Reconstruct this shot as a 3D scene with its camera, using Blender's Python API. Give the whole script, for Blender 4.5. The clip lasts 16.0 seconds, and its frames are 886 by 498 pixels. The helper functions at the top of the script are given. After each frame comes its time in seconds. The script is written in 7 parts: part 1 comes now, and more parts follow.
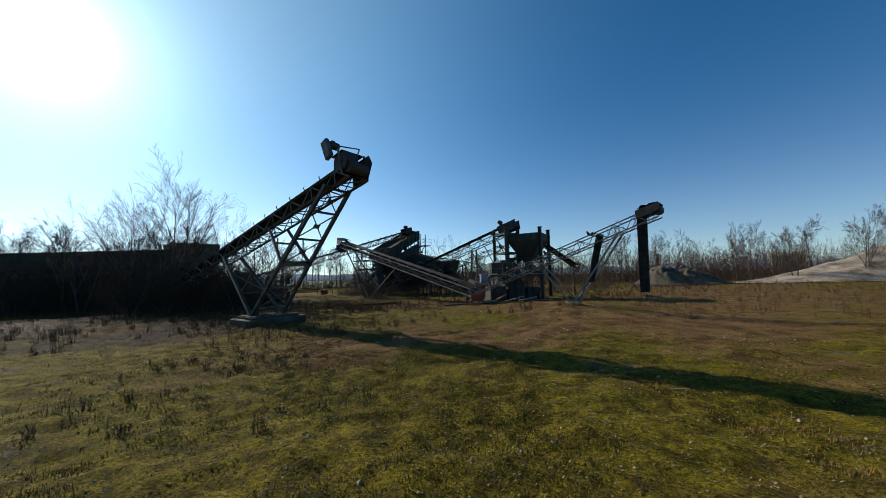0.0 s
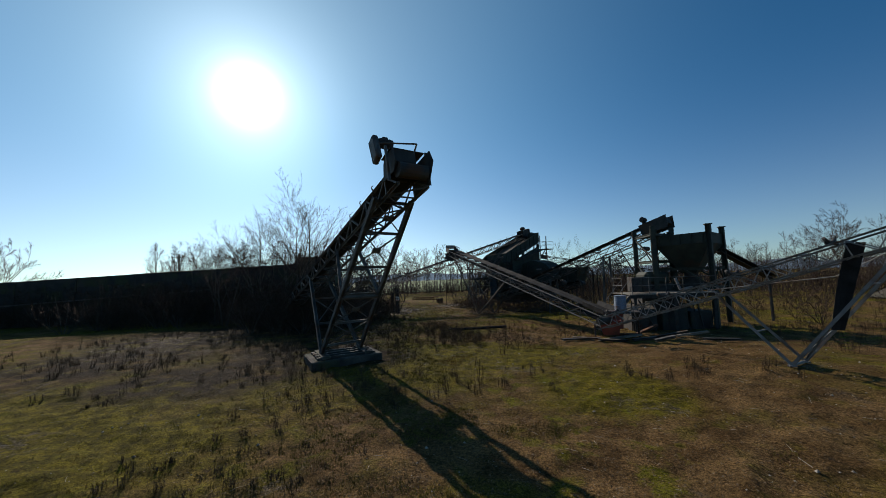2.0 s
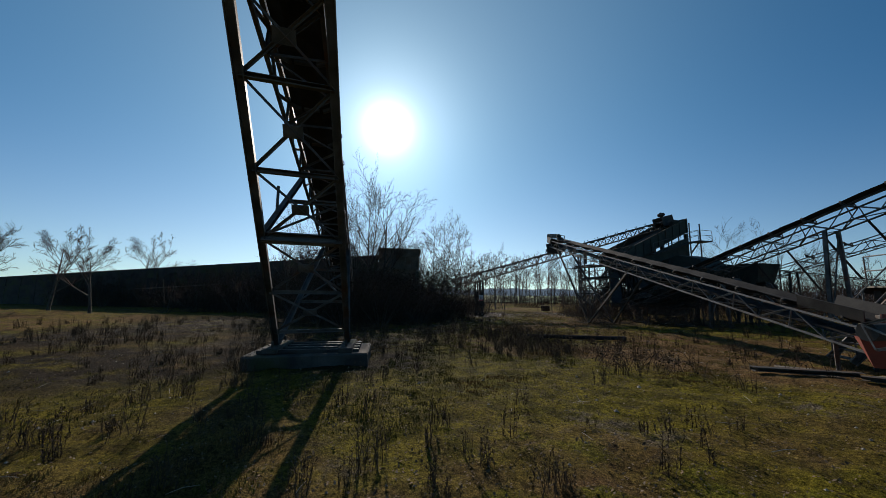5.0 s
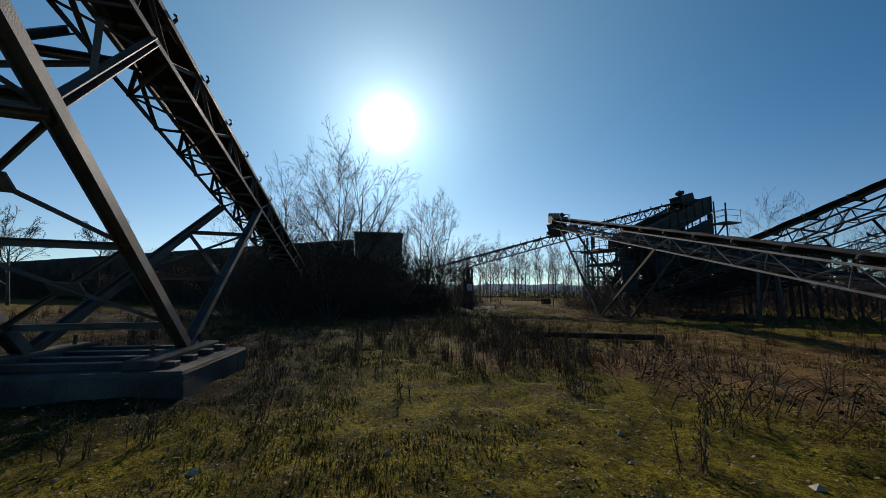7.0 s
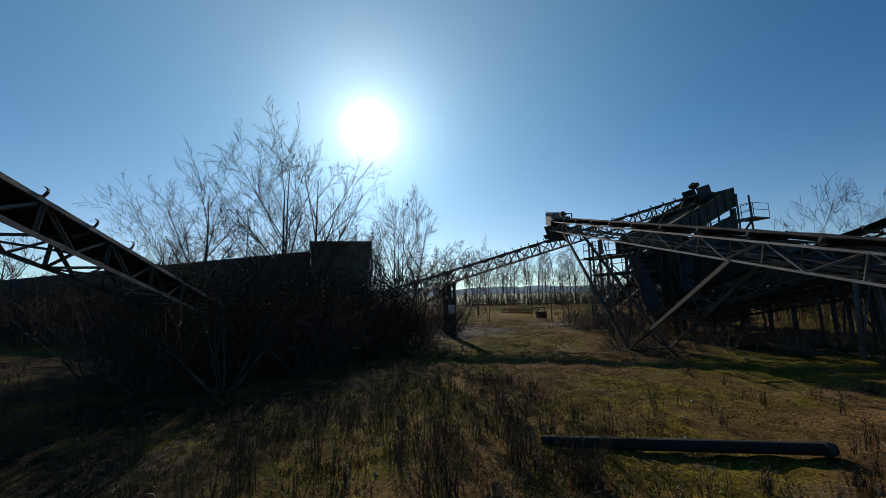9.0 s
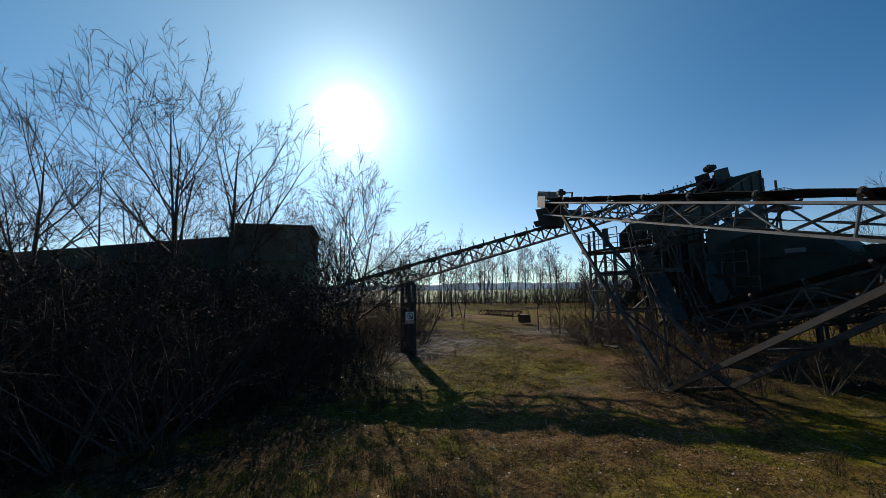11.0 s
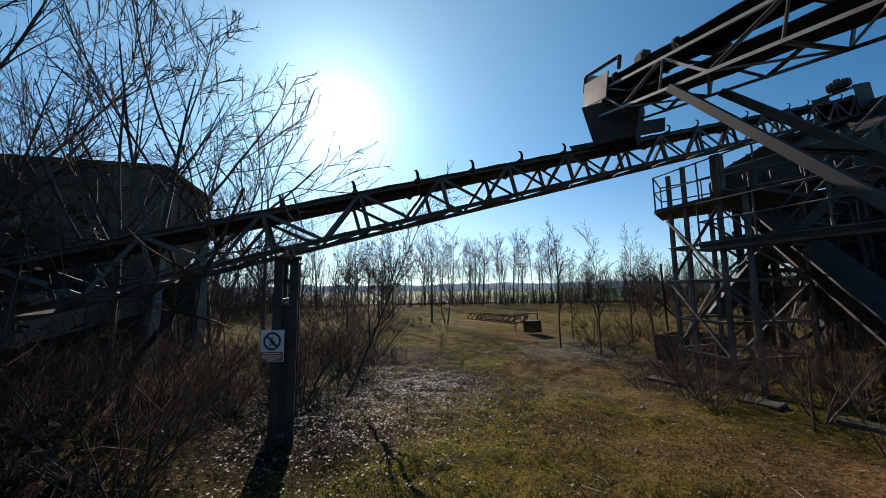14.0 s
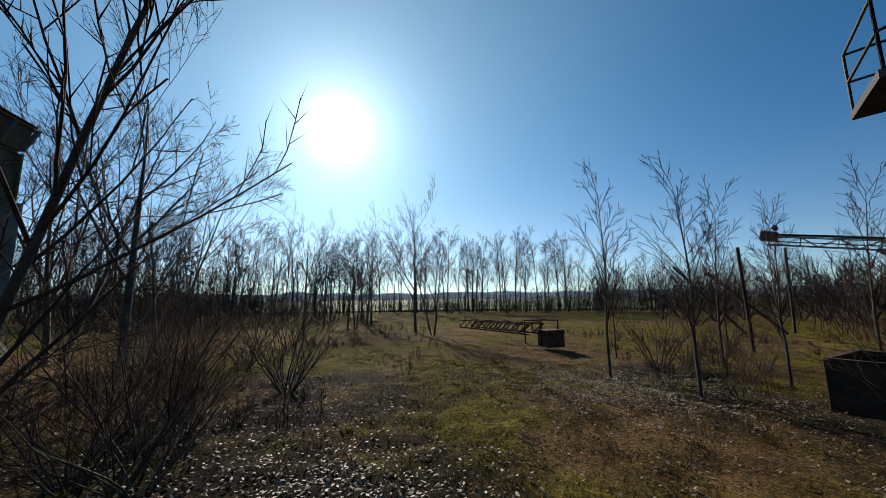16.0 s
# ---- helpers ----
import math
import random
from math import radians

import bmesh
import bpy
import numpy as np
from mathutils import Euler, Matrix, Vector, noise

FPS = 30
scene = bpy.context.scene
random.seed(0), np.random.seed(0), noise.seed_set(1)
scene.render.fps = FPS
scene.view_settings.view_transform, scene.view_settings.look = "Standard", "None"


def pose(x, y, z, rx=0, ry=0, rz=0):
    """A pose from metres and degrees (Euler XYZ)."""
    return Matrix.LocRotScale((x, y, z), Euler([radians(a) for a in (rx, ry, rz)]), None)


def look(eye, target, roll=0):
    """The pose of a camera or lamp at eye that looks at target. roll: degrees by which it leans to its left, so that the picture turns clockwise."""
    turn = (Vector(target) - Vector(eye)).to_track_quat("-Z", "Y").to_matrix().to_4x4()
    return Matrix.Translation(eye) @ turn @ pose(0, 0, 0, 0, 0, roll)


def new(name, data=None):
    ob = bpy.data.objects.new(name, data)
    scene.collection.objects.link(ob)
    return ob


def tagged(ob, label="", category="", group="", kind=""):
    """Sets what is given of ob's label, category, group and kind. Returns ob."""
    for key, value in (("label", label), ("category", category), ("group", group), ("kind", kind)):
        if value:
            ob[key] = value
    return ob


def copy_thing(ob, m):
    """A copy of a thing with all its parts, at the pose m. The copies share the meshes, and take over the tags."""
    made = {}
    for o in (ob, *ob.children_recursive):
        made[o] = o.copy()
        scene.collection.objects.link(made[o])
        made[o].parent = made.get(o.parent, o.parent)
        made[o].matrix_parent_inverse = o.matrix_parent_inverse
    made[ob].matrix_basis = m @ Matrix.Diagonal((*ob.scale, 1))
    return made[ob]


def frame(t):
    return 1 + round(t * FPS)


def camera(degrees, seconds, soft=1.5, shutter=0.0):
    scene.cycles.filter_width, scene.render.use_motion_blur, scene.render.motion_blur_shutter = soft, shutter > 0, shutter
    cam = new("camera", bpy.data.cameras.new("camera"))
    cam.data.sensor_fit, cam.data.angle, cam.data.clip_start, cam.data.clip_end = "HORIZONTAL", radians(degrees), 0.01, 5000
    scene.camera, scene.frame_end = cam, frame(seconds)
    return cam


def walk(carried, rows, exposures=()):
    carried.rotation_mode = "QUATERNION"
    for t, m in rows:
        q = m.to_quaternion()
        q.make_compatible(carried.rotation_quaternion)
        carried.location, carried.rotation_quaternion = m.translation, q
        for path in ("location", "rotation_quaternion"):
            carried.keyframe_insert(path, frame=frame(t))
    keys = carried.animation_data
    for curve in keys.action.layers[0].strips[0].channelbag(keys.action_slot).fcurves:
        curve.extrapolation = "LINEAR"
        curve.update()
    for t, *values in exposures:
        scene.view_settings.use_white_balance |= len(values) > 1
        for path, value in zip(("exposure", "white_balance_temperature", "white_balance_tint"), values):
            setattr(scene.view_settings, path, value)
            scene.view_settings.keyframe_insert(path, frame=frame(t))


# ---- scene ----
cam = camera(103.4, 16.0, 0.7)
METRES, EYE, TILT, LEAN, TURN = 49.0, 2.4, 0.0, 0.0, 0.0
ROWS = [
    (0.0, 0.0, 0.0, 0.0, 0.12, 4.47, 1.54),
    (0.5, 0.0061, 0.0251, 0.0093, 4.72, 4.64, 1.6),
    (1.0, 0.0119, 0.0526, 0.0185, 9.6, 4.58, 1.71),
    (1.5, 0.0168, 0.0822, 0.026, 14.95, 4.42, 1.82),
    (2.0, 0.0197, 0.1137, 0.0312, 20.84, 4.7, 1.89),
    (2.5, 0.0208, 0.1461, 0.0333, 26.94, 5.27, 1.87),
    (3.0, 0.0198, 0.1785, 0.0322, 32.5, 6.05, 1.79),
    (5.5, -0.0099, 0.3223, -0.0174, 40.65, 7.19, -0.77),
    (6.0, -0.0202, 0.3469, -0.0224, 40.61, 6.53, -0.82),
    (6.5, -0.0323, 0.3711, -0.0214, 40.55, 5.81, -0.66),
    (7.0, -0.0463, 0.3956, -0.0178, 40.42, 6.61, -0.57),
    (7.5, -0.0624, 0.4201, -0.0126, 40.06, 7.26, -0.15),
    (8.0, -0.0789, 0.4446, -0.0061, 39.69, 7.52, 0.68),
    (8.5, -0.0947, 0.4682, -0.0001, 39.11, 7.54, 1.29),
    (9.0, -0.11, 0.4933, 0.0047, 38.24, 7.33, 1.48),
    (11.5, -0.1828, 0.6275, 0.011, 33.97, 6.56, 0.58),
    (12.0, -0.1983, 0.6568, 0.0108, 33.53, 6.72, 0.51),
    (12.5, -0.214, 0.6858, 0.0102, 33.28, 6.71, 0.48),
    (13.0, -0.2297, 0.7153, 0.0088, 33.21, 6.47, 0.56),
    (13.5, -0.2455, 0.7451, 0.0069, 33.14, 6.37, 0.72),
    (14.0, -0.2615, 0.7759, 0.0034, 33.09, 6.6, 0.85),
    (14.5, -0.2778, 0.8072, -0.0003, 32.94, 7.02, 0.64),
    (15.0, -0.2933, 0.8383, -0.0039, 32.8, 7.6, 0.67),
    (15.5, -0.3071, 0.8682, -0.0073, 32.88, 8.05, 0.76),
    (16.0, -0.3212, 0.8985, -0.0088, 32.9, 8.04, 0.65),
]
EXPOSURES = [(0.0, 0.36), (1.0, 0.22), (2.0, -0.05), (3.0, -0.3), (5.5, -0.14), (9.0, -0.08), (11.5, 0.22), (13.5, 0.36), (15.0, 0.48), (15.5, 0.48), (16.0, 0.16)]
walk(cam, [(t, pose(0, 0, EYE, TILT, LEAN, TURN) @ pose(METRES * x, METRES * y, METRES * z, 90 + pitch, roll, yaw)) for t, x, y, z, yaw, pitch, roll in ROWS], [(t, stops, 6800, 15) for t, stops in EXPOSURES])

# ---- sky and sun ----
SUN_EL, SUN_AZ = 26.0, 50.0            # degrees up, degrees to the left of +y
world = bpy.data.worlds.new("world")
scene.world = world
world.use_nodes = True
wt = world.node_tree
sky = wt.nodes.new("ShaderNodeTexSky")
sky.sky_type, sky.sun_disc = "NISHITA", False
sky.sun_elevation, sky.sun_rotation = radians(SUN_EL), radians(-SUN_AZ)
sky.altitude, sky.air_density, sky.dust_density, sky.ozone_density = 100.0, 1.0, 0.25, 1.5
background = wt.nodes["Background"]
background.inputs["Strength"].default_value = 0.08
SUN_WAY = (-math.sin(radians(SUN_AZ)) * math.cos(radians(SUN_EL)), math.cos(radians(SUN_AZ)) * math.cos(radians(SUN_EL)), math.sin(radians(SUN_EL)))


def sky_colour():
    """The clear sky, a little more saturated, with the bright aureole that haze makes round the sun."""
    n, l = wt.nodes, wt.links
    tint = n.new("ShaderNodeMix")
    tint.data_type, tint.blend_type = "RGBA", "MULTIPLY"
    tint.inputs["Factor"].default_value = 1.0
    tint.inputs["B"].default_value = (0.135, 0.65, 0.97, 1)
    l.new(sky.outputs[0], tint.inputs["A"])
    co = n.new("ShaderNodeTexCoord")
    dot = n.new("ShaderNodeVectorMath")
    dot.operation = "DOT_PRODUCT"
    dot.inputs[1].default_value = SUN_WAY
    l.new(co.outputs["Generated"], dot.inputs[0])
    out = tint.outputs["Result"]
    for power, colour in ((3.5, (1.7, 2.9, 3.1)), (12.0, (1.4, 0.9, 0.5)), (45.0, (2.6, 3.3, 3.8)), (120.0, (4.0, 4.2, 4.2)), (700.0, (18.0, 18.0, 18.0))):
        p = n.new("ShaderNodeMath")
        p.operation, p.use_clamp = "POWER", False
        top = n.new("ShaderNodeMath")
        top.operation = "MAXIMUM"
        top.inputs[1].default_value = 0.0
        l.new(dot.outputs["Value"], top.inputs[0])
        l.new(top.outputs[0], p.inputs[0])
        p.inputs[1].default_value = power
        add = n.new("ShaderNodeVectorMath")
        add.operation = "MULTIPLY_ADD"
        l.new(p.outputs[0], add.inputs[0])
        add.inputs[1].default_value = colour
        l.new(out, add.inputs[2])
        out = add.outputs["Vector"]
    # pale haze low over the horizon
    split = n.new("ShaderNodeSeparateXYZ")
    l.new(co.outputs["Generated"], split.inputs[0])
    low = n.new("ShaderNodeMath")
    low.operation, low.use_clamp = "SUBTRACT", True
    low.inputs[0].default_value = 1.0
    l.new(split.outputs["Z"], low.inputs[1])
    p = n.new("ShaderNodeMath")
    p.operation = "POWER"
    p.inputs[1].default_value = 7.0
    l.new(low.outputs[0], p.inputs[0])
    add = n.new("ShaderNodeVectorMath")
    add.operation = "MULTIPLY_ADD"
    l.new(p.outputs[0], add.inputs[0])
    add.inputs[1].default_value = (3.9, 2.65, 2.4)
    l.new(out, add.inputs[2])
    # it glows whiter below the sun
    glow = n.new("ShaderNodeMath")
    glow.operation = "MULTIPLY"
    l.new(p.outputs[0], glow.inputs[0])
    side = n.new("ShaderNodeMath")
    side.operation = "POWER"
    side.inputs[1].default_value = 4.0
    l.new(top.outputs[0], side.inputs[0])
    l.new(side.outputs[0], glow.inputs[1])
    add2 = n.new("ShaderNodeVectorMath")
    add2.operation = "MULTIPLY_ADD"
    l.new(glow.outputs[0], add2.inputs[0])
    add2.inputs[1].default_value = (9.6, 6.4, 5.6)
    l.new(add.outputs["Vector"], add2.inputs[2])
    l.new(add2.outputs["Vector"], background.inputs["Color"])


sky_colour()

lamp = bpy.data.lights.new("sun", "SUN")
lamp.energy, lamp.angle, lamp.color = 4.6, radians(0.53), (1.0, 0.93, 0.82)
sun = new("sun", lamp)
sun.matrix_basis = look((0, 0, 0), (math.sin(radians(SUN_AZ)) * math.cos(radians(SUN_EL)), -math.cos(radians(SUN_AZ)) * math.cos(radians(SUN_EL)), -math.sin(radians(SUN_EL))))


# ---- materials ----
def material(name, dark, light, scale=6.0, rough=0.7, metal=0.0, bump=0.2, patch=None, patch_amount=0.45, fine=60.0, spec=0.5):
    """Two mixed colours at a large and a fine scale, an optional third as patches of wear, and relief."""
    m = bpy.data.materials.new(name)
    m.use_nodes = True
    nt = m.node_tree
    n, l = nt.nodes, nt.links
    b = n["Principled BSDF"]
    geo = n.new("ShaderNodeNewGeometry")
    info = n.new("ShaderNodeObjectInfo")
    shift = n.new("ShaderNodeVectorMath")
    shift.operation = "ADD"
    push = n.new("ShaderNodeMath")
    push.operation, push.inputs[1].default_value = "MULTIPLY", 37.0
    l.new(info.outputs["Random"], push.inputs[0])
    l.new(geo.outputs["Position"], shift.inputs[0])
    l.new(push.outputs[0], shift.inputs[1])

    def noise_at(s, detail=4.0):
        t = n.new("ShaderNodeTexNoise")
        t.inputs["Scale"].default_value, t.inputs["Detail"].default_value = s, detail
        l.new(shift.outputs[0], t.inputs["Vector"])
        return t.outputs["Fac"]

    def ramp(fac, lo, hi):
        r = n.new("ShaderNodeMapRange")
        r.inputs["From Min"].default_value, r.inputs["From Max"].default_value = lo, hi
        l.new(fac, r.inputs["Value"])
        return r.outputs["Result"]

    def mix(fac, a, c):
        x = n.new("ShaderNodeMix")
        x.data_type = "RGBA"
        l.new(fac, x.inputs["Factor"])
        for sock, v in ((x.inputs["A"], a), (x.inputs["B"], c)):
            if isinstance(v, tuple):
                sock.default_value = (*v, 1)
            else:
                l.new(v, sock)
        return x.outputs["Result"]

    big, small = noise_at(scale), noise_at(fine, 6.0)
    col = mix(ramp(big, 0.35, 0.65), dark, light)
    if patch:
        col = mix(ramp(noise_at(scale * 0.6, 8.0), 1 - patch_amount - 0.04, 1 - patch_amount + 0.1), col, patch)
    shade = n.new("ShaderNodeMix")
    shade.data_type, shade.blend_type = "RGBA", "MULTIPLY"
    shade.inputs["Factor"].default_value = 0.6
    grey = n.new("ShaderNodeMapRange")
    grey.inputs["From Min"].default_value, grey.inputs["From Max"].default_value = 0.3, 0.7
    grey.inputs["To Min"].default_value, grey.inputs["To Max"].default_value = 0.55, 1.35
    l.new(small, grey.inputs["Value"])
    l.new(col, shade.inputs["A"])
    l.new(grey.outputs["Result"], shade.inputs["B"])
    l.new(shade.outputs["Result"], b.inputs["Base Color"])
    b.inputs["Metallic"].default_value = metal
    b.inputs["Specular IOR Level"].default_value = spec
    r = n.new("ShaderNodeMapRange")
    r.inputs["To Min"].default_value, r.inputs["To Max"].default_value = max(rough - 0.15, 0.05), min(rough + 0.15, 1)
    l.new(big, r.inputs["Value"])
    l.new(r.outputs["Result"], b.inputs["Roughness"])
    bp = n.new("ShaderNodeBump")
    bp.inputs["Strength"].default_value, bp.inputs["Distance"].default_value = bump, 0.02
    l.new(small, bp.inputs["Height"])
    l.new(bp.outputs["Normal"], b.inputs["Normal"])
    return m


STEEL = material("weathered_steel", (0.055, 0.052, 0.048), (0.13, 0.125, 0.115), 2.0, 0.65, 0.15, 0.15, (0.11, 0.055, 0.03), 0.42, spec=0.35)
PALE = material("galvanised_steel", (0.15, 0.147, 0.138), (0.25, 0.243, 0.228), 2.0, 0.6, 0.2, 0.12, (0.15, 0.08, 0.045), 0.40, spec=0.35)
DARK = material("dark_steel", (0.028, 0.027, 0.025), (0.065, 0.06, 0.052), 2.0, 0.7, 0.1, 0.2, (0.075, 0.04, 0.022), 0.42, spec=0.3)
GREEN = material("green_painted_steel", (0.026, 0.032, 0.024), (0.05, 0.058, 0.042), 1.2, 0.7, 0.05, 0.15, (0.085, 0.05, 0.03), 0.38, spec=0.3)
RUST = material("rusty_steel", (0.11, 0.045, 0.02), (0.20, 0.085, 0.04), 3.0, 0.85, 0.1, 0.4, (0.07, 0.04, 0.03), 0.5)
REDP = material("red_painted_steel", (0.19, 0.04, 0.025), (0.26, 0.06, 0.04), 2.0, 0.6, 0.1, 0.2, (0.12, 0.06, 0.03), 0.4)
BLUEP = material("blue_painted_steel", (0.10, 0.15, 0.22), (0.20, 0.25, 0.31), 2.0, 0.55, 0.1, 0.15, (0.16, 0.09, 0.05), 0.4)
RUBBER = material("belt_rubber", (0.012, 0.012, 0.012), (0.028, 0.027, 0.026), 3.0, 0.85, 0.0, 0.25, spec=0.2)
CONCRETE = material("old_concrete", (0.12, 0.115, 0.10), (0.24, 0.23, 0.205), 1.5, 0.9, 0.0, 0.5, (0.12, 0.13, 0.07), 0.42, 40)
DARKCON = material("stained_pad_concrete", (0.045, 0.042, 0.037), (0.10, 0.094, 0.08), 1.5, 0.95, 0.0, 0.5, (0.06, 0.065, 0.03), 0.42, 40, 0.15)
WOOD = material("grey_wood", (0.14, 0.12, 0.09), (0.26, 0.22, 0.17), 4.0, 0.85, 0.0, 0.4)
BARK = material("grey_bark", (0.04, 0.034, 0.027), (0.09, 0.075, 0.06), 5.0, 0.9, 0.0, 0.6, (0.09, 0.10, 0.05), 0.4)
TWIG = material("brown_twig", (0.040, 0.028, 0.022), (0.088, 0.061, 0.048), 3.0, 0.9, 0.0, 0.2, spec=0.04)
WEED = material("dry_weed", (0.048, 0.033, 0.021), (0.115, 0.078, 0.045), 1.2, 0.9, 0.0, 0.1, (0.07, 0.068, 0.03), 0.36, spec=0.1)
PALEWOOD = material("bleached_twig", (0.30, 0.26, 0.20), (0.48, 0.43, 0.35), 3.0, 0.85, 0.0, 0.1, spec=0.1)
BRAMBLE = material("bramble_leaf", (0.018, 0.019, 0.011), (0.042, 0.038, 0.02), 2.0, 0.9, 0.0, 0.1, (0.05, 0.03, 0.018), 0.45, spec=0.03)
LEAF = material("fallen_leaf", (0.13, 0.10, 0.07), (0.28, 0.225, 0.165), 3.0, 0.6, 0.0, 0.1, (0.08, 0.055, 0.035), 0.45)
CRUMB = material("litter_crumb", (0.045, 0.032, 0.018), (0.24, 0.17, 0.10), 9.0, 0.85, 0.0, 0.1, (0.30, 0.24, 0.17), 0.36, spec=0.2)
STONE = material("pebble", (0.22, 0.19, 0.15), (0.44, 0.39, 0.32), 3.0, 0.95, 0.0, 0.3, spec=0.1)
SAND = material("pale_sand", (0.24, 0.19, 0.135), (0.42, 0.35, 0.265), 0.5, 0.95, 0.0, 0.5, (0.14, 0.10, 0.06), 0.44, 4.0, 0.1)
EARTH = material("dark_earth", (0.035, 0.028, 0.02), (0.075, 0.06, 0.038), 0.8, 0.95, 0.0, 0.8, (0.06, 0.07, 0.025), 0.45, 12.0)
WHITE = material("white_enamel", (0.62, 0.62, 0.6), (0.72, 0.72, 0.7), 3.0, 0.4, 0.0, 0.05)
SIGNRED = material("red_enamel", (0.42, 0.05, 0.05), (0.5, 0.08, 0.07), 3.0, 0.4, 0.0, 0.05)
BLACK = material("black_paint", (0.02, 0.02, 0.02), (0.03, 0.03, 0.03), 3.0, 0.5, 0.0, 0.05)
ROOFING = material("pale_green_cladding", (0.22, 0.27, 0.18), (0.30, 0.34, 0.24), 0.3, 0.7, 0.0, 0.1, fine=8.0)
# distance haze put into the colour: pale blue, with a faint emission
HAZE = material("haze_painted_woodland", (0.16, 0.17, 0.19), (0.24, 0.26, 0.28), 0.05, 0.95, 0.0, 0.3, fine=0.8)
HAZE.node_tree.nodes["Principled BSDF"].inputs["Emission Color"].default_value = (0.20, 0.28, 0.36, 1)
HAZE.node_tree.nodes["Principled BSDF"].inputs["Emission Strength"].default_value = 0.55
BOXBROWN = material("rust_stained_sheet", (0.035, 0.026, 0.02), (0.085, 0.058, 0.04), 2.5, 0.85, 0.0, 0.3, (0.12, 0.06, 0.03), 0.42, 14.0, 0.2)
CLAD = material("weathered_hopper_steel", (0.095, 0.08, 0.058), (0.185, 0.158, 0.118), 0.9, 0.85, 0.0, 0.3, (0.13, 0.082, 0.045), 0.42, 14.0, 0.2)
# stained concrete, its base colour lowered to carry the deep shade on it
MURK = material("stained_shaded_concrete", (0.024, 0.022, 0.019), (0.052, 0.048, 0.04), 0.9, 0.95, 0.0, 0.5, (0.045, 0.05, 0.02), 0.45, 20.0)


def ground_material():
    m = bpy.data.materials.new("mossy_ground")
    m.use_nodes = True
    nt = m.node_tree
    n, l = nt.nodes, nt.links
    b = n["Principled BSDF"]
    geo = n.new("ShaderNodeNewGeometry")

    def noise_at(s, detail=5.0, rough=0.55):
        t = n.new("ShaderNodeTexNoise")
        t.inputs["Scale"].default_value, t.inputs["Detail"].default_value, t.inputs["Roughness"].default_value = s, detail, rough
        l.new(geo.outputs["Position"], t.inputs["Vector"])
        return t.outputs["Fac"]

    def ramp(fac, lo, hi, to_lo=0.0, to_hi=1.0):
        r = n.new("ShaderNodeMapRange")
        r.interpolation_type = "SMOOTHSTEP"
        for k, v in (("From Min", lo), ("From Max", hi), ("To Min", to_lo), ("To Max", to_hi)):
            r.inputs[k].default_value = v
        l.new(fac, r.inputs["Value"])
        return r.outputs["Result"]

    def mix(fac, a, c, kind="MIX"):
        x = n.new("ShaderNodeMix")
        x.data_type, x.blend_type = "RGBA", kind
        if isinstance(fac, float):
            x.inputs["Factor"].default_value = fac
        else:
            l.new(fac, x.inputs["Factor"])
        for sock, v in ((x.inputs["A"], a), (x.inputs["B"], c)):
            if isinstance(v, tuple):
                sock.default_value = (*v, 1)
            else:
                l.new(v, sock)
        return x.outputs["Result"]

    def mul(a, c):
        x = n.new("ShaderNodeMath")
        x.operation = "MULTIPLY"
        l.new(a, x.inputs[0])
        l.new(c, x.inputs[1])
        return x.outputs[0]

    dry = mix(ramp(noise_at(0.9), 0.35, 0.65), (0.098, 0.061, 0.026), (0.185, 0.121, 0.055))
    moss = mix(ramp(noise_at(2.3), 0.35, 0.65), (0.068, 0.060, 0.009), (0.165, 0.143, 0.015))
    # mossy and bare stretches of the yard: x, y, radius, leaning to moss or to bare earth
    lean = noise_at(0.16, 6.0, 0.6)
    for x, y, r, by in ((-9, 7, 6, 0.14), (-1, 4.5, 6.5, 0.13), (5, 8, 3.0, 0.12), (-21, 53, 3.0, 0.10), (-18.8, 50.2, 1.6, 0.10), (-15.2, 45.8, 2.0, 0.08), (-24, 57, 3.0, 0.10), (4.5, 9.6, 4.5, 0.13), (2.5, 14.0, 3.2, -0.12), (10, 16.5, 5, -0.15), (22, 28, 12, -0.16), (34, 44, 14, -0.16), (-3.5, 12.6, 2.6, -0.06), (-6, 15, 4, -0.06), (-18.5, 48.4, 1.0, 0.3), (-4.5, 20.5, 3.5, 0.14), (0.5, 7.5, 4, 0.06), (-6.8, 23, 3, 0.16), (-11.8, 30, 3, 0.12), (-6, 30, 2.5, 0.08), (-12, 41, 2.2, 0.03), (-4.6, 41, 3, 0.1),
                        (-2.5, 14, 3, -0.06), (1.8, 18.2, 2.6, 0.12), (-12.5, 12.5, 4.5, 0.14), (-16, 11, 4, 0.12), (-2.0, 23.5, 3.0, 0.08), (6.5, 21.5, 4.0, -0.12), (7, 29, 6, -0.16), (-1.5, 31, 4.5, -0.17), (-10, 38.5, 3.5, -0.14), (-17, 46, 4, -0.03), (-22, 58, 6, -0.05)):
        far = n.new("ShaderNodeVectorMath")
        far.operation = "DISTANCE"
        far.inputs[1].default_value = (x, y, 0)
        l.new(geo.outputs["Position"], far.inputs[0])
        more = n.new("ShaderNodeMath")
        more.operation = "ADD"
        l.new(lean, more.inputs[0])
        l.new(ramp(far.outputs["Value"], r * 0.3, r * 1.3, by, 0.0), more.inputs[1])
        lean = more.outputs[0]
    col = mix(ramp(lean, 0.40, 0.60), dry, moss)
    col = mix(mul(ramp(noise_at(1.1, 7.0, 0.65), 0.50, 0.64), ramp(noise_at(0.1), 0.4, 0.6)), col, (0.125, 0.128, 0.012))
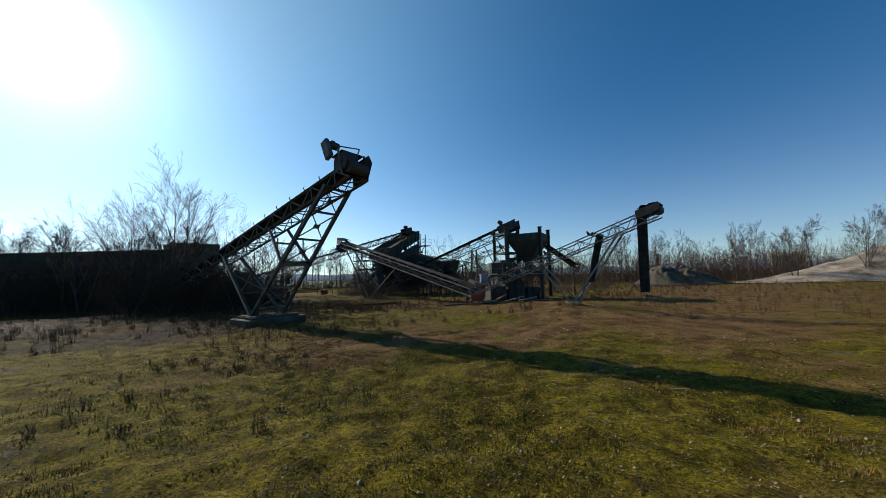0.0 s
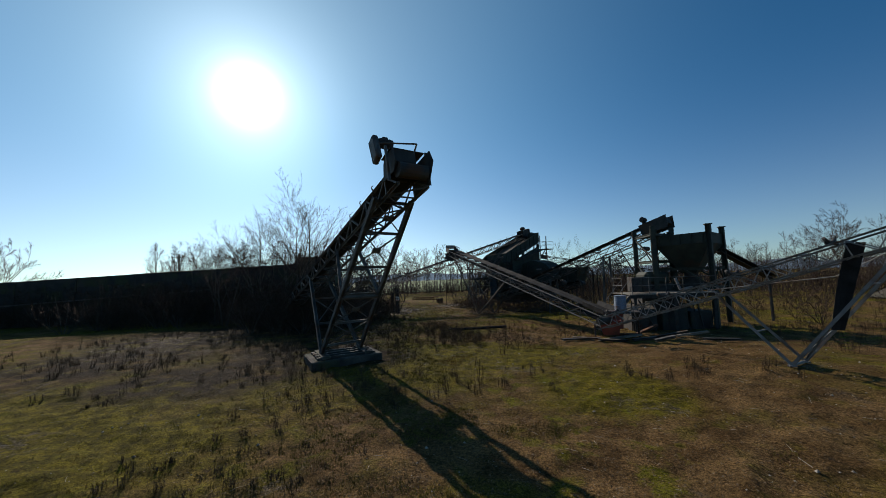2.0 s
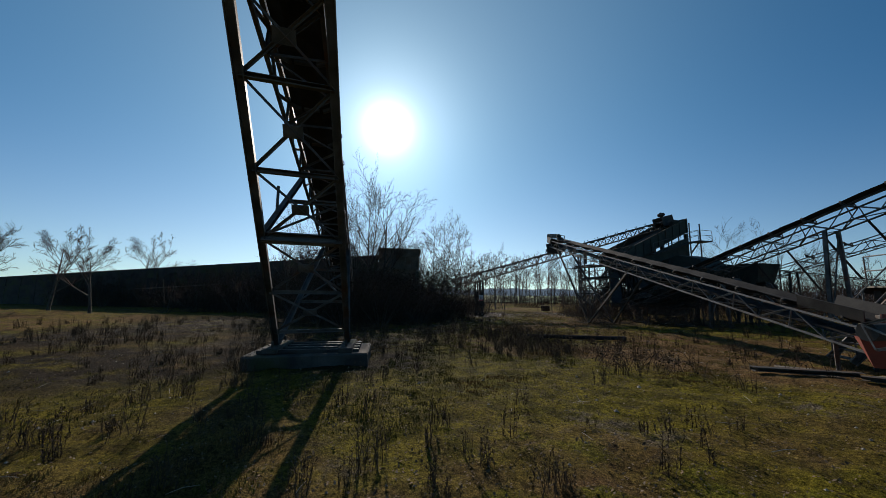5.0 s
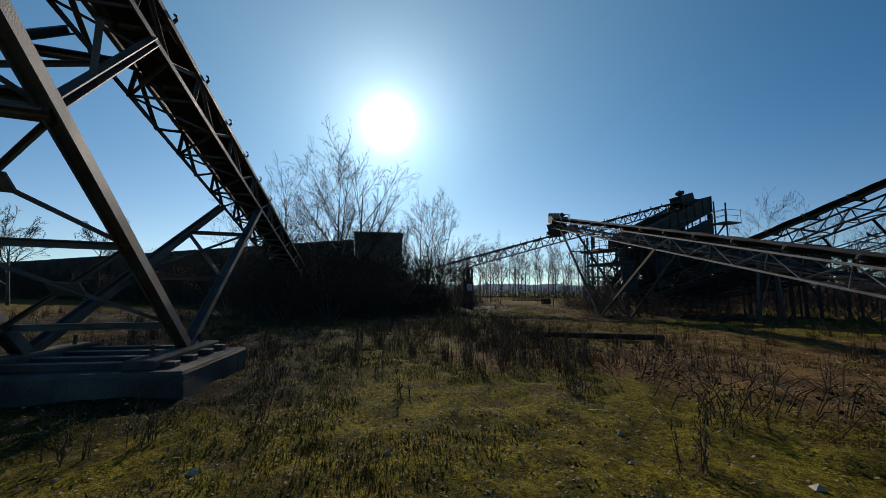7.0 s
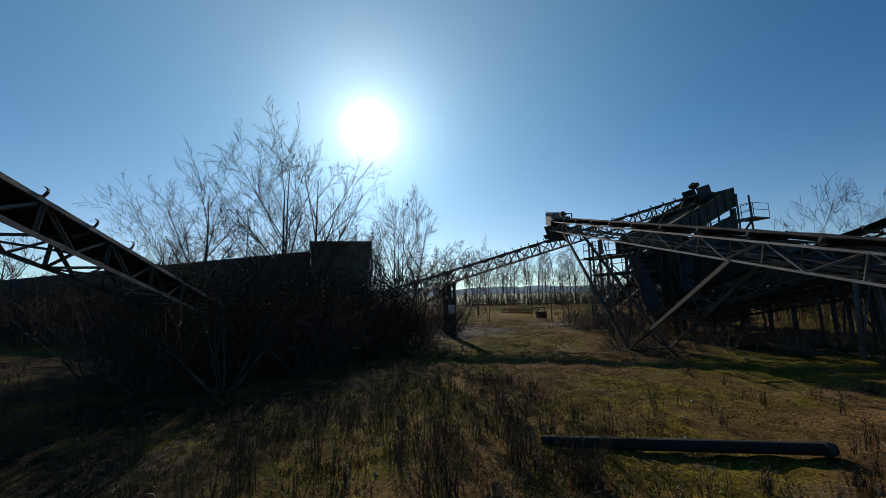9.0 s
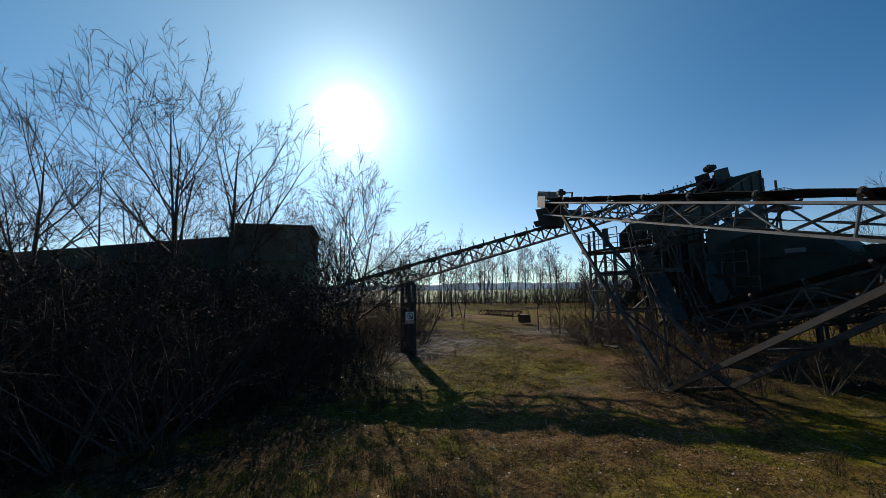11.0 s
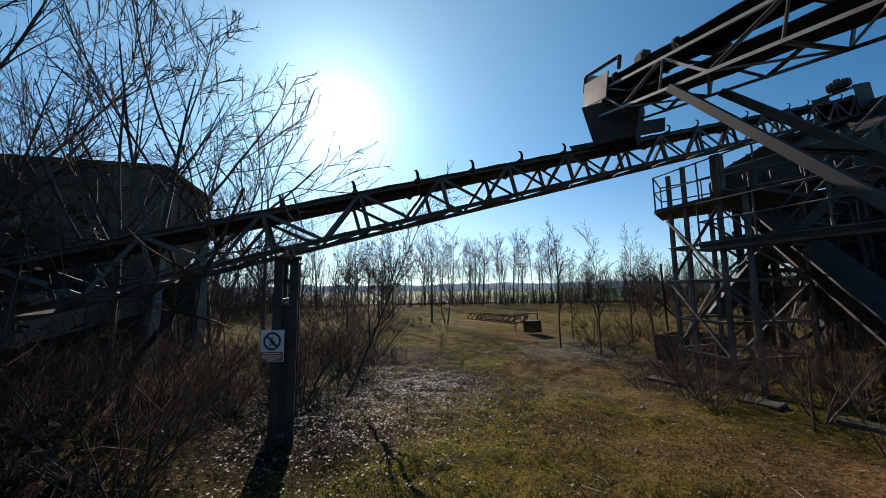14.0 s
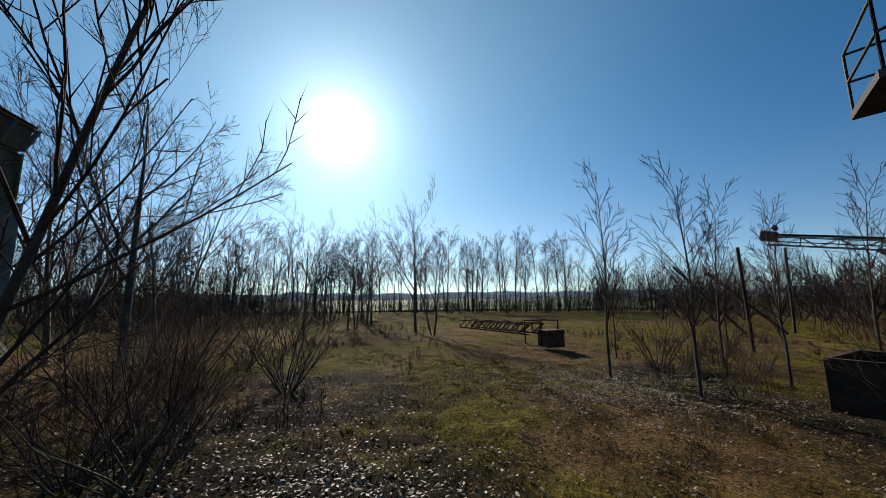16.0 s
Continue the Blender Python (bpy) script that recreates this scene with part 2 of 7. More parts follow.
    col = mix(mul(ramp(noise_at(3.1, 7.0, 0.7), 0.55, 0.66), ramp(noise_at(0.24), 0.42, 0.6)), col, (0.05, 0.036, 0.02))
    # dark leaf mould under the wall's scrub, plus discs that paint in ground shade
    mould_and_shade = None
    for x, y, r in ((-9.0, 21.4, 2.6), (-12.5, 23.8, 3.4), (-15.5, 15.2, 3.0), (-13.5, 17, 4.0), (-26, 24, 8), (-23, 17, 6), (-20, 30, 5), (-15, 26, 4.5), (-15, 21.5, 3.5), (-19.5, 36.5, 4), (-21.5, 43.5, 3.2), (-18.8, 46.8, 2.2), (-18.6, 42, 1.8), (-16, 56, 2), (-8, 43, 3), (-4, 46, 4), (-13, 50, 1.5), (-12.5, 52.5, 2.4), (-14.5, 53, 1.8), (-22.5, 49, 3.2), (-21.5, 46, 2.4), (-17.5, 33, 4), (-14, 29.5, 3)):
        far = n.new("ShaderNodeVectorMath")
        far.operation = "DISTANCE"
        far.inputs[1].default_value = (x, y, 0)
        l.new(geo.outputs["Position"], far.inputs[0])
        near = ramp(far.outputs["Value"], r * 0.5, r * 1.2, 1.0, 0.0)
        if mould_and_shade:
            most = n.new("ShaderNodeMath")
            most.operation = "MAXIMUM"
            l.new(mould_and_shade, most.inputs[0])
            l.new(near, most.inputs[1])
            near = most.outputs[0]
        mould_and_shade = near
    col = mix(mul(mould_and_shade, ramp(noise_at(0.7, 6.0, 0.65), 0.28, 0.55)), col, mix(ramp(noise_at(24.0, 5.0, 0.7), 0.35, 0.7), (0.014, 0.011, 0.008), (0.055, 0.042, 0.028)))
    gravel = mix(ramp(noise_at(38.0, 3.0), 0.4, 0.65), (0.07, 0.058, 0.045), (0.20, 0.18, 0.15))
    col = mix(mul(ramp(noise_at(0.33, 8.0, 0.65), 0.56, 0.68), ramp(noise_at(6.0), 0.4, 0.62)), col, gravel)
    col = mix(0.9, col, mix(ramp(noise_at(16.0, 8.0, 0.75), 0.36, 0.64), (0.35, 0.33, 0.3), (1.5, 1.42, 1.32)), "MULTIPLY")
    col = mix(0.8, col, mix(ramp(noise_at(70.0, 4.0, 0.7), 0.34, 0.68), (0.25, 0.24, 0.23), (1.7, 1.65, 1.55)), "MULTIPLY")
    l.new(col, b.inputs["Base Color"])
    b.inputs["Roughness"].default_value = 0.95
    b.inputs["Specular IOR Level"].default_value = 0.04
    bump = None
    for s, d in ((5.0, 0.06), (14.0, 0.07), (60.0, 0.03)):
        bp = n.new("ShaderNodeBump")
        bp.inputs["Strength"].default_value, bp.inputs["Distance"].default_value = 0.85, d
        l.new(noise_at(s, 6.0, 0.65), bp.inputs["Height"])
        if bump:
            l.new(bump, bp.inputs["Normal"])
        bump = bp.outputs["Normal"]
    l.new(bump, b.inputs["Normal"])
    return m


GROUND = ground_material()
GRASS = material("short_grass", (0.065, 0.06, 0.012), (0.16, 0.14, 0.024), 0.5, 0.9, 0.0, 0.05, (0.19, 0.11, 0.035), 0.46, 8.0, 0.05)
MEADOW = material("green_meadow", (0.07, 0.12, 0.02), (0.11, 0.16, 0.03), 0.05, 0.9, 0.0, 0.4, fine=2.0)

# ---- building helpers ----
PLACED = {}
rng = random.Random(7)


def thing(name, base, label, category, group="", kind=""):
    """An Empty at the base of a thing."""
    ob = new(name)
    ob.empty_display_size = 0.3
    ob.matrix_basis = Matrix.Translation(base)
    PLACED[ob] = Matrix.Translation(base)
    return tagged(ob, label, category, group, kind)


def put(ob, parent, m):
    """Lays ob at the world pose m under its parent."""
    ob.matrix_basis = m
    PLACED[ob] = m
    if parent is not None:
        ob.parent = parent
        ob.matrix_parent_inverse = PLACED[parent].inverted()
    return ob


def mesh_of(bm, mat, name="mesh"):
    me = bpy.data.meshes.new(name)
    bmesh.ops.recalc_face_normals(bm, faces=bm.faces)
    bm.to_mesh(me)
    bm.free()
    me.materials.append(mat)
    return me


def part(name, bm, mat, parent, label="", m=Matrix()):
    ob = new(name, mesh_of(bm, mat, name))
    put(ob, parent, m)
    return tagged(ob, label)


def raw_mesh(name, verts, faces, mat, smooth=False):
    me = bpy.data.meshes.new(name)
    me.from_pydata(verts, [], faces)
    me.materials.append(mat)
    if smooth:
        me.polygons.foreach_set("use_smooth", [True] * len(me.polygons))
    me.update()
    return me


def box_bm(sx, sy, sz, bevel=0.0, at=(0, 0, 0)):
    bm = bmesh.new()
    bmesh.ops.create_cube(bm, size=1.0, matrix=Matrix.Translation(at) @ Matrix.Diagonal((sx, sy, sz, 1)))
    if bevel:
        bmesh.ops.bevel(bm, geom=bm.edges[:], offset=bevel, segments=1, affect="EDGES")
    return bm


def tube_bm(r, length, n=12, r2=None, cap=True):
    bm = bmesh.new()
    bmesh.ops.create_cone(bm, cap_ends=cap, segments=n, radius1=r, radius2=r if r2 is None else r2, depth=length)
    return bm


def section(points):
    """A unit bar along z with the given outline."""
    bm = bmesh.new()
    lo = [bm.verts.new((x, y, 0)) for x, y in points]
    hi = [bm.verts.new((x, y, 1)) for x, y in points]
    k = len(points)
    for i in range(k):
        bm.faces.new((lo[i], lo[(i + 1) % k], hi[(i + 1) % k], hi[i]))
    bm.faces.new(lo[::-1])
    bm.faces.new(hi)
    return bm


OUTLINES = {
    "box": [(-0.5, -0.5), (0.5, -0.5), (0.5, 0.5), (-0.5, 0.5)],
    "angle": [(-0.5, -0.5), (0.5, -0.5), (0.5, -0.34), (-0.34, -0.34), (-0.34, 0.5), (-0.5, 0.5)],
    "channel": [(-0.5, -0.5), (0.5, -0.5), (0.5, -0.36), (-0.38, -0.36), (-0.38, 0.36), (0.5, 0.36), (0.5, 0.5), (-0.5, 0.5)],
    "beam": [(-0.5, -0.5), (0.5, -0.5), (0.5, -0.38), (0.08, -0.38), (0.08, 0.38), (0.5, 0.38), (0.5, 0.5), (-0.5, 0.5), (-0.5, 0.38), (-0.08, 0.38), (-0.08, -0.38), (-0.5, -0.38)],
    "pipe": [(0.5 * math.cos(a * math.pi / 4), 0.5 * math.sin(a * math.pi / 4)) for a in range(8)],
}
BARS = {}


def bar(name, a, b, w, h, mat, parent, shape="angle", label="", up=(0, 0, 1)):
    """A straight steel member from a to b; w across, h along up."""
    key = (shape, mat.name)
    if key not in BARS:
        BARS[key] = mesh_of(section(OUTLINES[shape]), mat, shape + "_bar")
    a, b = Vector(a), Vector(b)
    z = (b - a).normalized()
    x = z.cross(Vector(up))
    if x.length < 1e-3:
        x = z.cross(Vector((0, 1, 0)))
    x.normalize()
    y = z.cross(x)
    m = Matrix.Translation(a) @ Matrix((x, y, z)).transposed().to_4x4() @ Matrix.Diagonal((w, h, (b - a).length, 1))
    ob = new(name, BARS[key])
    put(ob, parent, m)
    return tagged(ob, label)


def basis(at, x, y, z):
    return Matrix.Translation(at) @ Matrix((Vector(x), Vector(y), Vector(z))).transposed().to_4x4()


def plate(name, corners, t, mat, parent, label=""):
    """A flat plate with thickness, from its corners in order."""
    c = [Vector(p) for p in corners]
    nrm = (c[1] - c[0]).cross(c[2] - c[0]).normalized() * (t / 2)
    bm = bmesh.new()
    lo = [bm.verts.new(p - nrm) for p in c]
    hi = [bm.verts.new(p + nrm) for p in c]
    k = len(c)
    for i in range(k):
        bm.faces.new((lo[i], lo[(i + 1) % k], hi[(i + 1) % k], hi[i]))
    bm.faces.new(lo[::-1])
    bm.faces.new(hi)
    return part(name, bm, mat, parent, label)


def frustum(name, lower, upper, t, mat, parent, label="", lid=False):
    """A hopper shell between two rings of corners, with wall thickness."""
    bm = bmesh.new()
    lo = [Vector(p) for p in lower]
    hi = [Vector(p) for p in upper]
    cl, ch = sum(lo, Vector()) / len(lo), sum(hi, Vector()) / len(hi)
    rings = []
    for ring, c in ((lo, cl), (hi, ch)):
        rings.append([bm.verts.new(p) for p in ring])
        rings.append([bm.verts.new(p + (c - p).normalized() * t * 1.4) for p in ring])
    ol, il, oh, ih = rings
    k = len(lo)
    for i in range(k):
        j = (i + 1) % k
        bm.faces.new((ol[i], ol[j], oh[j], oh[i]))
        bm.faces.new((il[j], il[i], ih[i], ih[j]))
        bm.faces.new((ol[j], ol[i], il[i], il[j]))
        bm.faces.new((oh[i], oh[j], ih[j], ih[i]))
    if lid:
        bm.faces.new(ih)
    return part(name, bm, mat, parent, label)


def handrail(prefix, points, parent, mat=PALE, h=1.05, posts=1.3, d=0.045):
    """Posts, top rail and knee rail along a line of deck points."""
    pts = [Vector(p) for p in points]
    for a, b in zip(pts, pts[1:]):
        n = max(1, round((b - a).length / posts))
        for i in range(n + 1):
            p = a.lerp(b, i / n)
            bar(prefix + "_post", p, p + Vector((0, 0, h)), d, d, mat, parent, "pipe")
        for z in (h, h * 0.52):
            bar(prefix + "_rail", a + Vector((0, 0, z)), b + Vector((0, 0, z)), d, d, mat, parent, "pipe")


# ---- the ground ----
def bumpiness(x, y):
    v = Vector((x * 0.12, y * 0.12, 3.1))
    z = 0.10 * noise.noise(v) + 0.05 * noise.noise(v * 4.3) + 0.07 * noise.noise(v * 10) + 0.055 * noise.noise(v * 27)
    z += 0.45 * math.exp(-((x - 6.5) ** 2 + (y - 23) ** 2) / 34)
    # shallow wheel ruts across the near field
    z += 0.09 * max(0.0, min(1.0, (17 - y) / 5)) * noise.noise(Vector((x * 0.22 + y * 0.1, y * 1.15 - x * 0.25, 6.0)))
    z -= 0.25 * min(max((y - 46) / 14, 0), 1)
    return z * max(0.0, 1 - max(0, math.hypot(x + 15, y - 35) - 90) / 80)


def make_ground():
    def steps(lo, near, far, hi, step, fine):
        out = list(np.arange(lo, near - 1e-6, step)) + list(np.arange(near, far - 1e-6, fine)) + list(np.arange(far, hi + 1e-6, step))
        d, a, b = step, lo, out[-1]
        left, right = [], []
        while a > -2800:
            d *= 1.45
            a, b = a - d, b + d
            left.append(a)
            right.append(b)
        return left[::-1] + out + right

    xs, ys = steps(-48, -22, 9, 24, 0.45, 0.14), steps(-6, 1, 50, 76, 0.45, 0.14)
    verts = [(x, y, bumpiness(x, y)) for y in ys for x in xs]
    w = len(xs)
    faces = [(j * w + i, j * w + i + 1, (j + 1) * w + i + 1, (j + 1) * w + i) for j in range(len(ys) - 1) for i in range(w - 1)]
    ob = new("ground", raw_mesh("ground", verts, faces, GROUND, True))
    return tagged(ob, "mossy green and dry brown gravelly waste ground", "ground", kind="structure")


make_ground()


# ---- belt conveyors ----
SHARED = {}


def shared(key, build):
    if key not in SHARED:
        SHARED[key] = build()
    return SHARED[key]


def child(name, me, parent, m, label=""):
    ob = new(name, me)
    put(ob, parent, m)
    return tagged(ob, label)


def idler_mesh(width, mat):
    """A cross bar with two up-bent wings that hold the side rollers."""
    bm = bmesh.new()
    w = width / 2

    def slab(p, q, t, d):
        p, q = Vector(p), Vector(q)
        z = (q - p).normalized()
        x = Vector((0, 1, 0))
        y = z.cross(x)
        bmesh.ops.create_cube(bm, size=1.0, matrix=basis((p + q) / 2, x, y, z) @ Matrix.Diagonal((d, t, (q - p).length, 1)))

    slab((-w, 0, 0.02), (w, 0, 0.02), 0.05, 0.09)
    for s in (-1, 1):
        slab((s * w, 0, 0.0), (s * (w + 0.06), 0, 0.12), 0.02, 0.06)
        slab((s * (w + 0.06), 0, 0.12), (s * (w + 0.05), 0, 0.18), 0.02, 0.05)
        slab((s * (w + 0.05), 0, 0.18), (s * (w + 0.0), 0, 0.215), 0.02, 0.05)
    return mesh_of(bm, mat, "idler_bracket")


def roller_mesh(mat):
    return mesh_of(tube_bm(0.055, 0.36, 8), mat, "roller")


def conveyor(name, tail, head, width, depth, panel, label, steel=STEEL, belt=True, lift=0.17, idler_step=1.5, base=None, group="belt conveyors", chord=0.09, web=0.06, returns=0.45):
    """A box-lattice belt conveyor; tail and head are the middle of its lower chords."""
    tail, head = Vector(tail), Vector(head)
    root = thing(name, base or (tail.x, tail.y, 0), label, "conveyor", group)
    d = (head - tail).normalized()
    s = d.cross(Vector((0, 0, 1))).normalized()
    u = s.cross(d)
    length = (head - tail).length
    n = max(2, round(length / panel))
    low = [(tail + d * (length * i / n)) for i in range(n + 1)]
    for side in (-1, 1):
        off = s * (side * width / 2)
        bar("lower_chord", tail + off, head + off, chord, chord, steel, root, "angle", up=u)
        bar("upper_chord", tail + off + u * depth, head + off + u * depth, chord, chord, steel, root, "channel", up=u)
        for i in range(n):
            a, b = (low[i], low[i + 1] + u * depth) if i % 2 else (low[i] + u * depth, low[i + 1])
            bar("diagonal", a + off, b + off, web, web, steel, root, "angle", up=s)
            if i % 2 == 0:
                bar("upright", low[i] + off, low[i] + off + u * depth, web, web, steel, root, "angle", up=s)
    for i in range(n):
        k = -1 if i % 2 else 1
        bar("lacing", low[i] + s * (k * width / 2), low[i + 1] - s * (k * width / 2), web * 0.8, web * 0.8, steel, root, "angle", up=u)
        if i % 2 == 0:
            bar("cross_tie", low[i] - s * (width / 2), low[i] + s * (width / 2), web, web, steel, root, "angle", up=u)
            bar("cross_tie", low[i] - s * (width / 2) + u * depth * 0.98, low[i] + s * (width / 2) + u * depth * 0.98, web, web, steel, root, "angle", up=u)
    ki = max(2, int(length / idler_step))
    im = shared(("idler", round(width, 2), steel.name), lambda: idler_mesh(width, DARK))
    rm = shared("roller", lambda: roller_mesh(DARK))
    for i in range(ki):
        p = tail + d * (0.7 + (length - 1.4) * i / (ki - 1)) + u * (depth + chord / 2)
        m = basis(p, s, d, u)
        idl = child("idler", im, root, m)
        for dx, tilt, dz in ((-0.37 * width, 28, lift - 0.02), (0, 0, lift - 0.08), (0.37 * width, -28, lift - 0.02)):
            child("roller", rm, idl, m @ pose(dx, 0, dz, 0, 90 + tilt, 0) @ Matrix.Diagonal((1, 1, width * 0.9, 1)))
    if belt:
        def strip(profile, t, lift, z0, z1, nm):
            bm = bmesh.new()
            rows = []
            k = ki * 2
            for i in range(k + 1):
                c = tail + d * (z0 + (length - z0 - z1) * i / k)
                sag = -0.025 * (i % 2)
                rows.append([bm.verts.new(c + s * x + u * (lift + y + sag)) for x, y in profile] + [bm.verts.new(c + s * x + u * (lift + y + sag - t)) for x, y in profile[::-1]])
            w = len(rows[0])
            for r0, r1 in zip(rows, rows[1:]):
                for j in range(w):
                    bm.faces.new((r0[j], r0[(j + 1) % w], r1[(j + 1) % w], r1[j]))
            bm.faces.new(rows[0])
            bm.faces.new(rows[-1][::-1])
            return part(nm, bm, RUBBER, root)

        h = width * 0.44
        strip([(-h, 0.13), (-h * 0.45, 0.0), (h * 0.45, 0.0), (h, 0.13)], 0.014, depth + lift, 0.1, 0.1, "carrying_belt")
        if returns:
            strip([(-h, 0.0), (h, 0.0)], 0.014, depth * returns, 0.1, 0.1, "return_belt")
    drum = tube_bm(0.26, width * 0.95, 16)
    part("head_drum", drum, DARK, root, m=basis(head + u * (depth * 0.75), d, u, s))
    part("tail_drum", tube_bm(0.2, width * 0.95, 14), DARK, root, m=basis(tail + u * (depth * 0.7), d, u, s))
    return root, d, s, u, tail, head


def motor(parent, at, m, r=0.16, length=0.5, mat=DARK):
    body = part("motor", tube_bm(r, length, 12), mat, parent, m=Matrix.Translation(at) @ m)
    f = Matrix.Translation(at) @ m
    for i in range(4):
        part("cooling_fin", tube_bm(r * 1.1, 0.03, 12), mat, body, m=f @ pose(0, 0, -length * 0.3 + i * length * 0.2))
    part("fan_cover", tube_bm(r * 0.8, 0.1, 12), mat, body, m=f @ pose(0, 0, length * 0.54))
    part("terminal_box", box_bm(0.14, 0.16, 0.2, 0.015, (0, r, 0)), mat, body, m=f)
    return body


def lattice_leg_pair(root, feet, tops, levels, steel, w=0.2, brace=0.07, plates=True, stout=-1):
    """Two legs with rungs, crossed braces and gusset plates between them."""
    f0, f1, t0, t1 = [Vector(p) for p in (*feet, *tops)]
    for f, t in ((f0, t0), (f1, t1)):
        bar("leg", f, t, w, w, steel, root, "beam", up=f1 - f0)
    for k, q in enumerate(levels):
        a, b = f0.lerp(t0, q), f1.lerp(t1, q)
        bar("rung", a, b, w * (1.15 if k == stout else 0.6), w * (1.15 if k == stout else 0.6), steel, root, "pipe" if k == stout else "channel")
        if k + 1 < len(levels):
            q2 = levels[k + 1]
            c, e = f0.lerp(t0, q2), f1.lerp(t1, q2)
            bar("brace", a, e, brace, brace, steel, root, "angle")
            bar("brace", b, c, brace, brace, steel, root, "angle")
            if plates:
                mid = (a + b + c + e) / 4
                x = (b - a).normalized()
                z = (c - a).normalized()
                g = (0.18 * x, 0.125 * z)
                plate("gusset_plate", [mid - g[0] - g[1], mid + g[0] - g[1], mid + g[0] + g[1], mid - g[0] + g[1]], 0.03, steel, root)


# --- the tall stacker conveyor on its concrete pad ---
PADX = Vector((0.639, 0.769, 0))
PADY = Vector((-0.769, 0.639, 0))


def stacker():
    tail, head = (-23.9, 30.85, 1.32), (-3.75, 15.59, 6.94)
    root, d, s, u, tail, head = conveyor("stacker_conveyor", tail, head, 1.075, 0.64, 0.95, "tall grey steel lattice belt conveyor on a leaning tower", STEEL, base=(-10.2, 20.4, 0), idler_step=1.35, chord=0.09, web=0.06, lift=-0.12, returns=0)
    # leaning tower towards the head
    fr, fl = Vector((-9.72, 21.24, 0.48)), Vector((-10.65, 19.43, 0.48))
    tr, tl = Vector((-4.53, 17.03, 6.75)), Vector((-5.33, 15.83, 6.75))
    lattice_leg_pair(root, (fl, fr), (tl, tr), (0.07, 0.25, 0.44, 0.634, 0.83, 0.985), STEEL, 0.165, 0.055, True, 2)
    # rear braces
    br = tail + d * 12.5
    jr, jl = br - s * 0.54, br + s * 0.54
    if (jr - fr).length > (jl - fr).length:
        jr, jl = jl, jr
    lattice_leg_pair(root, (fl, fr), (jl, jr), (0.35, 0.7), STEEL, 0.16, 0.06, False)
    # struts from the tower up to the truss
    m1 = tail + d * 18.65
    struts = []
    for f, t, side in ((fl, tl, 1), (fr, tr, -1)):
        q = f.lerp(t, 0.45)
        k = min((m1 + s * 0.54, m1 - s * 0.54), key=lambda p: (p - q).length)
        bar("strut", q, k, 0.12, 0.12, STEEL, root, "channel")
        struts.append((q, k))
        bar("hanger", q.lerp(k, 0.3), q.lerp(k, 0.3) + Vector((0, 0, 0.75)), 0.07, 0.07, STEEL, root)
    for g, w in ((0.0, 0.2), (0.55, 0.1)):
        bar("strut_tie", struts[0][0].lerp(struts[0][1], g), struts[1][0].lerp(struts[1][1], g), w, w, STEEL, root, "channel")
    bar("strut_brace", struts[0][0], struts[1][0].lerp(struts[1][1], 0.55), 0.06, 0.06, STEEL, root)
    # head end: hood, cheeks, drive
    hp = head + u * 0.9 - d * 0.45
    for k in (-1, 1):
        o = s * (k * 0.62)
        far = s if (s.x + s.y) < 0 else -s
        big = 1.0 if o.dot(far) < 0 else 0.6
        c = [hp - d * 0.7 * big + o - u * 0.75 * big, hp + d * 0.4 + o - u * 0.8 * big, hp + d * (0.3 + 0.55 * big) + o - u * 0.15, hp + d * (0.3 + 0.4 * big) + o + u * 0.3, hp - d * 0.3 * big + o + u * 0.3, hp - d * 0.5 * big + o + u * 0.1]
        plate("cheek_plate", c, 0.03, DARK, root)
    plate("hood_top", [hp - d * 0.45 - s * 0.62 + u * 0.4, hp + d * 0.35 - s * 0.62 + u * 0.42, hp + d * 0.35 + s * 0.62 + u * 0.42, hp - d * 0.45 + s * 0.62 + u * 0.4], 0.03, DARK, root)
    far = s if (s.x + s.y) < 0 else -s
    part("deflector_box", box_bm(0.8, 0.75, 0.5, 0.03), DARK, root, m=basis(hp - d * 0.05 + u * 0.2 + far * 0.1, s, d, u))
    at = hp - d * 0.45 + far * 0.8 + u * 0.35
    part("drive_guard", box_bm(0.22, 0.5, 1.0, 0.06), STEEL, root, "tilted sheet-steel belt drive guard", m=basis(at + u * 0.42, s, d, u) @ pose(0, 0, 0, 12, 0, 0))
    motor(root, at + u * 0.72 - far * 0.4, basis((0, 0, 0), d, u, s), 0.17, 0.5)
    bar("guard_rail", at + u * 0.7, hp + d * 0.5 - far * 0.3 + u * 0.62, 0.06, 0.06, STEEL, root, "pipe")
    bar("guard_rail", hp + d * 0.5 - far * 0.3 + u * 0.62, hp + d * 0.3 - far * 0.25 + u * 0.35, 0.06, 0.06, STEEL, root, "pipe")
    for k in (-1, 1):
        bar("hood_rib", hp + d * 0.25 + s * (k * 0.74) - u * 0.75, hp + d * 0.25 + s * (k * 0.74) + u * 0.5, 0.08, 0.08, STEEL, root)
    return root


stacker()


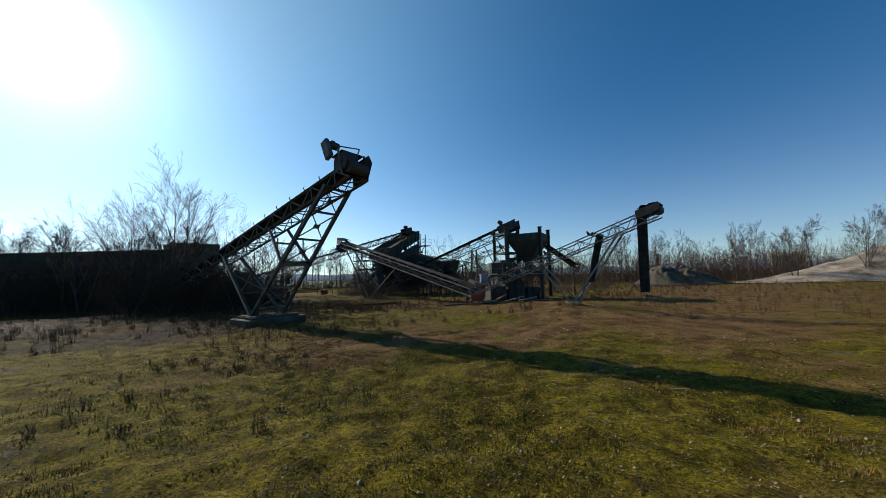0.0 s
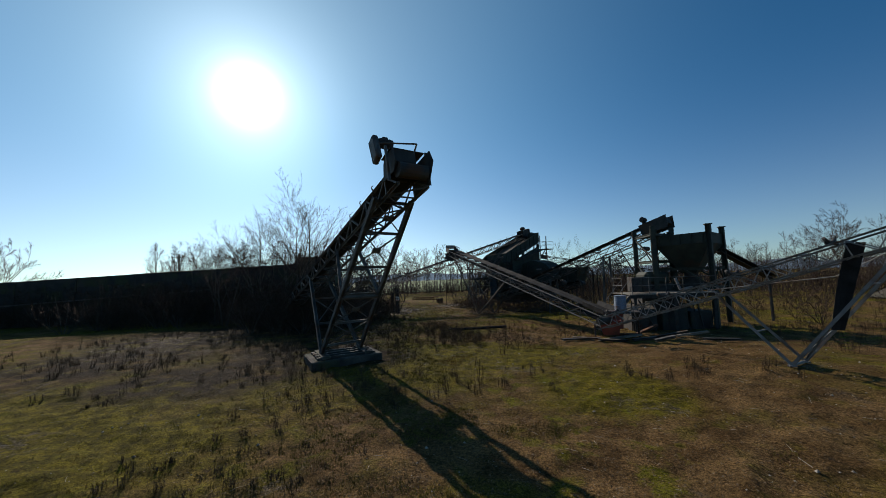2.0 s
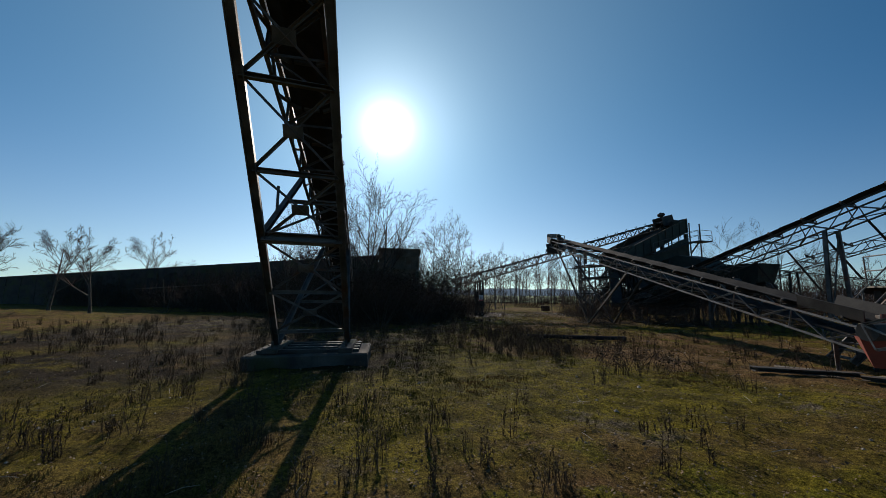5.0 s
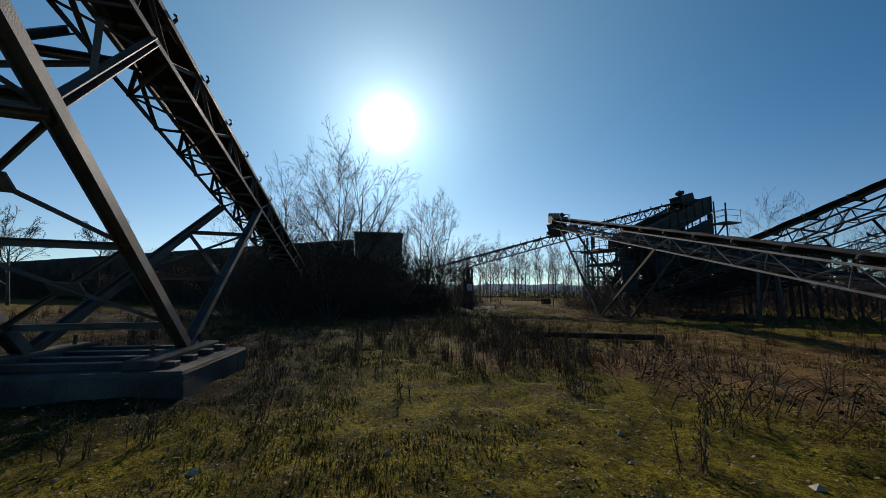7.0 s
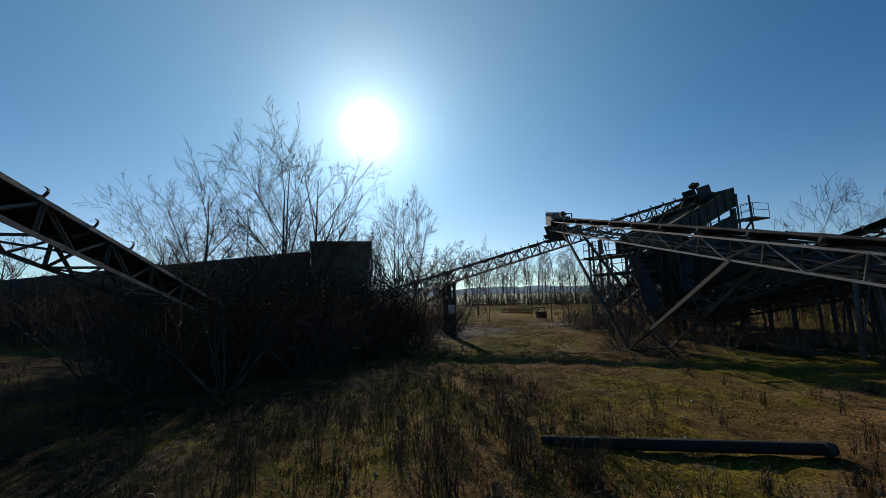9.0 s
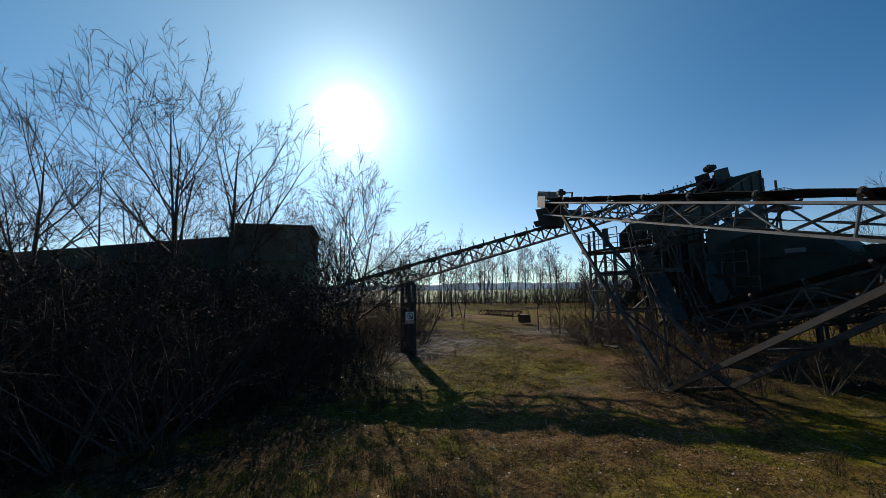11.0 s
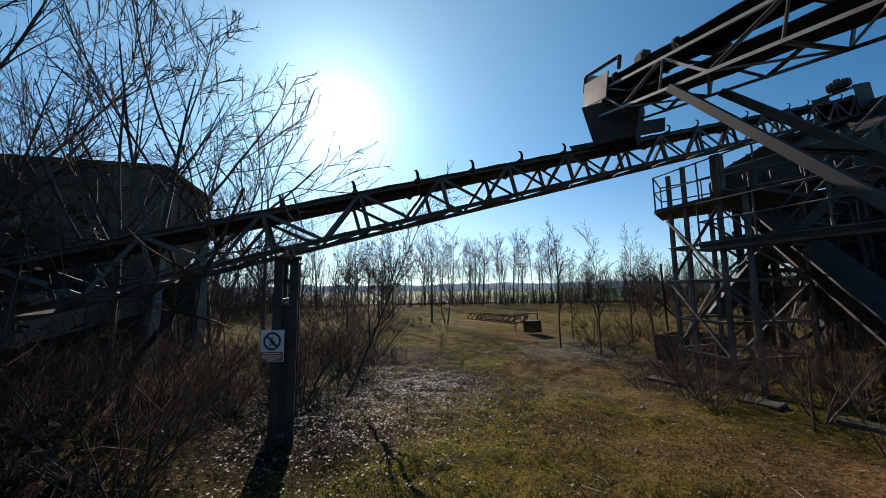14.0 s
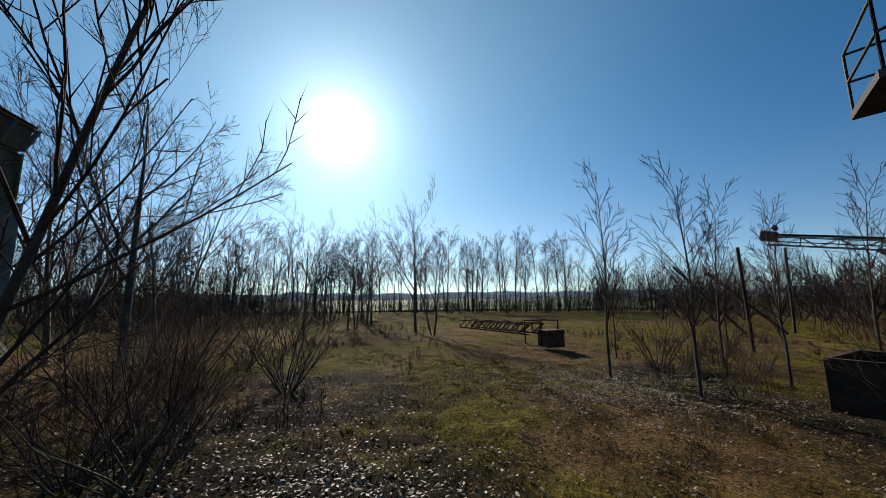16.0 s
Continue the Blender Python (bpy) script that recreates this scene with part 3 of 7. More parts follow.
def pad():
    root = thing("concrete_pad", (-10.1, 20.5, 0), "weathered raised concrete foundation pad with steel rails under the tower", "foundation")
    m = basis((-10.07, 20.31, 0.08), PADX, PADY, (0, 0, 1))
    bm = box_bm(3.3, 2.25, 0.56, 0.04)
    for v in bm.verts:
        v.co += Vector((rng.uniform(-1, 1), rng.uniform(-1, 1), rng.uniform(-1, 1))) * 0.025
    part("slab", bm, DARKCON, root, m=m)
    for y in (-0.75, -0.25, 0.3, 0.8):
        part("base_rail", box_bm(2.75, 0.16, 0.1, 0.01), DARK, root, m=m @ pose(0, y, 0.325))
    for x in (-1.0, 1.0):
        part("base_shoe", box_bm(0.4, 2.0, 0.14, 0.02), DARKCON, root, m=m @ pose(x, 0, 0.36))
        for y in (-0.7, 0.7):
            part("anchor_bolt", tube_bm(0.03, 0.16, 6), DARK, root, m=m @ pose(x, y, 0.52))


pad()


# --- the feed conveyor that rises to the screening plant ---
DE = Vector((0.563, 0.827, 0))      # along the plant
DR = Vector((0.827, -0.563, 0))     # across it


def feed():
    k = 0.2884
    way, over = Vector((0.5913, 0.8064, 0)), Vector((0.8064, -0.5913, 0))
    top = Vector((-18.97, 41.66, 4.0))

    def on(z):
        return top + way * ((z - 4.0) / k) + Vector((0, 0, z - 4.0))

    down = Vector((0, 0, -0.78))
    root, d, s, u, tail, head = conveyor("feed_conveyor", on(2.15) + down, on(10.36) + down, 1.1, 0.69, 0.85, "long dark steel lattice feed conveyor rising to the screening plant", STEEL, base=(-18.7, 42.0, 0), lift=-0.05, idler_step=1.25, chord=0.085, web=0.065, returns=0)
    # twin-post trestle
    base = on(4.09) + down
    for k2, side in ((-0.4, "near"), (0.95, "far")):
        for j in (-0.125, 0.125):
            b = Vector((base.x, base.y, 0)) + over * k2 * -1 + way * j
            bar("trestle_post", b - Vector((0, 0, 0.1)), b + Vector((0, 0, base.z - 0.15)), 0.14, 0.14, DARK, root, "channel", up=way)
        b = Vector((base.x, base.y, 0)) - over * k2
        plate("post_web", [b - way * 0.08 - Vector((0, 0, 0.1)), b + way * 0.08 - Vector((0, 0, 0.1)), b + way * 0.08 + Vector((0, 0, 2.3)), b - way * 0.08 + Vector((0, 0, 2.3))], 0.02, DARK, root)
        plate("cap_plate", [b + Vector((0, 0, base.z - 0.15)) + way * x + over * y for x, y in ((-0.24, -0.12), (0.24, -0.12), (0.24, 0.12), (-0.24, 0.12))], 0.03, DARK, root)
        for z in (0.35, 1.6, 2.75):
            b = Vector((base.x, base.y, z)) - over * k2
            bar("trestle_rung", b - way * 0.2, b + way * 0.2, 0.09, 0.09, DARK, root, "channel")
    bar("trestle_head", Vector((base.x, base.y, base.z - 0.1)) - over * 0.95, Vector((base.x, base.y, base.z - 0.1)) + over * 0.95, 0.18, 0.18, STEEL, root, "beam")
    for z in (0.25, 2.4):
        bar("trestle_tie", Vector((base.x, base.y, z)) - over * 0.75, Vector((base.x, base.y, z)) + over * 0.75, 0.1, 0.1, STEEL, root, "channel")
    # skirt boards under the transfer point
    p = on(6.55)
    for k2 in (-1, 1):
        plate("skirt_board", [p + s * (0.5 * k2) - d * 1.2 + u * 0.05, p + s * (0.5 * k2) + d * 1.2 + u * 0.05, p + s * (0.62 * k2) + d * 1.2 + u * 0.4, p + s * (0.62 * k2) - d * 1.2 + u * 0.4], 0.02, DARK, root)
    hp = head + u * 0.7
    for k2 in (-1, 1):
        plate("cheek_plate", [hp + s * (0.62 * k2) - d * 0.9 - u * 0.5, hp + s * (0.62 * k2) + d * 0.6 - u * 0.6, hp + s * (0.62 * k2) + d * 0.6 + u * 0.5, hp + s * (0.62 * k2) - d * 0.9 + u * 0.5], 0.03, DARK, root)
    plate("hood_top", [hp - s * 0.62 - d * 0.4 + u * 0.5, hp + s * 0.62 - d * 0.4 + u * 0.5, hp + s * 0.62 + d * 0.6 + u * 0.5, hp - s * 0.62 + d * 0.6 + u * 0.5], 0.03, DARK, root)
    motor(root, hp + u * 0.75 - d * 0.2, basis((0, 0, 0), d, u, s), 0.2, 0.6)
    bar("motor_bracket", hp + u * 0.45 - d * 0.2, hp + u * 0.7 - d * 0.2, 0.3, 0.2, DARK, root, "box")


feed()


def warning_sign():
    # on the near trestle post, facing the way in
    q = Vector((-18.30, 41.36, 1.70))
    f = Vector((0.60, -0.80, 0)).normalized()
    r = Vector((0, 0, 1)).cross(f).normalized()
    m = basis(q, r, f * -1, (0, 0, 1)) @ Matrix.Diagonal((0.86, 1, 0.9, 1))
    root = thing("warning_sign", q, "white and red no-entry warning sign on a steel post", "sign")
    part("panel", box_bm(0.43, 0.012, 0.56, 0.003), WHITE, root, m=m)
    part("red_band", box_bm(0.41, 0.006, 0.17, 0.001), SIGNRED, root, m=m @ pose(0, -0.009, -0.185))
    bm = bmesh.new()
    ring = [(math.cos(a * math.pi / 16), math.sin(a * math.pi / 16)) for a in range(32)]
    for y, r0, r1 in ((0, 0.125, 0.16),):
        vs = [[bm.verts.new((c * rr, yy, sn * rr)) for c, sn in ring] for rr, yy in ((r0, -0.003), (r1, -0.003), (r1, 0.003), (r0, 0.003))]
        for a, b in zip(vs, vs[1:] + vs[:1]):
            for i in range(32):
                bm.faces.new((a[i], a[(i + 1) % 32], b[(i + 1) % 32], b[i]))
    part("red_ring", bm, BLACK, root, m=m @ pose(0, -0.009, 0.085))
    part("slash_bar", box_bm(0.03, 0.005, 0.26), BLACK, root, m=m @ pose(0, -0.0115, 0.085, 0, -45, 0))
    bm = bmesh.new()
    for p, q2, w in (((0, 0.02), (0.0, -0.03), 0.035), ((0, -0.03), (-0.045, -0.095), 0.02), ((0, -0.03), (0.05, -0.09), 0.02), ((0, 0.015), (-0.05, -0.015), 0.016), ((0, 0.015), (0.05, -0.01), 0.016)):
        p, q2 = Vector((p[0], 0, p[1])), Vector((q2[0], 0, q2[1]))
        z = (q2 - p).normalized()
        bmesh.ops.create_cube(bm, size=1.0, matrix=basis((p + q2) / 2, z.cross(Vector((0, 1, 0))), (0, 1, 0), z) @ Matrix.Diagonal((w, 0.004, (q2 - p).length + 0.01, 1)))
    bmesh.ops.create_cube(bm, size=1.0, matrix=pose(0, 0, 0.05) @ Matrix.Diagonal((0.03, 0.004, 0.035, 1)))
    part("pictogram", bm, BLACK, root, m=m @ pose(0, -0.016, 0.085))
    for i, (w, z) in enumerate(((0.30, -0.13), (0.35, -0.17), (0.33, -0.205), (0.2, -0.24))):
        part("text_bar", box_bm(w, 0.004, 0.016), WHITE, root, m=m @ pose(0, -0.015, z))


warning_sign()


# --- the transfer conveyor on a splayed trestle ---
def splayed_trestle(root, line, d, s, u, w, feet, fore, aft, steel, sub=True, size=1.0):
    """Legs from two feet to the truss before and behind, with struts."""
    for k, f in zip((-1, 1), feet):
        f = Vector(f)
        a = line + d * fore + s * (k * w / 2)
        b = line + d * aft + s * (k * w / 2)
        bar("leg", f, a, 0.22 * size, 0.16 * size, steel, root, "channel", up=s)
        bar("leg", f, b, 0.2 * size, 0.14 * size, steel, root, "channel", up=s)
        if sub:
            j = line + d * (fore * 0.24) + s * (k * w / 2)
            bar("strut", j, f.lerp(a, 0.5), 0.08, 0.08, steel, root, "angle")
            j = line + d * (aft * 0.4) + s * (k * w / 2)
            bar("strut", j, f.lerp(b, 0.55), 0.08, 0.08, steel, root, "angle")
        part("foot_plate", box_bm(0.5 * size, 0.4 * size, 0.05, 0.005), steel, root, m=Matrix.Translation(f - Vector((0, 0, 0.02))))
    f0, f1 = Vector(feet[0]), Vector(feet[1])
    bar("sill", f0, f1, 0.16 * size, 0.16 * size, steel, root, "channel")
    for q, end in ((0.35, fore), (0.7, fore), (0.45, aft)):
        a = f0.lerp(line + d * end - s * (w / 2), q)
        b = f1.lerp(line + d * end + s * (w / 2), q)
        bar("rung", a, b, 0.1 * size, 0.1 * size, steel, root, "channel")
    bar("brace", f0, f1.lerp(line + d * fore + s * (w / 2), 0.35), 0.07, 0.07, steel, root)
    bar("brace", f1, f0.lerp(line + d * fore - s * (w / 2), 0.35), 0.07, 0.07, steel, root)


def transfer():
    tail, head = (2.77, 29.17, 0.6), (-13.72, 47.4, 6.73)
    root, d, s, u, tail, head = conveyor("transfer_conveyor", tail, head, 1.1, 0.6, 1.05, "long pale grey steel lattice transfer conveyor on splayed legs", PALE, base=(-7.9, 41.6, 0), lift=0.13, idler_step=1.6, chord=0.055, web=0.05)
    line = tail + d * 17.2
    f = sorted([(-8.8, 41.4, 0.03), (-7.4, 42.5, 0.03)], key=lambda p: (Vector(p) - line).dot(s))
    splayed_trestle(root, line, d, s, u, 1.1, f, 5.75, -5.75, DARK, False, 0.6)
    hp = head + u * 0.85
    for k in (-1, 1):
        plate("cheek_plate", [hp + s * (0.62 * k) - d * 0.55 - u * 0.5, hp + s * (0.62 * k) + d * 0.4 - u * 0.5, hp + s * (0.62 * k) + d * 0.42 + u * 0.08, hp + s * (0.62 * k) - d * 0.55 + u * 0.08], 0.03, STEEL, root)
        bar("guard_post", hp + s * (0.6 * k) + d * 0.45 - u * 0.1, hp + s * (0.6 * k) + d * 0.45 + u * 0.27, 0.06, 0.06, STEEL, root)
        bar("guard_rail", hp + s * (0.6 * k) + d * 0.45 + u * 0.27, hp + s * (0.6 * k) - d * 0.9 + u * 0.27, 0.06, 0.06, STEEL, root)
        bar("guard_post", hp + s * (0.6 * k) - d * 0.9 - u * 0.0, hp + s * (0.6 * k) - d * 0.9 + u * 0.27, 0.06, 0.06, STEEL, root)
    plate("mesh_guard", [hp - s * 0.6 + d * 0.5 - u * 0.1, hp + s * 0.6 + d * 0.5 - u * 0.1, hp + s * 0.6 + d * 0.5 + u * 0.35, hp - s * 0.6 + d * 0.5 + u * 0.35], 0.015, PALE, root)
    chute = hp - u * 0.8
    frustum("discharge_chute", [chute + Vector((x, y, -0.75)) for x, y in ((-0.45, -0.45), (0.45, -0.45), (0.45, 0.45), (-0.45, 0.45))], [chute + Vector((x, y, 0.2)) for x, y in ((-0.65, -0.6), (0.65, -0.6), (0.65, 0.6), (-0.65, 0.6))], 0.02, DARK, root)
    motor(root, hp + u * 0.24 - d * 0.9, basis((0, 0, 0), d, u, s), 0.11, 0.34)
    bar("motor_bracket", hp - u * 0.1 - d * 0.9, hp + u * 0.14 - d * 0.9, 0.16, 0.16, STEEL, root, "box")
    # tail hopper plates
    plate("tail_plate", [tail + d * 1.9 - s * 0.58 + u * 0.78, tail + d * 0.2 - s * 0.58 + u * 0.78, tail + d * 0.2 - s * 0.66 + u * 1.1, tail + d * 1.9 - s * 0.66 + u * 1.1], 0.03, DARK, root)
    plate("tail_plate", [tail + d * 1.9 + s * 0.58 + u * 0.78, tail + d * 0.2 + s * 0.58 + u * 0.78, tail + d * 0.2 + s * 0.66 + u * 1.1, tail + d * 1.9 + s * 0.66 + u * 1.1], 0.03, DARK, root)
    plate("tail_guard", [tail - d * 0.3 - s * 0.6, tail - d * 0.3 + s * 0.6, tail - d * 0.1 + s * 0.6 + u * 1.1, tail - d * 0.1 - s * 0.6 + u * 1.1], 0.03, REDP, root, "dull red sheet-steel tail guard")
    for k in (-1, 1):
        bar("tail_leg", tail + d * 0.8 + s * (0.55 * k), Vector((tail.x, tail.y, 0)) + d * 0.8 * Vector((1, 1, 0)).x + s * (0.55 * k) - Vector((0, 0, 0.5)), 0.1, 0.1, STEEL, root)

    # rods from the splice plate down to the feet
    for k in (-1, 1):
        j = tail + d * 18.45 + s * (0.55 * k)
        plate("splice_plate", [j - d * 0.26 - u * 0.06, j + d * 0.26 - u * 0.06, j + d * 0.16 + u * 0.1, j - d * 0.16 + u * 0.1], 0.03, STEEL, root)
        for e in (-0.12, 0.12):
            bar("tie_rod", j + d * e, Vector(f[(k + 1) // 2]) + d * e, 0.035, 0.035, DARK, root, "pipe")

transfer()


# --- the worn-out conveyor whose belt hangs down in strips ---
def wreck():
    tail, head = (2.32, 26.66, 0.94), (11.5, 18.26, 5.22)
    root, d, s, u, tail, head = conveyor("broken_conveyor", tail, head, 0.85, 0.55, 0.55, "derelict pale steel lattice conveyor with torn hanging belt", PALE, belt=False, base=(7.4, 20.9, 0.3), idler_step=2.2, chord=0.058, web=0.034)
    line = tail + d * 8.5
    g = bumpiness(8.0, 21.7)
    f = sorted([(7.75, 21.4, g + 0.06), (8.45, 22.15, g + 0.06)], key=lambda p: (Vector(p) - line).dot(s))
    splayed_trestle(root, line, d, s, u, 0.85, f, 2.55, -2.6, PALE, False, 0.42)

    def hanging(at, w, top, bottom, twist, nm, slant=0.0):
        bm = bmesh.new()
        rows = []
        k = 10
        for i in range(k + 1):
            q = i / k
            z = top + (bottom - top) * q
            a = twist * q
            x = Vector((math.cos(a) * d.x - math.sin(a) * d.y, math.sin(a) * d.x + math.cos(a) * d.y, 0)).normalized()
            y = Vector((-x.y, x.x, 0))
            ww = w * (1 - 0.12 * q * (1 + math.sin(i * 2.1) * 0.3))
            c = Vector((at.x, at.y, z)) + y * (0.05 * math.sin(q * 5)) + d * (slant * q)
            rows.append([bm.verts.new(c + x * (ww * e) + y * (0.05 * (1 - 4 * e * e))) for e in (-0.5, -0.2, 0.2, 0.5)] + [bm.verts.new(c + x * (ww * e) + y * (0.05 * (1 - 4 * e * e) - 0.015)) for e in (0.5, 0.2, -0.2, -0.5)])
        for r0, r1 in zip(rows, rows[1:]):
            for j in range(8):
                bm.faces.new((r0[j], r0[(j + 1) % 8], r1[(j + 1) % 8], r1[j]))
        bm.faces.new(rows[0])
        bm.faces.new(rows[-1][::-1])
        return part(nm, bm, RUBBER, root, "torn strip of black conveyor belt hanging down")

    b1 = head - d * 0.95 - s * 0.1
    hanging(b1, 0.52, b1.z + 0.75, 1.3, 0.3, "belt_strip", -0.1)
    b2 = head - d * 3.3
    hanging(b2, 0.42, b2.z + 0.45, 2.05, 0.9, "belt_strip", -0.7)
    # ragged belt still over the head
    hp = head + u * 0.6
    bm = bmesh.new()
    rows = []
    for i in range(13):
        a = radians(-100 + 230 * i / 12)
        rr = 0.27 + 0.04 * math.sin(i * 2.7)
        if i < 8:
            c = hp + d * (math.cos(a) * rr) + u * (math.sin(a) * rr)
        else:
            c = hp - d * (0.14 * (i - 7)) + u * (0.24 + 0.05 * math.sin(i * 1.9))
        rows.append([bm.verts.new(c + s * (e * 0.85) + u * (0.03 * math.sin(i + e * 7))) for e in (-0.5, -0.15, 0.2, 0.5)])
    for r0, r1 in zip(rows, rows[1:]):
        for j in range(3):
            bm.faces.new((r0[j], r0[j + 1], r1[j + 1], r1[j]))
    bmesh.ops.solidify(bm, geom=bm.faces[:], thickness=0.03)
    part("head_wrap", bm, RUBBER, root, "ragged belt and caked dirt over the head drum")
    for k in (-1, 1):
        plate("cheek_plate", [hp + s * (0.47 * k) - d * 1.0 - u * 0.3, hp + s * (0.47 * k) + d * 0.2 - u * 0.3, hp + s * (0.47 * k) + d * 0.25 + u * 0.1, hp + s * (0.47 * k) - d * 0.9 + u * 0.15], 0.03, DARK, root)
    bar("loose_rail", tail + d * 5.2 - s * 0.5 + u * 0.4, tail + d * 9.0 - s * 0.6 - u * 0.35, 0.04, 0.04, PALE, root, "pipe")
    bar("loose_rail", tail + d * 9.0 - s * 0.6 - u * 0.35, head - d * 0.9 - s * 0.6 + u * 0.35, 0.04, 0.04, PALE, root, "pipe")


wreck()


# --- the conveyor that fills the bin, and one below it ---
def bin_conveyors():
    root, d, s, u, tail, head = conveyor("bin_conveyor", (-7.6, 47.9, 0.9), (7.5, 37.55, 6.9), 1.0, 0.75, 0.95, "dark steel lattice conveyor rising to the storage bin", STEEL, base=(0, 42.7, 0), idler_step=1.5, group="belt conveyors", chord=0.07, web=0.05, returns=0)
    hp = head + u * 0.75
    for k in (-1, 1):
        plate("cheek_plate", [hp + s * (0.6 * k) - d * 1.2 - u * 0.5, hp + s * (0.6 * k) + d * 0.8 - u * 0.6, hp + s * (0.6 * k) + d * 1.0 + u * 0.35, hp + s * (0.6 * k) - d * 1.2 + u * 0.4], 0.03, DARK, root)
    part("head_box", box_bm(1.0, 0.7, 0.55, 0.03), DARK, root, m=basis(hp + d * 0.45, s, d, u))
    motor(root, hp + u * 0.85 - d * 0.9, basis((0, 0, 0), d, u, s), 0.2, 0.5)
    bar("motor_bracket", hp + u * 0.3 - d * 0.9, hp + u * 0.7 - d * 0.9, 0.25, 0.25, DARK, root, "box")
    for f in (0.42, 0.74):
        p = tail.lerp(head, f)
        for k in (-1, 1):
            bar("leg", (p.x + s.x * k * 0.9, p.y + s.y * k * 0.9, -0.1), p + s * (0.5 * k), 0.14, 0.14, STEEL, root, "channel")
        bar("brace", (p.x + s.x * 0.9, p.y + s.y * 0.9, 0.2), p - s * 0.5 - Vector((0, 0, 0.3)), 0.07, 0.07, STEEL, root)
    for i in range(7):
        p = tail.lerp(head, 0.35 + 0.09 * i)
        bar("prop", p - s * 0.5, (p.x - s.x * 1.2 + 0.8, p.y - s.y * 1.2, max(0.3, p.z - 2.2)), 0.07, 0.07, DARK, root, "angle")
    root2, d, s, u, tail, head = conveyor("return_conveyor", (-7.3, 60.7, 0.3), (8.57, 50.4, 5.95), 0.9, 0.65, 1.0, "dark empty lattice conveyor behind the storage bin", STEEL, belt=False, base=(1, 55, 0), idler_step=2.0, chord=0.06, web=0.045)
    for f in (0.66,):
        p = tail.lerp(head, f)
        for k in (-1, 1):
            bar("leg", (p.x + s.x * k * 0.7, p.y + s.y * k * 0.7, -0.1), p + s * (0.45 * k), 0.12, 0.12, DARK, root2, "channel")
    # far one behind the plant
    root3, d, s, u, tail, head = conveyor("far_conveyor", (26.0, 86.0, 1.0), (-6.6, 95.0, 7.4), 1.1, 0.9, 1.3, "distant steel lattice stacker conveyor in the clearing", STEEL, base=(6, 91, 0), idler_step=4.0)
    hp = head + u * 0.9
    part("head_box", box_bm(1.3, 1.4, 1.0, 0.05), DARK, root3, m=basis(hp - d * 0.2, s, d, u))
    motor(root3, hp + u * 0.9 - d * 0.6, basis((0, 0, 0), d, u, s), 0.25, 0.6)
    line = tail.lerp(head, 0.6)
    splayed_trestle(root3, line, d, s, u, 1.1, [(line.x - s.x * 0.9, line.y - s.y * 0.9, -0.2), (line.x + s.x * 0.9, line.y + s.y * 0.9, -0.2)], 6.0, -4.0, STEEL, False)


bin_conveyors()


# ---- loading ramp, retaining wall and hopper ----
WALL_AT = Vector((-30.46, 39.15, 0))
WALL_D = Vector((-0.883, -0.469, 0))
WALL_B = Vector((-0.469, 0.883, 0))


def ramp_top(l):
    return max(6.25 - 0.04 * l, 0.2)


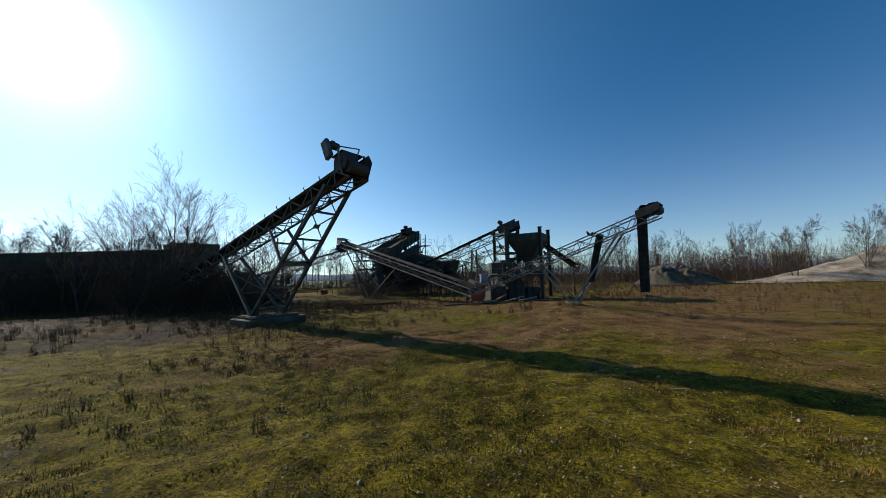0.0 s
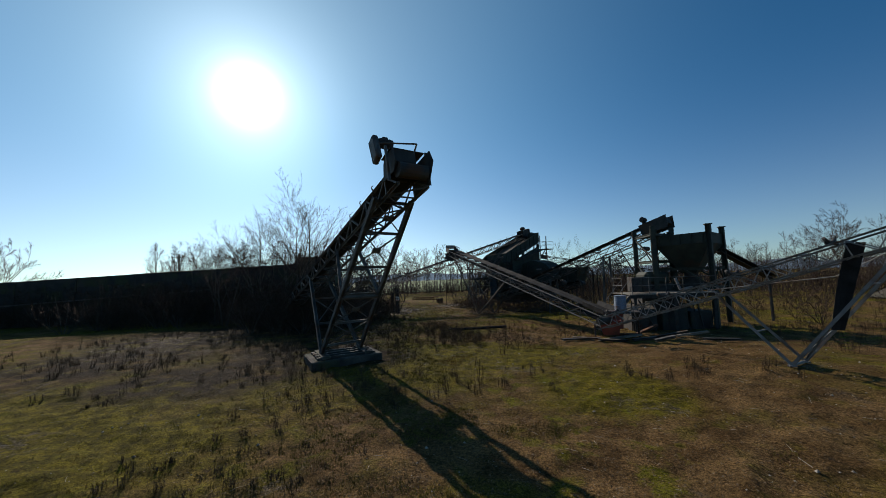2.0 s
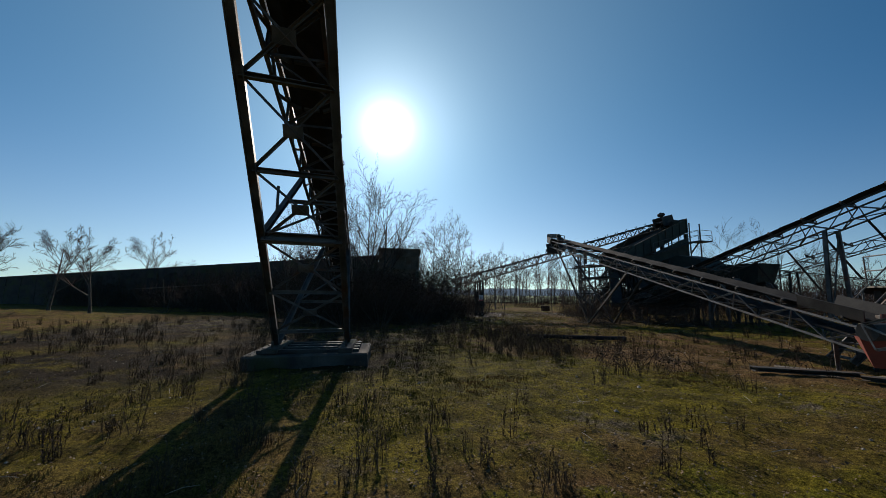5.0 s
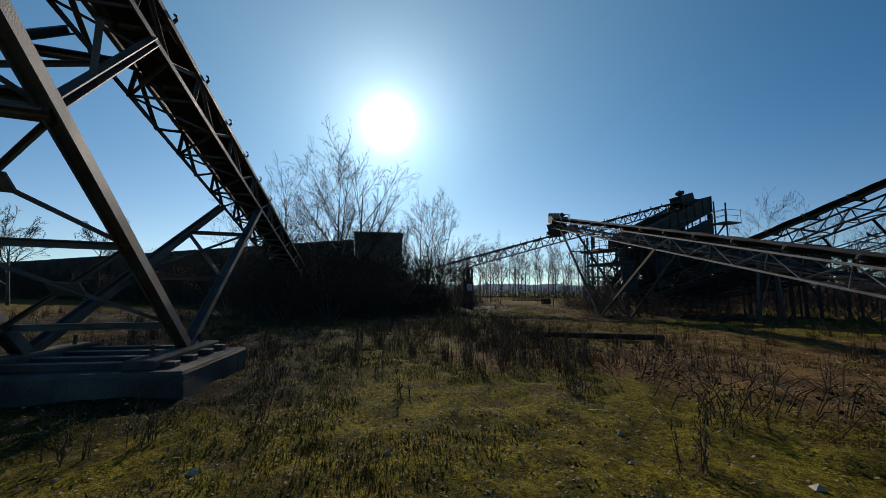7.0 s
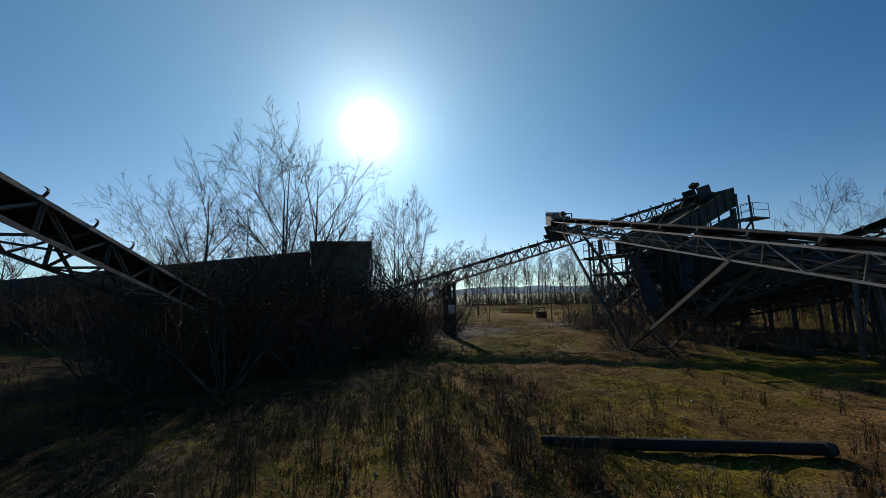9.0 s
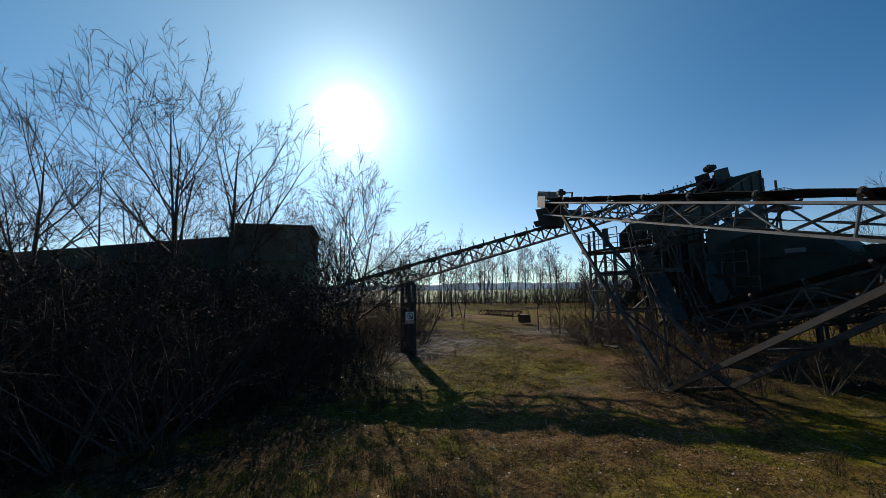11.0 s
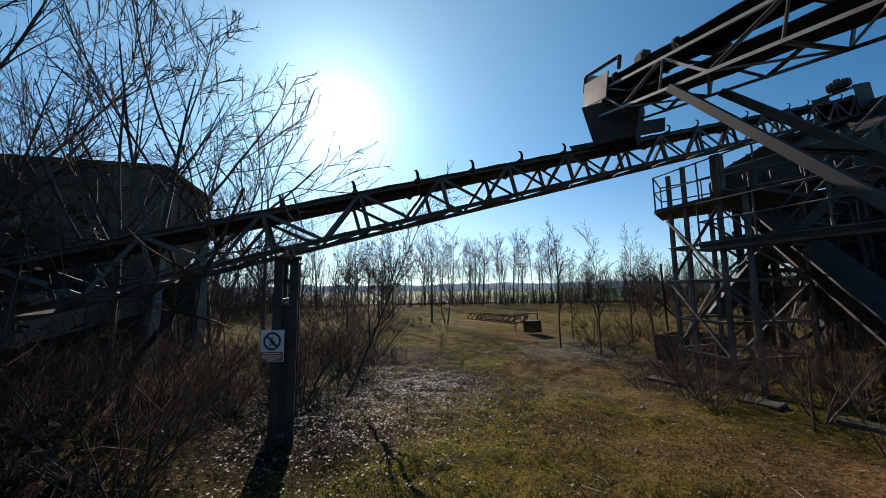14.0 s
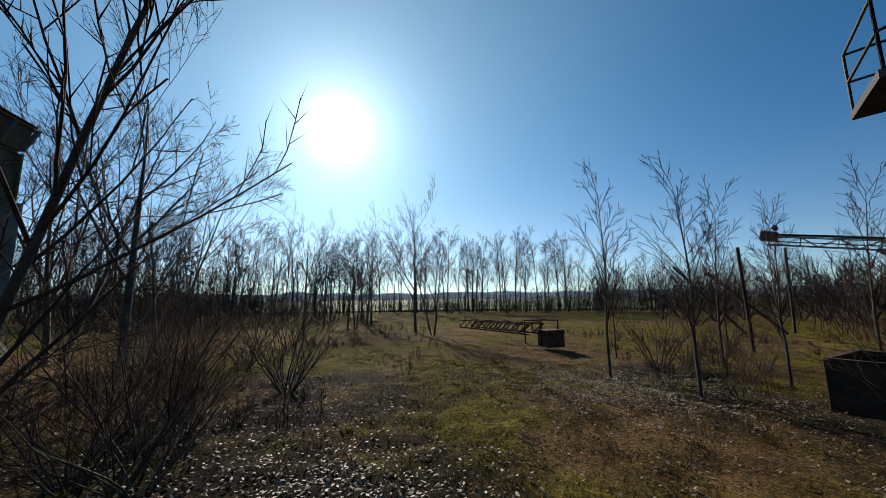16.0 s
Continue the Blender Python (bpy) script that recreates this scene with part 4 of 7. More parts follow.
def retaining_wall():
    root = thing("retaining_wall", WALL_AT, "weathered concrete retaining wall of the loading ramp, coloured dark for its shaded face", "wall", kind="structure")
    # the banked earth behind it
    verts, faces = [], []
    k = 46
    for i in range(k + 1):
        l = 0.4 + 104.0 * i / k
        p = WALL_AT + WALL_D * l
        z = ramp_top(max(l, 0)) * min(1.0, 0.05 + (l - 0.4) / 4.0)
        wob = 0.12 * noise.noise(Vector((l * 0.4, 0.3, 0)))
        prof = [(0.35, -0.3), (0.35, z - 0.1), (0.9, z + 0.02 + wob), (3.5, z + 0.1 + wob), (5.5, z - 0.1), (7.0, z - 0.6), (8 + z * 0.6, -0.3)]
        for b, zz in prof:
            q = p + WALL_B * b
            verts.append((q.x, q.y, zz))
    w = 7
    for i in range(k):
        for j in range(w - 1):
            faces.append((i * w + j, (i + 1) * w + j, (i + 1) * w + j + 1, i * w + j + 1))
    faces.append(tuple(range(w)))
    ob = new("earth_ramp", raw_mesh("earth_ramp", verts, faces, EARTH, False))
    tagged(ob, "grassy banked earth loading ramp behind the retaining wall", "embankment", kind="structure")
    # wall panels between steel posts
    step = 3.0
    for i in range(30):
        l0, l1 = step * i, step * (i + 1)
        z0, z1 = ramp_top(l0), ramp_top(l1)
        rows = max(1, int(z1 / 1.05))
        for r in range(rows):
            za, zb = z1 * r / rows, z1 * (r + 1) / rows - 0.03
            lift = (z0 - z1) * (r + 1) / rows
            a, b = WALL_AT + WALL_D * (l0 + 0.02), WALL_AT + WALL_D * (l1 - 0.02)
            out = WALL_B * (0.03 * rng.uniform(-1, 1))
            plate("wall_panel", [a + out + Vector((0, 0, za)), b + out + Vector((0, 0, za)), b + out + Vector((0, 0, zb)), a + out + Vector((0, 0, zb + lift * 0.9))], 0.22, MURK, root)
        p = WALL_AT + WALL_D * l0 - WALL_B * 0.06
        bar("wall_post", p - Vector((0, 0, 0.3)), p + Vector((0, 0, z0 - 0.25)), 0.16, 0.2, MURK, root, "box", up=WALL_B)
    # horizontal walers and a loose cable
    for zz, l0, l1 in ((3.9, 1, 34), (2.0, 0, 20)):
        bar("waler", WALL_AT + WALL_D * l0 - WALL_B * 0.42 + Vector((0, 0, zz)), WALL_AT + WALL_D * l1 - WALL_B * 0.42 + Vector((0, 0, zz - 0.04 * l1 - 0.3)), 0.12, 0.14, STEEL, root, "channel")
    cable = thing("loose_cable", WALL_AT + WALL_D * 14 - WALL_B * 0.6, "pale loose cable sagging across the retaining wall", "cable")
    pts = [(5.0, 3.9), (6.2, 3.55), (7.6, 3.3), (9.2, 3.2), (10.6, 3.25)]
    for (l0, z0), (l1, z1) in zip(pts, pts[1:]):
        bar("cable_run", WALL_AT + WALL_D * l0 - WALL_B * 0.75 + Vector((0, 0, z0)), WALL_AT + WALL_D * l1 - WALL_B * 0.75 + Vector((0, 0, z1)), 0.035, 0.035, PALE, cable, "pipe")


retaining_wall()


def feed_hopper():
    nl, nr = Vector((-30.46, 39.15, 0)), Vector((-27.4, 42.65, 0))
    back = Vector((-0.753, 0.658, 0)) * 4.6
    root = thing("feed_hopper", (nl + nr + back) / 2, "large dark sheet-steel feed hopper on a concrete substructure", "hopper")

    def at(p, q, z):
        return nl.lerp(nr, p) + back * q + Vector((0, 0, z))

    ring = ((0, 0), (1, 0), (1, 1), (0, 1))
    low = [(0.03 + 0.94 * p, 0.03 + 0.92 * q) for p, q in ring]
    frustum("hopper_skirt", [at(p, q, 6.15) for p, q in low], [at(p, q, 7.0) for p, q in ring], 0.06, CLAD, root)
    frustum("hopper_box", [at(p, q, 4.7) for p, q in low], [at(p, q, 6.14) for p, q in low], 0.06, CLAD, root)
    frustum("hopper_cone", [at(0.25 + 0.5 * p, 0.25 + 0.5 * q, 2.7) for p, q in ring], [at(p, q, 4.69) for p, q in low], 0.05, CLAD, root)
    for i in range(7):
        p = (i + 0.02) / 6.04
        bar("stiffener", at(0.03 + 0.94 * p, 0.01, 4.75), at(0.03 + 0.94 * p, 0.01, 6.1), 0.07, 0.09, CLAD, root, "angle", up=back)
        bar("skirt_rib", at(0.03 + 0.94 * p, 0.01, 6.2), at(p, -0.02, 6.9), 0.06, 0.12, CLAD, root, "angle", up=back)
    for i in range(7):
        q = 0.03 + 0.92 * i / 6
        bar("stiffener", at(0.985, q, 4.75), at(0.985, q, 6.1), 0.07, 0.09, CLAD, root, "angle", up=nr - nl)
        bar("skirt_rib", at(0.985, q, 6.2), at(1.015, i / 6, 6.9), 0.06, 0.12, CLAD, root, "angle", up=nr - nl)
    for z, corners in ((4.7, low), (6.15, low), (6.97, list(ring))):
        for (p, q), (p2, q2) in zip(corners, corners[1:] + corners[:1]):
            bar("rim_beam", at(p, q, z), at(p2, q2, z), 0.13, 0.13, CLAD, root, "channel")
    for p, q in ring:
        part("column", box_bm(0.4, 0.4, 4.8, 0.02), CONCRETE, root, m=Matrix.Translation(at(0.03 + p * 0.94, 0.05 + q * 0.9, 2.3)))
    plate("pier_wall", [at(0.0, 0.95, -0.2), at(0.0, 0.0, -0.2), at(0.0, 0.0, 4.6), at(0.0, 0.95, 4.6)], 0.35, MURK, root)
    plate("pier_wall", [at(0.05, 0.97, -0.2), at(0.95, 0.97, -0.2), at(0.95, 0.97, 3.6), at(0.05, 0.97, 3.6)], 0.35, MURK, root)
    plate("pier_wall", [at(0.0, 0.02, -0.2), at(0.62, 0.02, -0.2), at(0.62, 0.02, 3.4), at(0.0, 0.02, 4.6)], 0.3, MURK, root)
    # feeder trough towards the feed conveyor
    a, b = at(0.55, 0.5, 2.2), Vector((-21.6, 37.4, 1.9))
    dd = (b - a).normalized()
    ss = dd.cross(Vector((0, 0, 1))).normalized()
    for k in (-1, 1):
        plate("trough_side", [a + ss * (0.6 * k) - Vector((0, 0, 0.4)), b + ss * (0.6 * k) - Vector((0, 0, 0.4)), b + ss * (0.75 * k) + Vector((0, 0, 0.6)), a + ss * (0.75 * k) + Vector((0, 0, 0.6))], 0.04, DARK, root)
    plate("trough_floor", [a + ss * 0.6 - Vector((0, 0, 0.4)), b + ss * 0.6 - Vector((0, 0, 0.4)), b - ss * 0.6 - Vector((0, 0, 0.4)), a - ss * 0.6 - Vector((0, 0, 0.4))], 0.04, DARK, root)
    for f in (0.25, 0.6, 0.95):
        p = a.lerp(b, f)
        for k in (-1, 1):
            bar("trough_leg", (p.x + ss.x * 0.6 * k, p.y + ss.y * 0.6 * k, -0.1), p + ss * (0.6 * k) - Vector((0, 0, 0.4)), 0.14, 0.14, DARK, root, "channel")


feed_hopper()


# ---- storage bin with its deck ----
def storage_bin():
    n = Vector((9.55, 34.2, 0))
    lx, rx = Vector((-0.86, 0.51, 0)), Vector((0.51, 0.86, 0))
    root = thing("storage_bin", n + lx * 1.5 + rx * 1.5, "dark green steel storage bin on posts over a railed deck", "storage bin")

    def at(a, b, z):
        return n + lx * a + rx * b + Vector((0, 0, z))

    ring = ((0, 0), (3.4, 0), (3.4, 3.2), (0, 3.2))
    mid = [(1.7 + (a - 1.7) * 0.28, 1.6 + (b - 1.6) * 0.28) for a, b in ring]
    frustum("bin_rim", [at(a, b, 5.75) for a, b in ring], [at(a, b, 6.5) for a, b in ring], 0.05, GREEN, root)
    frustum("bin_cone", [at(a, b, 3.7) for a, b in mid], [at(a, b, 5.75) for a, b in ring], 0.05, GREEN, root)
    for a, b in ring:
        bar("post", at(a + (0.0 if a else -0.02), b, -0.2), at(a, b, 7.0), 0.3, 0.3, GREEN, root, "beam", up=lx)
        part("post_cap", box_bm(0.42, 0.42, 0.06, 0.01), GREEN, root, m=Matrix.Translation(at(a, b, 7.0)))
    for z in (2.6, 4.0):
        for (a, b), (a2, b2) in zip(ring, ring[1:] + ring[:1]):
            bar("beam", at(a, b, z), at(a2, b2, z), 0.18, 0.2, GREEN, root, "beam")
    for (a, b), (a2, b2) in zip(ring, ring[1:] + ring[:1]):
        bar("brace", at(a, b, 2.7), at((a + a2) / 2, (b + b2) / 2, 4.0), 0.1, 0.1, GREEN, root)
        bar("brace", at(a2, b2, 2.7), at((a + a2) / 2, (b + b2) / 2, 4.0), 0.1, 0.1, GREEN, root)
    for i in range(5):
        bar("rib", at(0.35 + i * 0.68, -0.03, 5.72), at(0.35 + i * 0.68, -0.03, 6.48), 0.08, 0.08, GREEN, root, up=rx)
    part("outlet", tube_bm(0.45, 0.9, 14), DARK, root, m=Matrix.Translation(at(1.7, 1.6, 3.3)))
    part("gate_box", box_bm(1.2, 1.0, 0.7, 0.03), DARK, root, m=Matrix.Translation(at(1.7, 1.6, 2.9)))
    # outlet chute on the far side
    a, b = at(0.2, 3.0, 5.3), Vector((14.6, 38.6, 3.1))
    bar("side_chute", a, b, 0.6, 0.35, DARK, root, "channel")
    bar("chute_leg", (14.2, 38.3, -0.1), (14.2, 38.3, 3.2), 0.14, 0.14, DARK, root, "channel")

    # plank deck to the front
    deck = thing("working_deck", (6.4, 32.6, 0), "railed steel and plank working deck with stairs beside the bin", "platform")
    o = Vector((4.3, 31.3, 2.4))
    ex, ey = Vector((0.93, 0.36, 0)), Vector((-0.36, 0.93, 0))

    def on(x, y, z=0):
        return o + ex * x + ey * y + Vector((0, 0, z))

    for i in range(11):
        y = 0.12 + i * 0.245
        bar("deck_plank", on(-0.05 + rng.uniform(-0.05, 0.05), y, 0.02), on(5.6 + rng.uniform(-0.05, 0.05), y, 0.02), 0.225, 0.05, WOOD, deck, "box")
    for y in (0.0, 2.7):
        bar("deck_beam", on(-0.1, y, -0.12), on(5.7, y, -0.12), 0.12, 0.22, DARK, deck, "channel")
    for x in (0.2, 2.8, 5.4):
        for y in (0.1, 2.6):
            bar("deck_post", on(x, y, -2.5), on(x, y, -0.1), 0.16, 0.16, DARK, deck, "beam")
    handrail("deck", [on(0, 0.02, 0.04), on(5.6, 0.02, 0.04)], deck, STEEL, 1.05, 1.1)
    handrail("deck", [on(0, 1.3, 0.04), on(0, 2.65, 0.04)], deck, STEEL, 1.05, 1.3)
    # stair flight at the end
    for y in (0.1, 1.1):
        bar("stringer", on(-2.1, y, -2.3), on(-0.05, y, 0.0), 0.06, 0.2, STEEL, deck, "channel")
        bar("stair_rail", on(-2.1, y, -1.3), on(-0.05, y, 1.05), 0.045, 0.045, STEEL, deck, "pipe")
        for f in (0.05, 0.5):
            p = on(-2.1 + 2.05 * f, y, -2.3 + 2.3 * f)
            bar("stair_post", p, p + Vector((0, 0, 1.0)), 0.045, 0.045, STEEL, deck, "pipe")
    for i in range(11):
        f = (i + 0.5) / 11
        bar("tread", on(-2.1 + 2.05 * f, 0.1, -2.3 + 2.3 * f), on(-2.1 + 2.05 * f, 1.1, -2.3 + 2.3 * f), 0.22, 0.035, STEEL, deck, "box")
    # machine shed and housings on and under the deck
    shed = thing("control_cabinet", on(1.6, 2.0), "grey sheet-steel switch cabinet standing on the deck", "cabinet")
    part("body", box_bm(1.3, 0.7, 1.0, 0.03), DARK, shed, m=basis(on(1.3, 1.5, 0.62), ex, ey, (0, 0, 1)))
    part("door", box_bm(0.58, 0.03, 1.0, 0.01), DARK, shed, m=basis(on(1.0, 1.13, 0.62), ex, ey, (0, 0, 1)))
    part("door", box_bm(0.58, 0.03, 1.0, 0.01), DARK, shed, m=basis(on(1.62, 1.13, 0.62), ex, ey, (0, 0, 1)))
    mach = thing("crusher_housing", on(3.0, 3.4), "dark steel crusher housing under the bin outlet", "machine")
    part("housing", box_bm(2.4, 1.8, 1.6, 0.12), DARK, mach, m=basis(on(3.4, 3.6, -0.2), ex, ey, (0, 0, 1)))
    part("hood", box_bm(1.8, 1.5, 0.9, 0.2), GREEN, mach, m=basis(on(3.4, 3.4, 1.0), ex, ey, (0, 0, 1)))
    part("flywheel", tube_bm(0.7, 0.16, 24), DARK, mach, m=basis(on(3.4, 2.62, -0.2), ex, (0, 0, 1), ey))
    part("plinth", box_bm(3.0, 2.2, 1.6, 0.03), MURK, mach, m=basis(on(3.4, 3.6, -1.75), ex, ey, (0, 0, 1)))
    # added dark blocks that stand in for the black shade under the deck
    base = thing("machine_base", on(2.8, 2.6, -2.4), "dark blocks and struts added to fill in the shade below the deck", "foundation")
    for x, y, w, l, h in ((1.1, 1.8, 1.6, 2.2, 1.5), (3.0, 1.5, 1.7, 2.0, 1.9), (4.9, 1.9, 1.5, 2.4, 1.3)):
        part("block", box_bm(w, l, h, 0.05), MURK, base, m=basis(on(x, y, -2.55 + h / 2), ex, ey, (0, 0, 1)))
    for i in range(12):
        x = 0.2 + i * 0.46
        bar("loose_strut", on(x, 0.3 + rng.uniform(0, 0.5), -2.4), on(x + rng.uniform(-0.9, 0.9), 0.4 + rng.uniform(0, 0.8), rng.uniform(-1.2, -0.2)), 0.07, 0.07, DARK, base, "angle")
    pipe = thing("bent_duct", on(4.2, 0.9), "pale bent sheet-metal duct lying on the deck", "duct")
    bar("duct_run", on(3.7, 0.7, 0.2), on(4.6, 1.0, 0.32), 0.22, 0.22, PALE, pipe, "pipe")
    bar("duct_run", on(3.62, 0.7, 0.2), on(3.45, 0.9, 1.0), 0.18, 0.18, PALE, pipe, "pipe")
    # tall posts carrying the bin conveyor's head
    gantry = thing("head_gantry", (6.5, 35.6, 0), "dark green steel gantry under the bin conveyor head", "gantry")
    for dx, dy in ((6.35, 34.9), (5.6, 37.9), (8.0, 37.0)):
        bar("gantry_post", (dx, dy, -0.2), (dx, dy, 7.2), 0.3, 0.28, GREEN, gantry, "beam")
    for a, b in (((6.35, 34.9), (5.6, 37.9)), ((6.35, 34.9), (8.0, 37.0)), ((5.6, 37.9), (8.0, 37.0))):
        for z in (2.5, 4.6, 6.6):
            bar("gantry_beam", (*a, z), (*b, z), 0.16, 0.18, GREEN, gantry, "beam")
        bar("gantry_brace", (*a, 2.6), (*b, 4.5), 0.08, 0.08, GREEN, gantry)
        bar("gantry_brace", (*a, 4.7), (*b, 6.5), 0.08, 0.08, GREEN, gantry)


storage_bin()


# ---- screening plant ----
PLANT = Vector((-12.8, 50.95, -0.1))


def E(a, b, z):
    return PLANT + DR * a + DE * b + Vector((0, 0, z + 0.1))


def screening_plant():
    root = thing("screening_plant", E(2, 6, 0), "derelict dark green steel screening plant with chutes and platforms", "screening plant")
    # stair tower
    tower = thing("access_tower", E(0.7, 0.7, 0), "slender grey steel access tower with railed platforms", "tower")
    for a, b, h in ((0.1, 0, 6.0), (0.65, -0.15, 6.1), (1.75, -0.55, 5.9), (2.3, -0.5, 4.95), (0.15, 1.9, 4.95), (2.4, 1.9, 4.95)):
        bar("tower_post", E(a, b, -0.1), E(a + 0.05, b, h), 0.1, 0.1, STEEL, tower, "channel", up=DR)
    pts = [(0, 0), (1.75, -0.55), (2.4, 1.9), (0.1, 1.9)]
    for (a, b), (a2, b2) in zip(pts, pts[1:] + pts[:1]):
        for z in (0.7, 1.6, 2.7, 3.7):
            bar("tower_rung", E(a, b, z), E(a2, b2, z), 0.08, 0.08, STEEL, tower, "angle")
        for z in (0.7, 2.7):
            bar("tower_brace", E(a, b, z), E(a2, b2, z + 1.9), 0.06, 0.06, STEEL, tower, "angle")
            bar("tower_brace", E(a2, b2, z), E(a, b, z + 1.9), 0.06, 0.06, STEEL, tower, "angle")
    plate("upper_deck", [E(-0.25, -0.2, 4.92), E(2.6, -0.5, 4.92), E(2.6, 2.2, 4.92), E(-0.95, 1.15, 4.92)], 0.12, DARK, tower)
    handrail("upper", [E(2.6, -0.5, 4.97), E(-0.2, -0.2, 4.97), E(-0.9, 1.12, 4.97), E(2.5, 2.18, 4.97)], tower, STEEL)
    plate("lower_deck", [E(1.3, -0.7, 3.65), E(5.2, -0.9, 3.65), E(5.2, 0.5, 3.65), E(1.3, 0.5, 3.65)], 0.16, DARK, tower)
    bar("deck_edge", E(1.3, -0.72, 3.6), E(5.2, -0.92, 3.6), 0.08, 0.2, STEEL, tower, "channel")
    handrail("lower", [E(1.32, 0.4, 3.73), E(1.32, -0.68, 3.73), E(5.2, -0.88, 3.73)], tower, STEEL)
    part("switch_box", box_bm(0.25, 0.22, 1.0, 0.02), STEEL, tower, m=basis(E(1.75, -0.4, 5.55), DR, DE, (0, 0, 1)))
    for k in (0, 0.75):
        bar("stair_stringer", E(2.5, 0.5 + k, 3.45), E(5.0, 1.2 + k, 6.4), 0.06, 0.2, STEEL, tower, "channel")
        bar("stair_rail", E(2.5, 0.5 + k, 4.4), E(5.0, 1.2 + k, 7.35), 0.045, 0.045, STEEL, tower, "pipe")
    for i in range(13):
        f = (i + 0.5) / 13
        p = E(2.5 + 2.5 * f, 0.5 + 0.7 * f, 3.45 + 2.95 * f)
        bar("tread", p, p + DE * 0.75, 0.2, 0.03, STEEL, tower, "box")
    # main frame
    cols = [(0.3, 4.2), (3.2, 4.0), (0.3, 7.6), (3.2, 7.6), (0.3, 10.8), (3.2, 10.8)]
    for a, b in cols:
        bar("column", E(a, b, -0.1), E(a, b, 5.6 + 0.42 * (b - 4)), 0.3, 0.28, GREEN, root, "beam", up=DR)
    for z in (2.4, 4.6):
        for (a, b), (a2, b2) in ((cols[0], cols[1]), (cols[2], cols[3]), (cols[4], cols[5]), (cols[0], cols[2]), (cols[2], cols[4]), (cols[1], cols[3]), (cols[3], cols[5])):
            bar("beam", E(a, b, z), E(a2, b2, z), 0.2, 0.22, GREEN, root, "beam")
    for (a, b), (a2, b2) in ((cols[0], cols[2]), (cols[3], cols[5]), (cols[0], cols[1]), (cols[2], cols[4]), (cols[1], cols[3])):
        bar("brace", E(a, b, 0.2), E(a2, b2, 2.3), 0.11, 0.11, GREEN, root)
        bar("brace", E(a2, b2, 2.5), E(a, b, 4.5), 0.11, 0.11, GREEN, root)
    # the inclined screen box
    def S(a, b, h):
        return E(a, b, 5.45 + 0.46 * (b - 4.0) + h)

    ring = ((-0.5, 4.0), (3.4, 4.0), (3.4, 10.9), (-0.5, 10.9))
    frustum("screen_box", [S(a, b, 0.0) for a, b in ring], [S(a, b, 1.45) for a, b in ring], 0.06, GREEN, root)
    plate("screen_deck", [S(-0.4, 4.0, 0.8), S(3.3, 4.0, 0.8), S(3.3, 10.8, 0.8), S(-0.4, 10.8, 0.8)], 0.04, DARK, root)
    for i in range(8):
        b = 4.15 + i * 0.94
        for a in (-0.55, 3.45):
            bar("rib", S(a, b, 0.0), S(a, b, 1.45), 0.09, 0.09, GREEN, root, up=DR)
    plate("feed_hood", [E(-0.5, 4.0, 6.9), E(-0.5, 4.0, 5.4), E(-0.3, 2.9, 5.2), E(-0.3, 2.9, 6.2)], 0.05, GREEN, root)
    plate("feed_hood", [E(3.4, 4.0, 6.9), E(3.4, 4.0, 5.4), E(3.2, 2.9, 5.2), E(3.2, 2.9, 6.2)], 0.05, GREEN, root)
    # hoppers and legs under the screen
    for b in (5.6, 8.6):
        frustum("under_hopper", [E(x, y, 2.9) for x, y in ((1.0, b - 0.4), (1.9, b - 0.4), (1.9, b + 0.4), (1.0, b + 0.4))], [E(x, y, 5.3) for x, y in ((-0.3, b - 1.4), (3.2, b - 1.4), (3.2, b + 1.4), (-0.3, b + 1.4))], 0.05, DARK, root)
        part("down_pipe", tube_bm(0.38, 2.4, 14), DARK, root, m=Matrix.Translation(E(1.45, b, 1.8)))
    for p, q, w in ((E(0.5, 3.8, 5.2), E(4.6, 0.6, 1.2), 0.9), (E(2.9, 5.0, 4.6), E(6.2, 2.4, 0.6), 0.8), (E(1.5, 4.2, 4.9), E(-0.4, 2.6, 1.5), 0.5)):
        bar("chute", p, q, w, 0.45, DARK, root, "channel")
    part("drive_wheel", tube_bm(0.75, 0.12, 24), STEEL, root, m=basis(E(3.6, 5.5, 1.4), DE, (0, 0, 1), DR))
    for i in range(3):
        bar("wheel_spoke", E(3.68, 5.5, 1.4) - Vector((0, 0, 0.65)).lerp(DE * 0.65, i / 2), E(3.68, 5.5, 1.4) + Vector((0, 0, 0.65)).lerp(DE * 0.65, i / 2), 0.09, 0.09, STEEL, root, "box")
    # machine housings filling the foot of the frame
    part("housing", box_bm(2.9, 3.2, 3.4, 0.15), DARK, root, m=basis(E(1.7, 9.3, 1.8), DR, DE, (0, 0, 1)))
    part("housing", box_bm(2.2, 1.6, 1.8, 0.2), GREEN, root, m=basis(E(1.9, 6.3, 4.1), DR, DE, (0, 0, 1)))
    part("gear_case", box_bm(1.6, 1.0, 1.1, 0.15), DARK, root, m=basis(E(3.9, 4.3, 1.3), DR, DE, (0, 0, 1)))
    plate("side_sheet", [E(3.35, 5.2, 2.6), E(3.35, 10.6, 2.6), E(3.35, 10.6, 8.0), E(3.35, 5.2, 5.8)], 0.04, GREEN, root)
    plate("dust_sheet", [E(-0.35, 6.2, 3.4), E(-0.35, 10.6, 3.4), E(-0.35, 10.6, 8.2), E(-0.35, 6.2, 6.2)], 0.04, DARK, root)
    for b, z in ((4.6, 3.4), (5.4, 2.2)):
        bar("walk_beam", E(-0.2, b, z), E(5.8, b - 0.6, z), 0.14, 0.2, DARK, root, "beam")
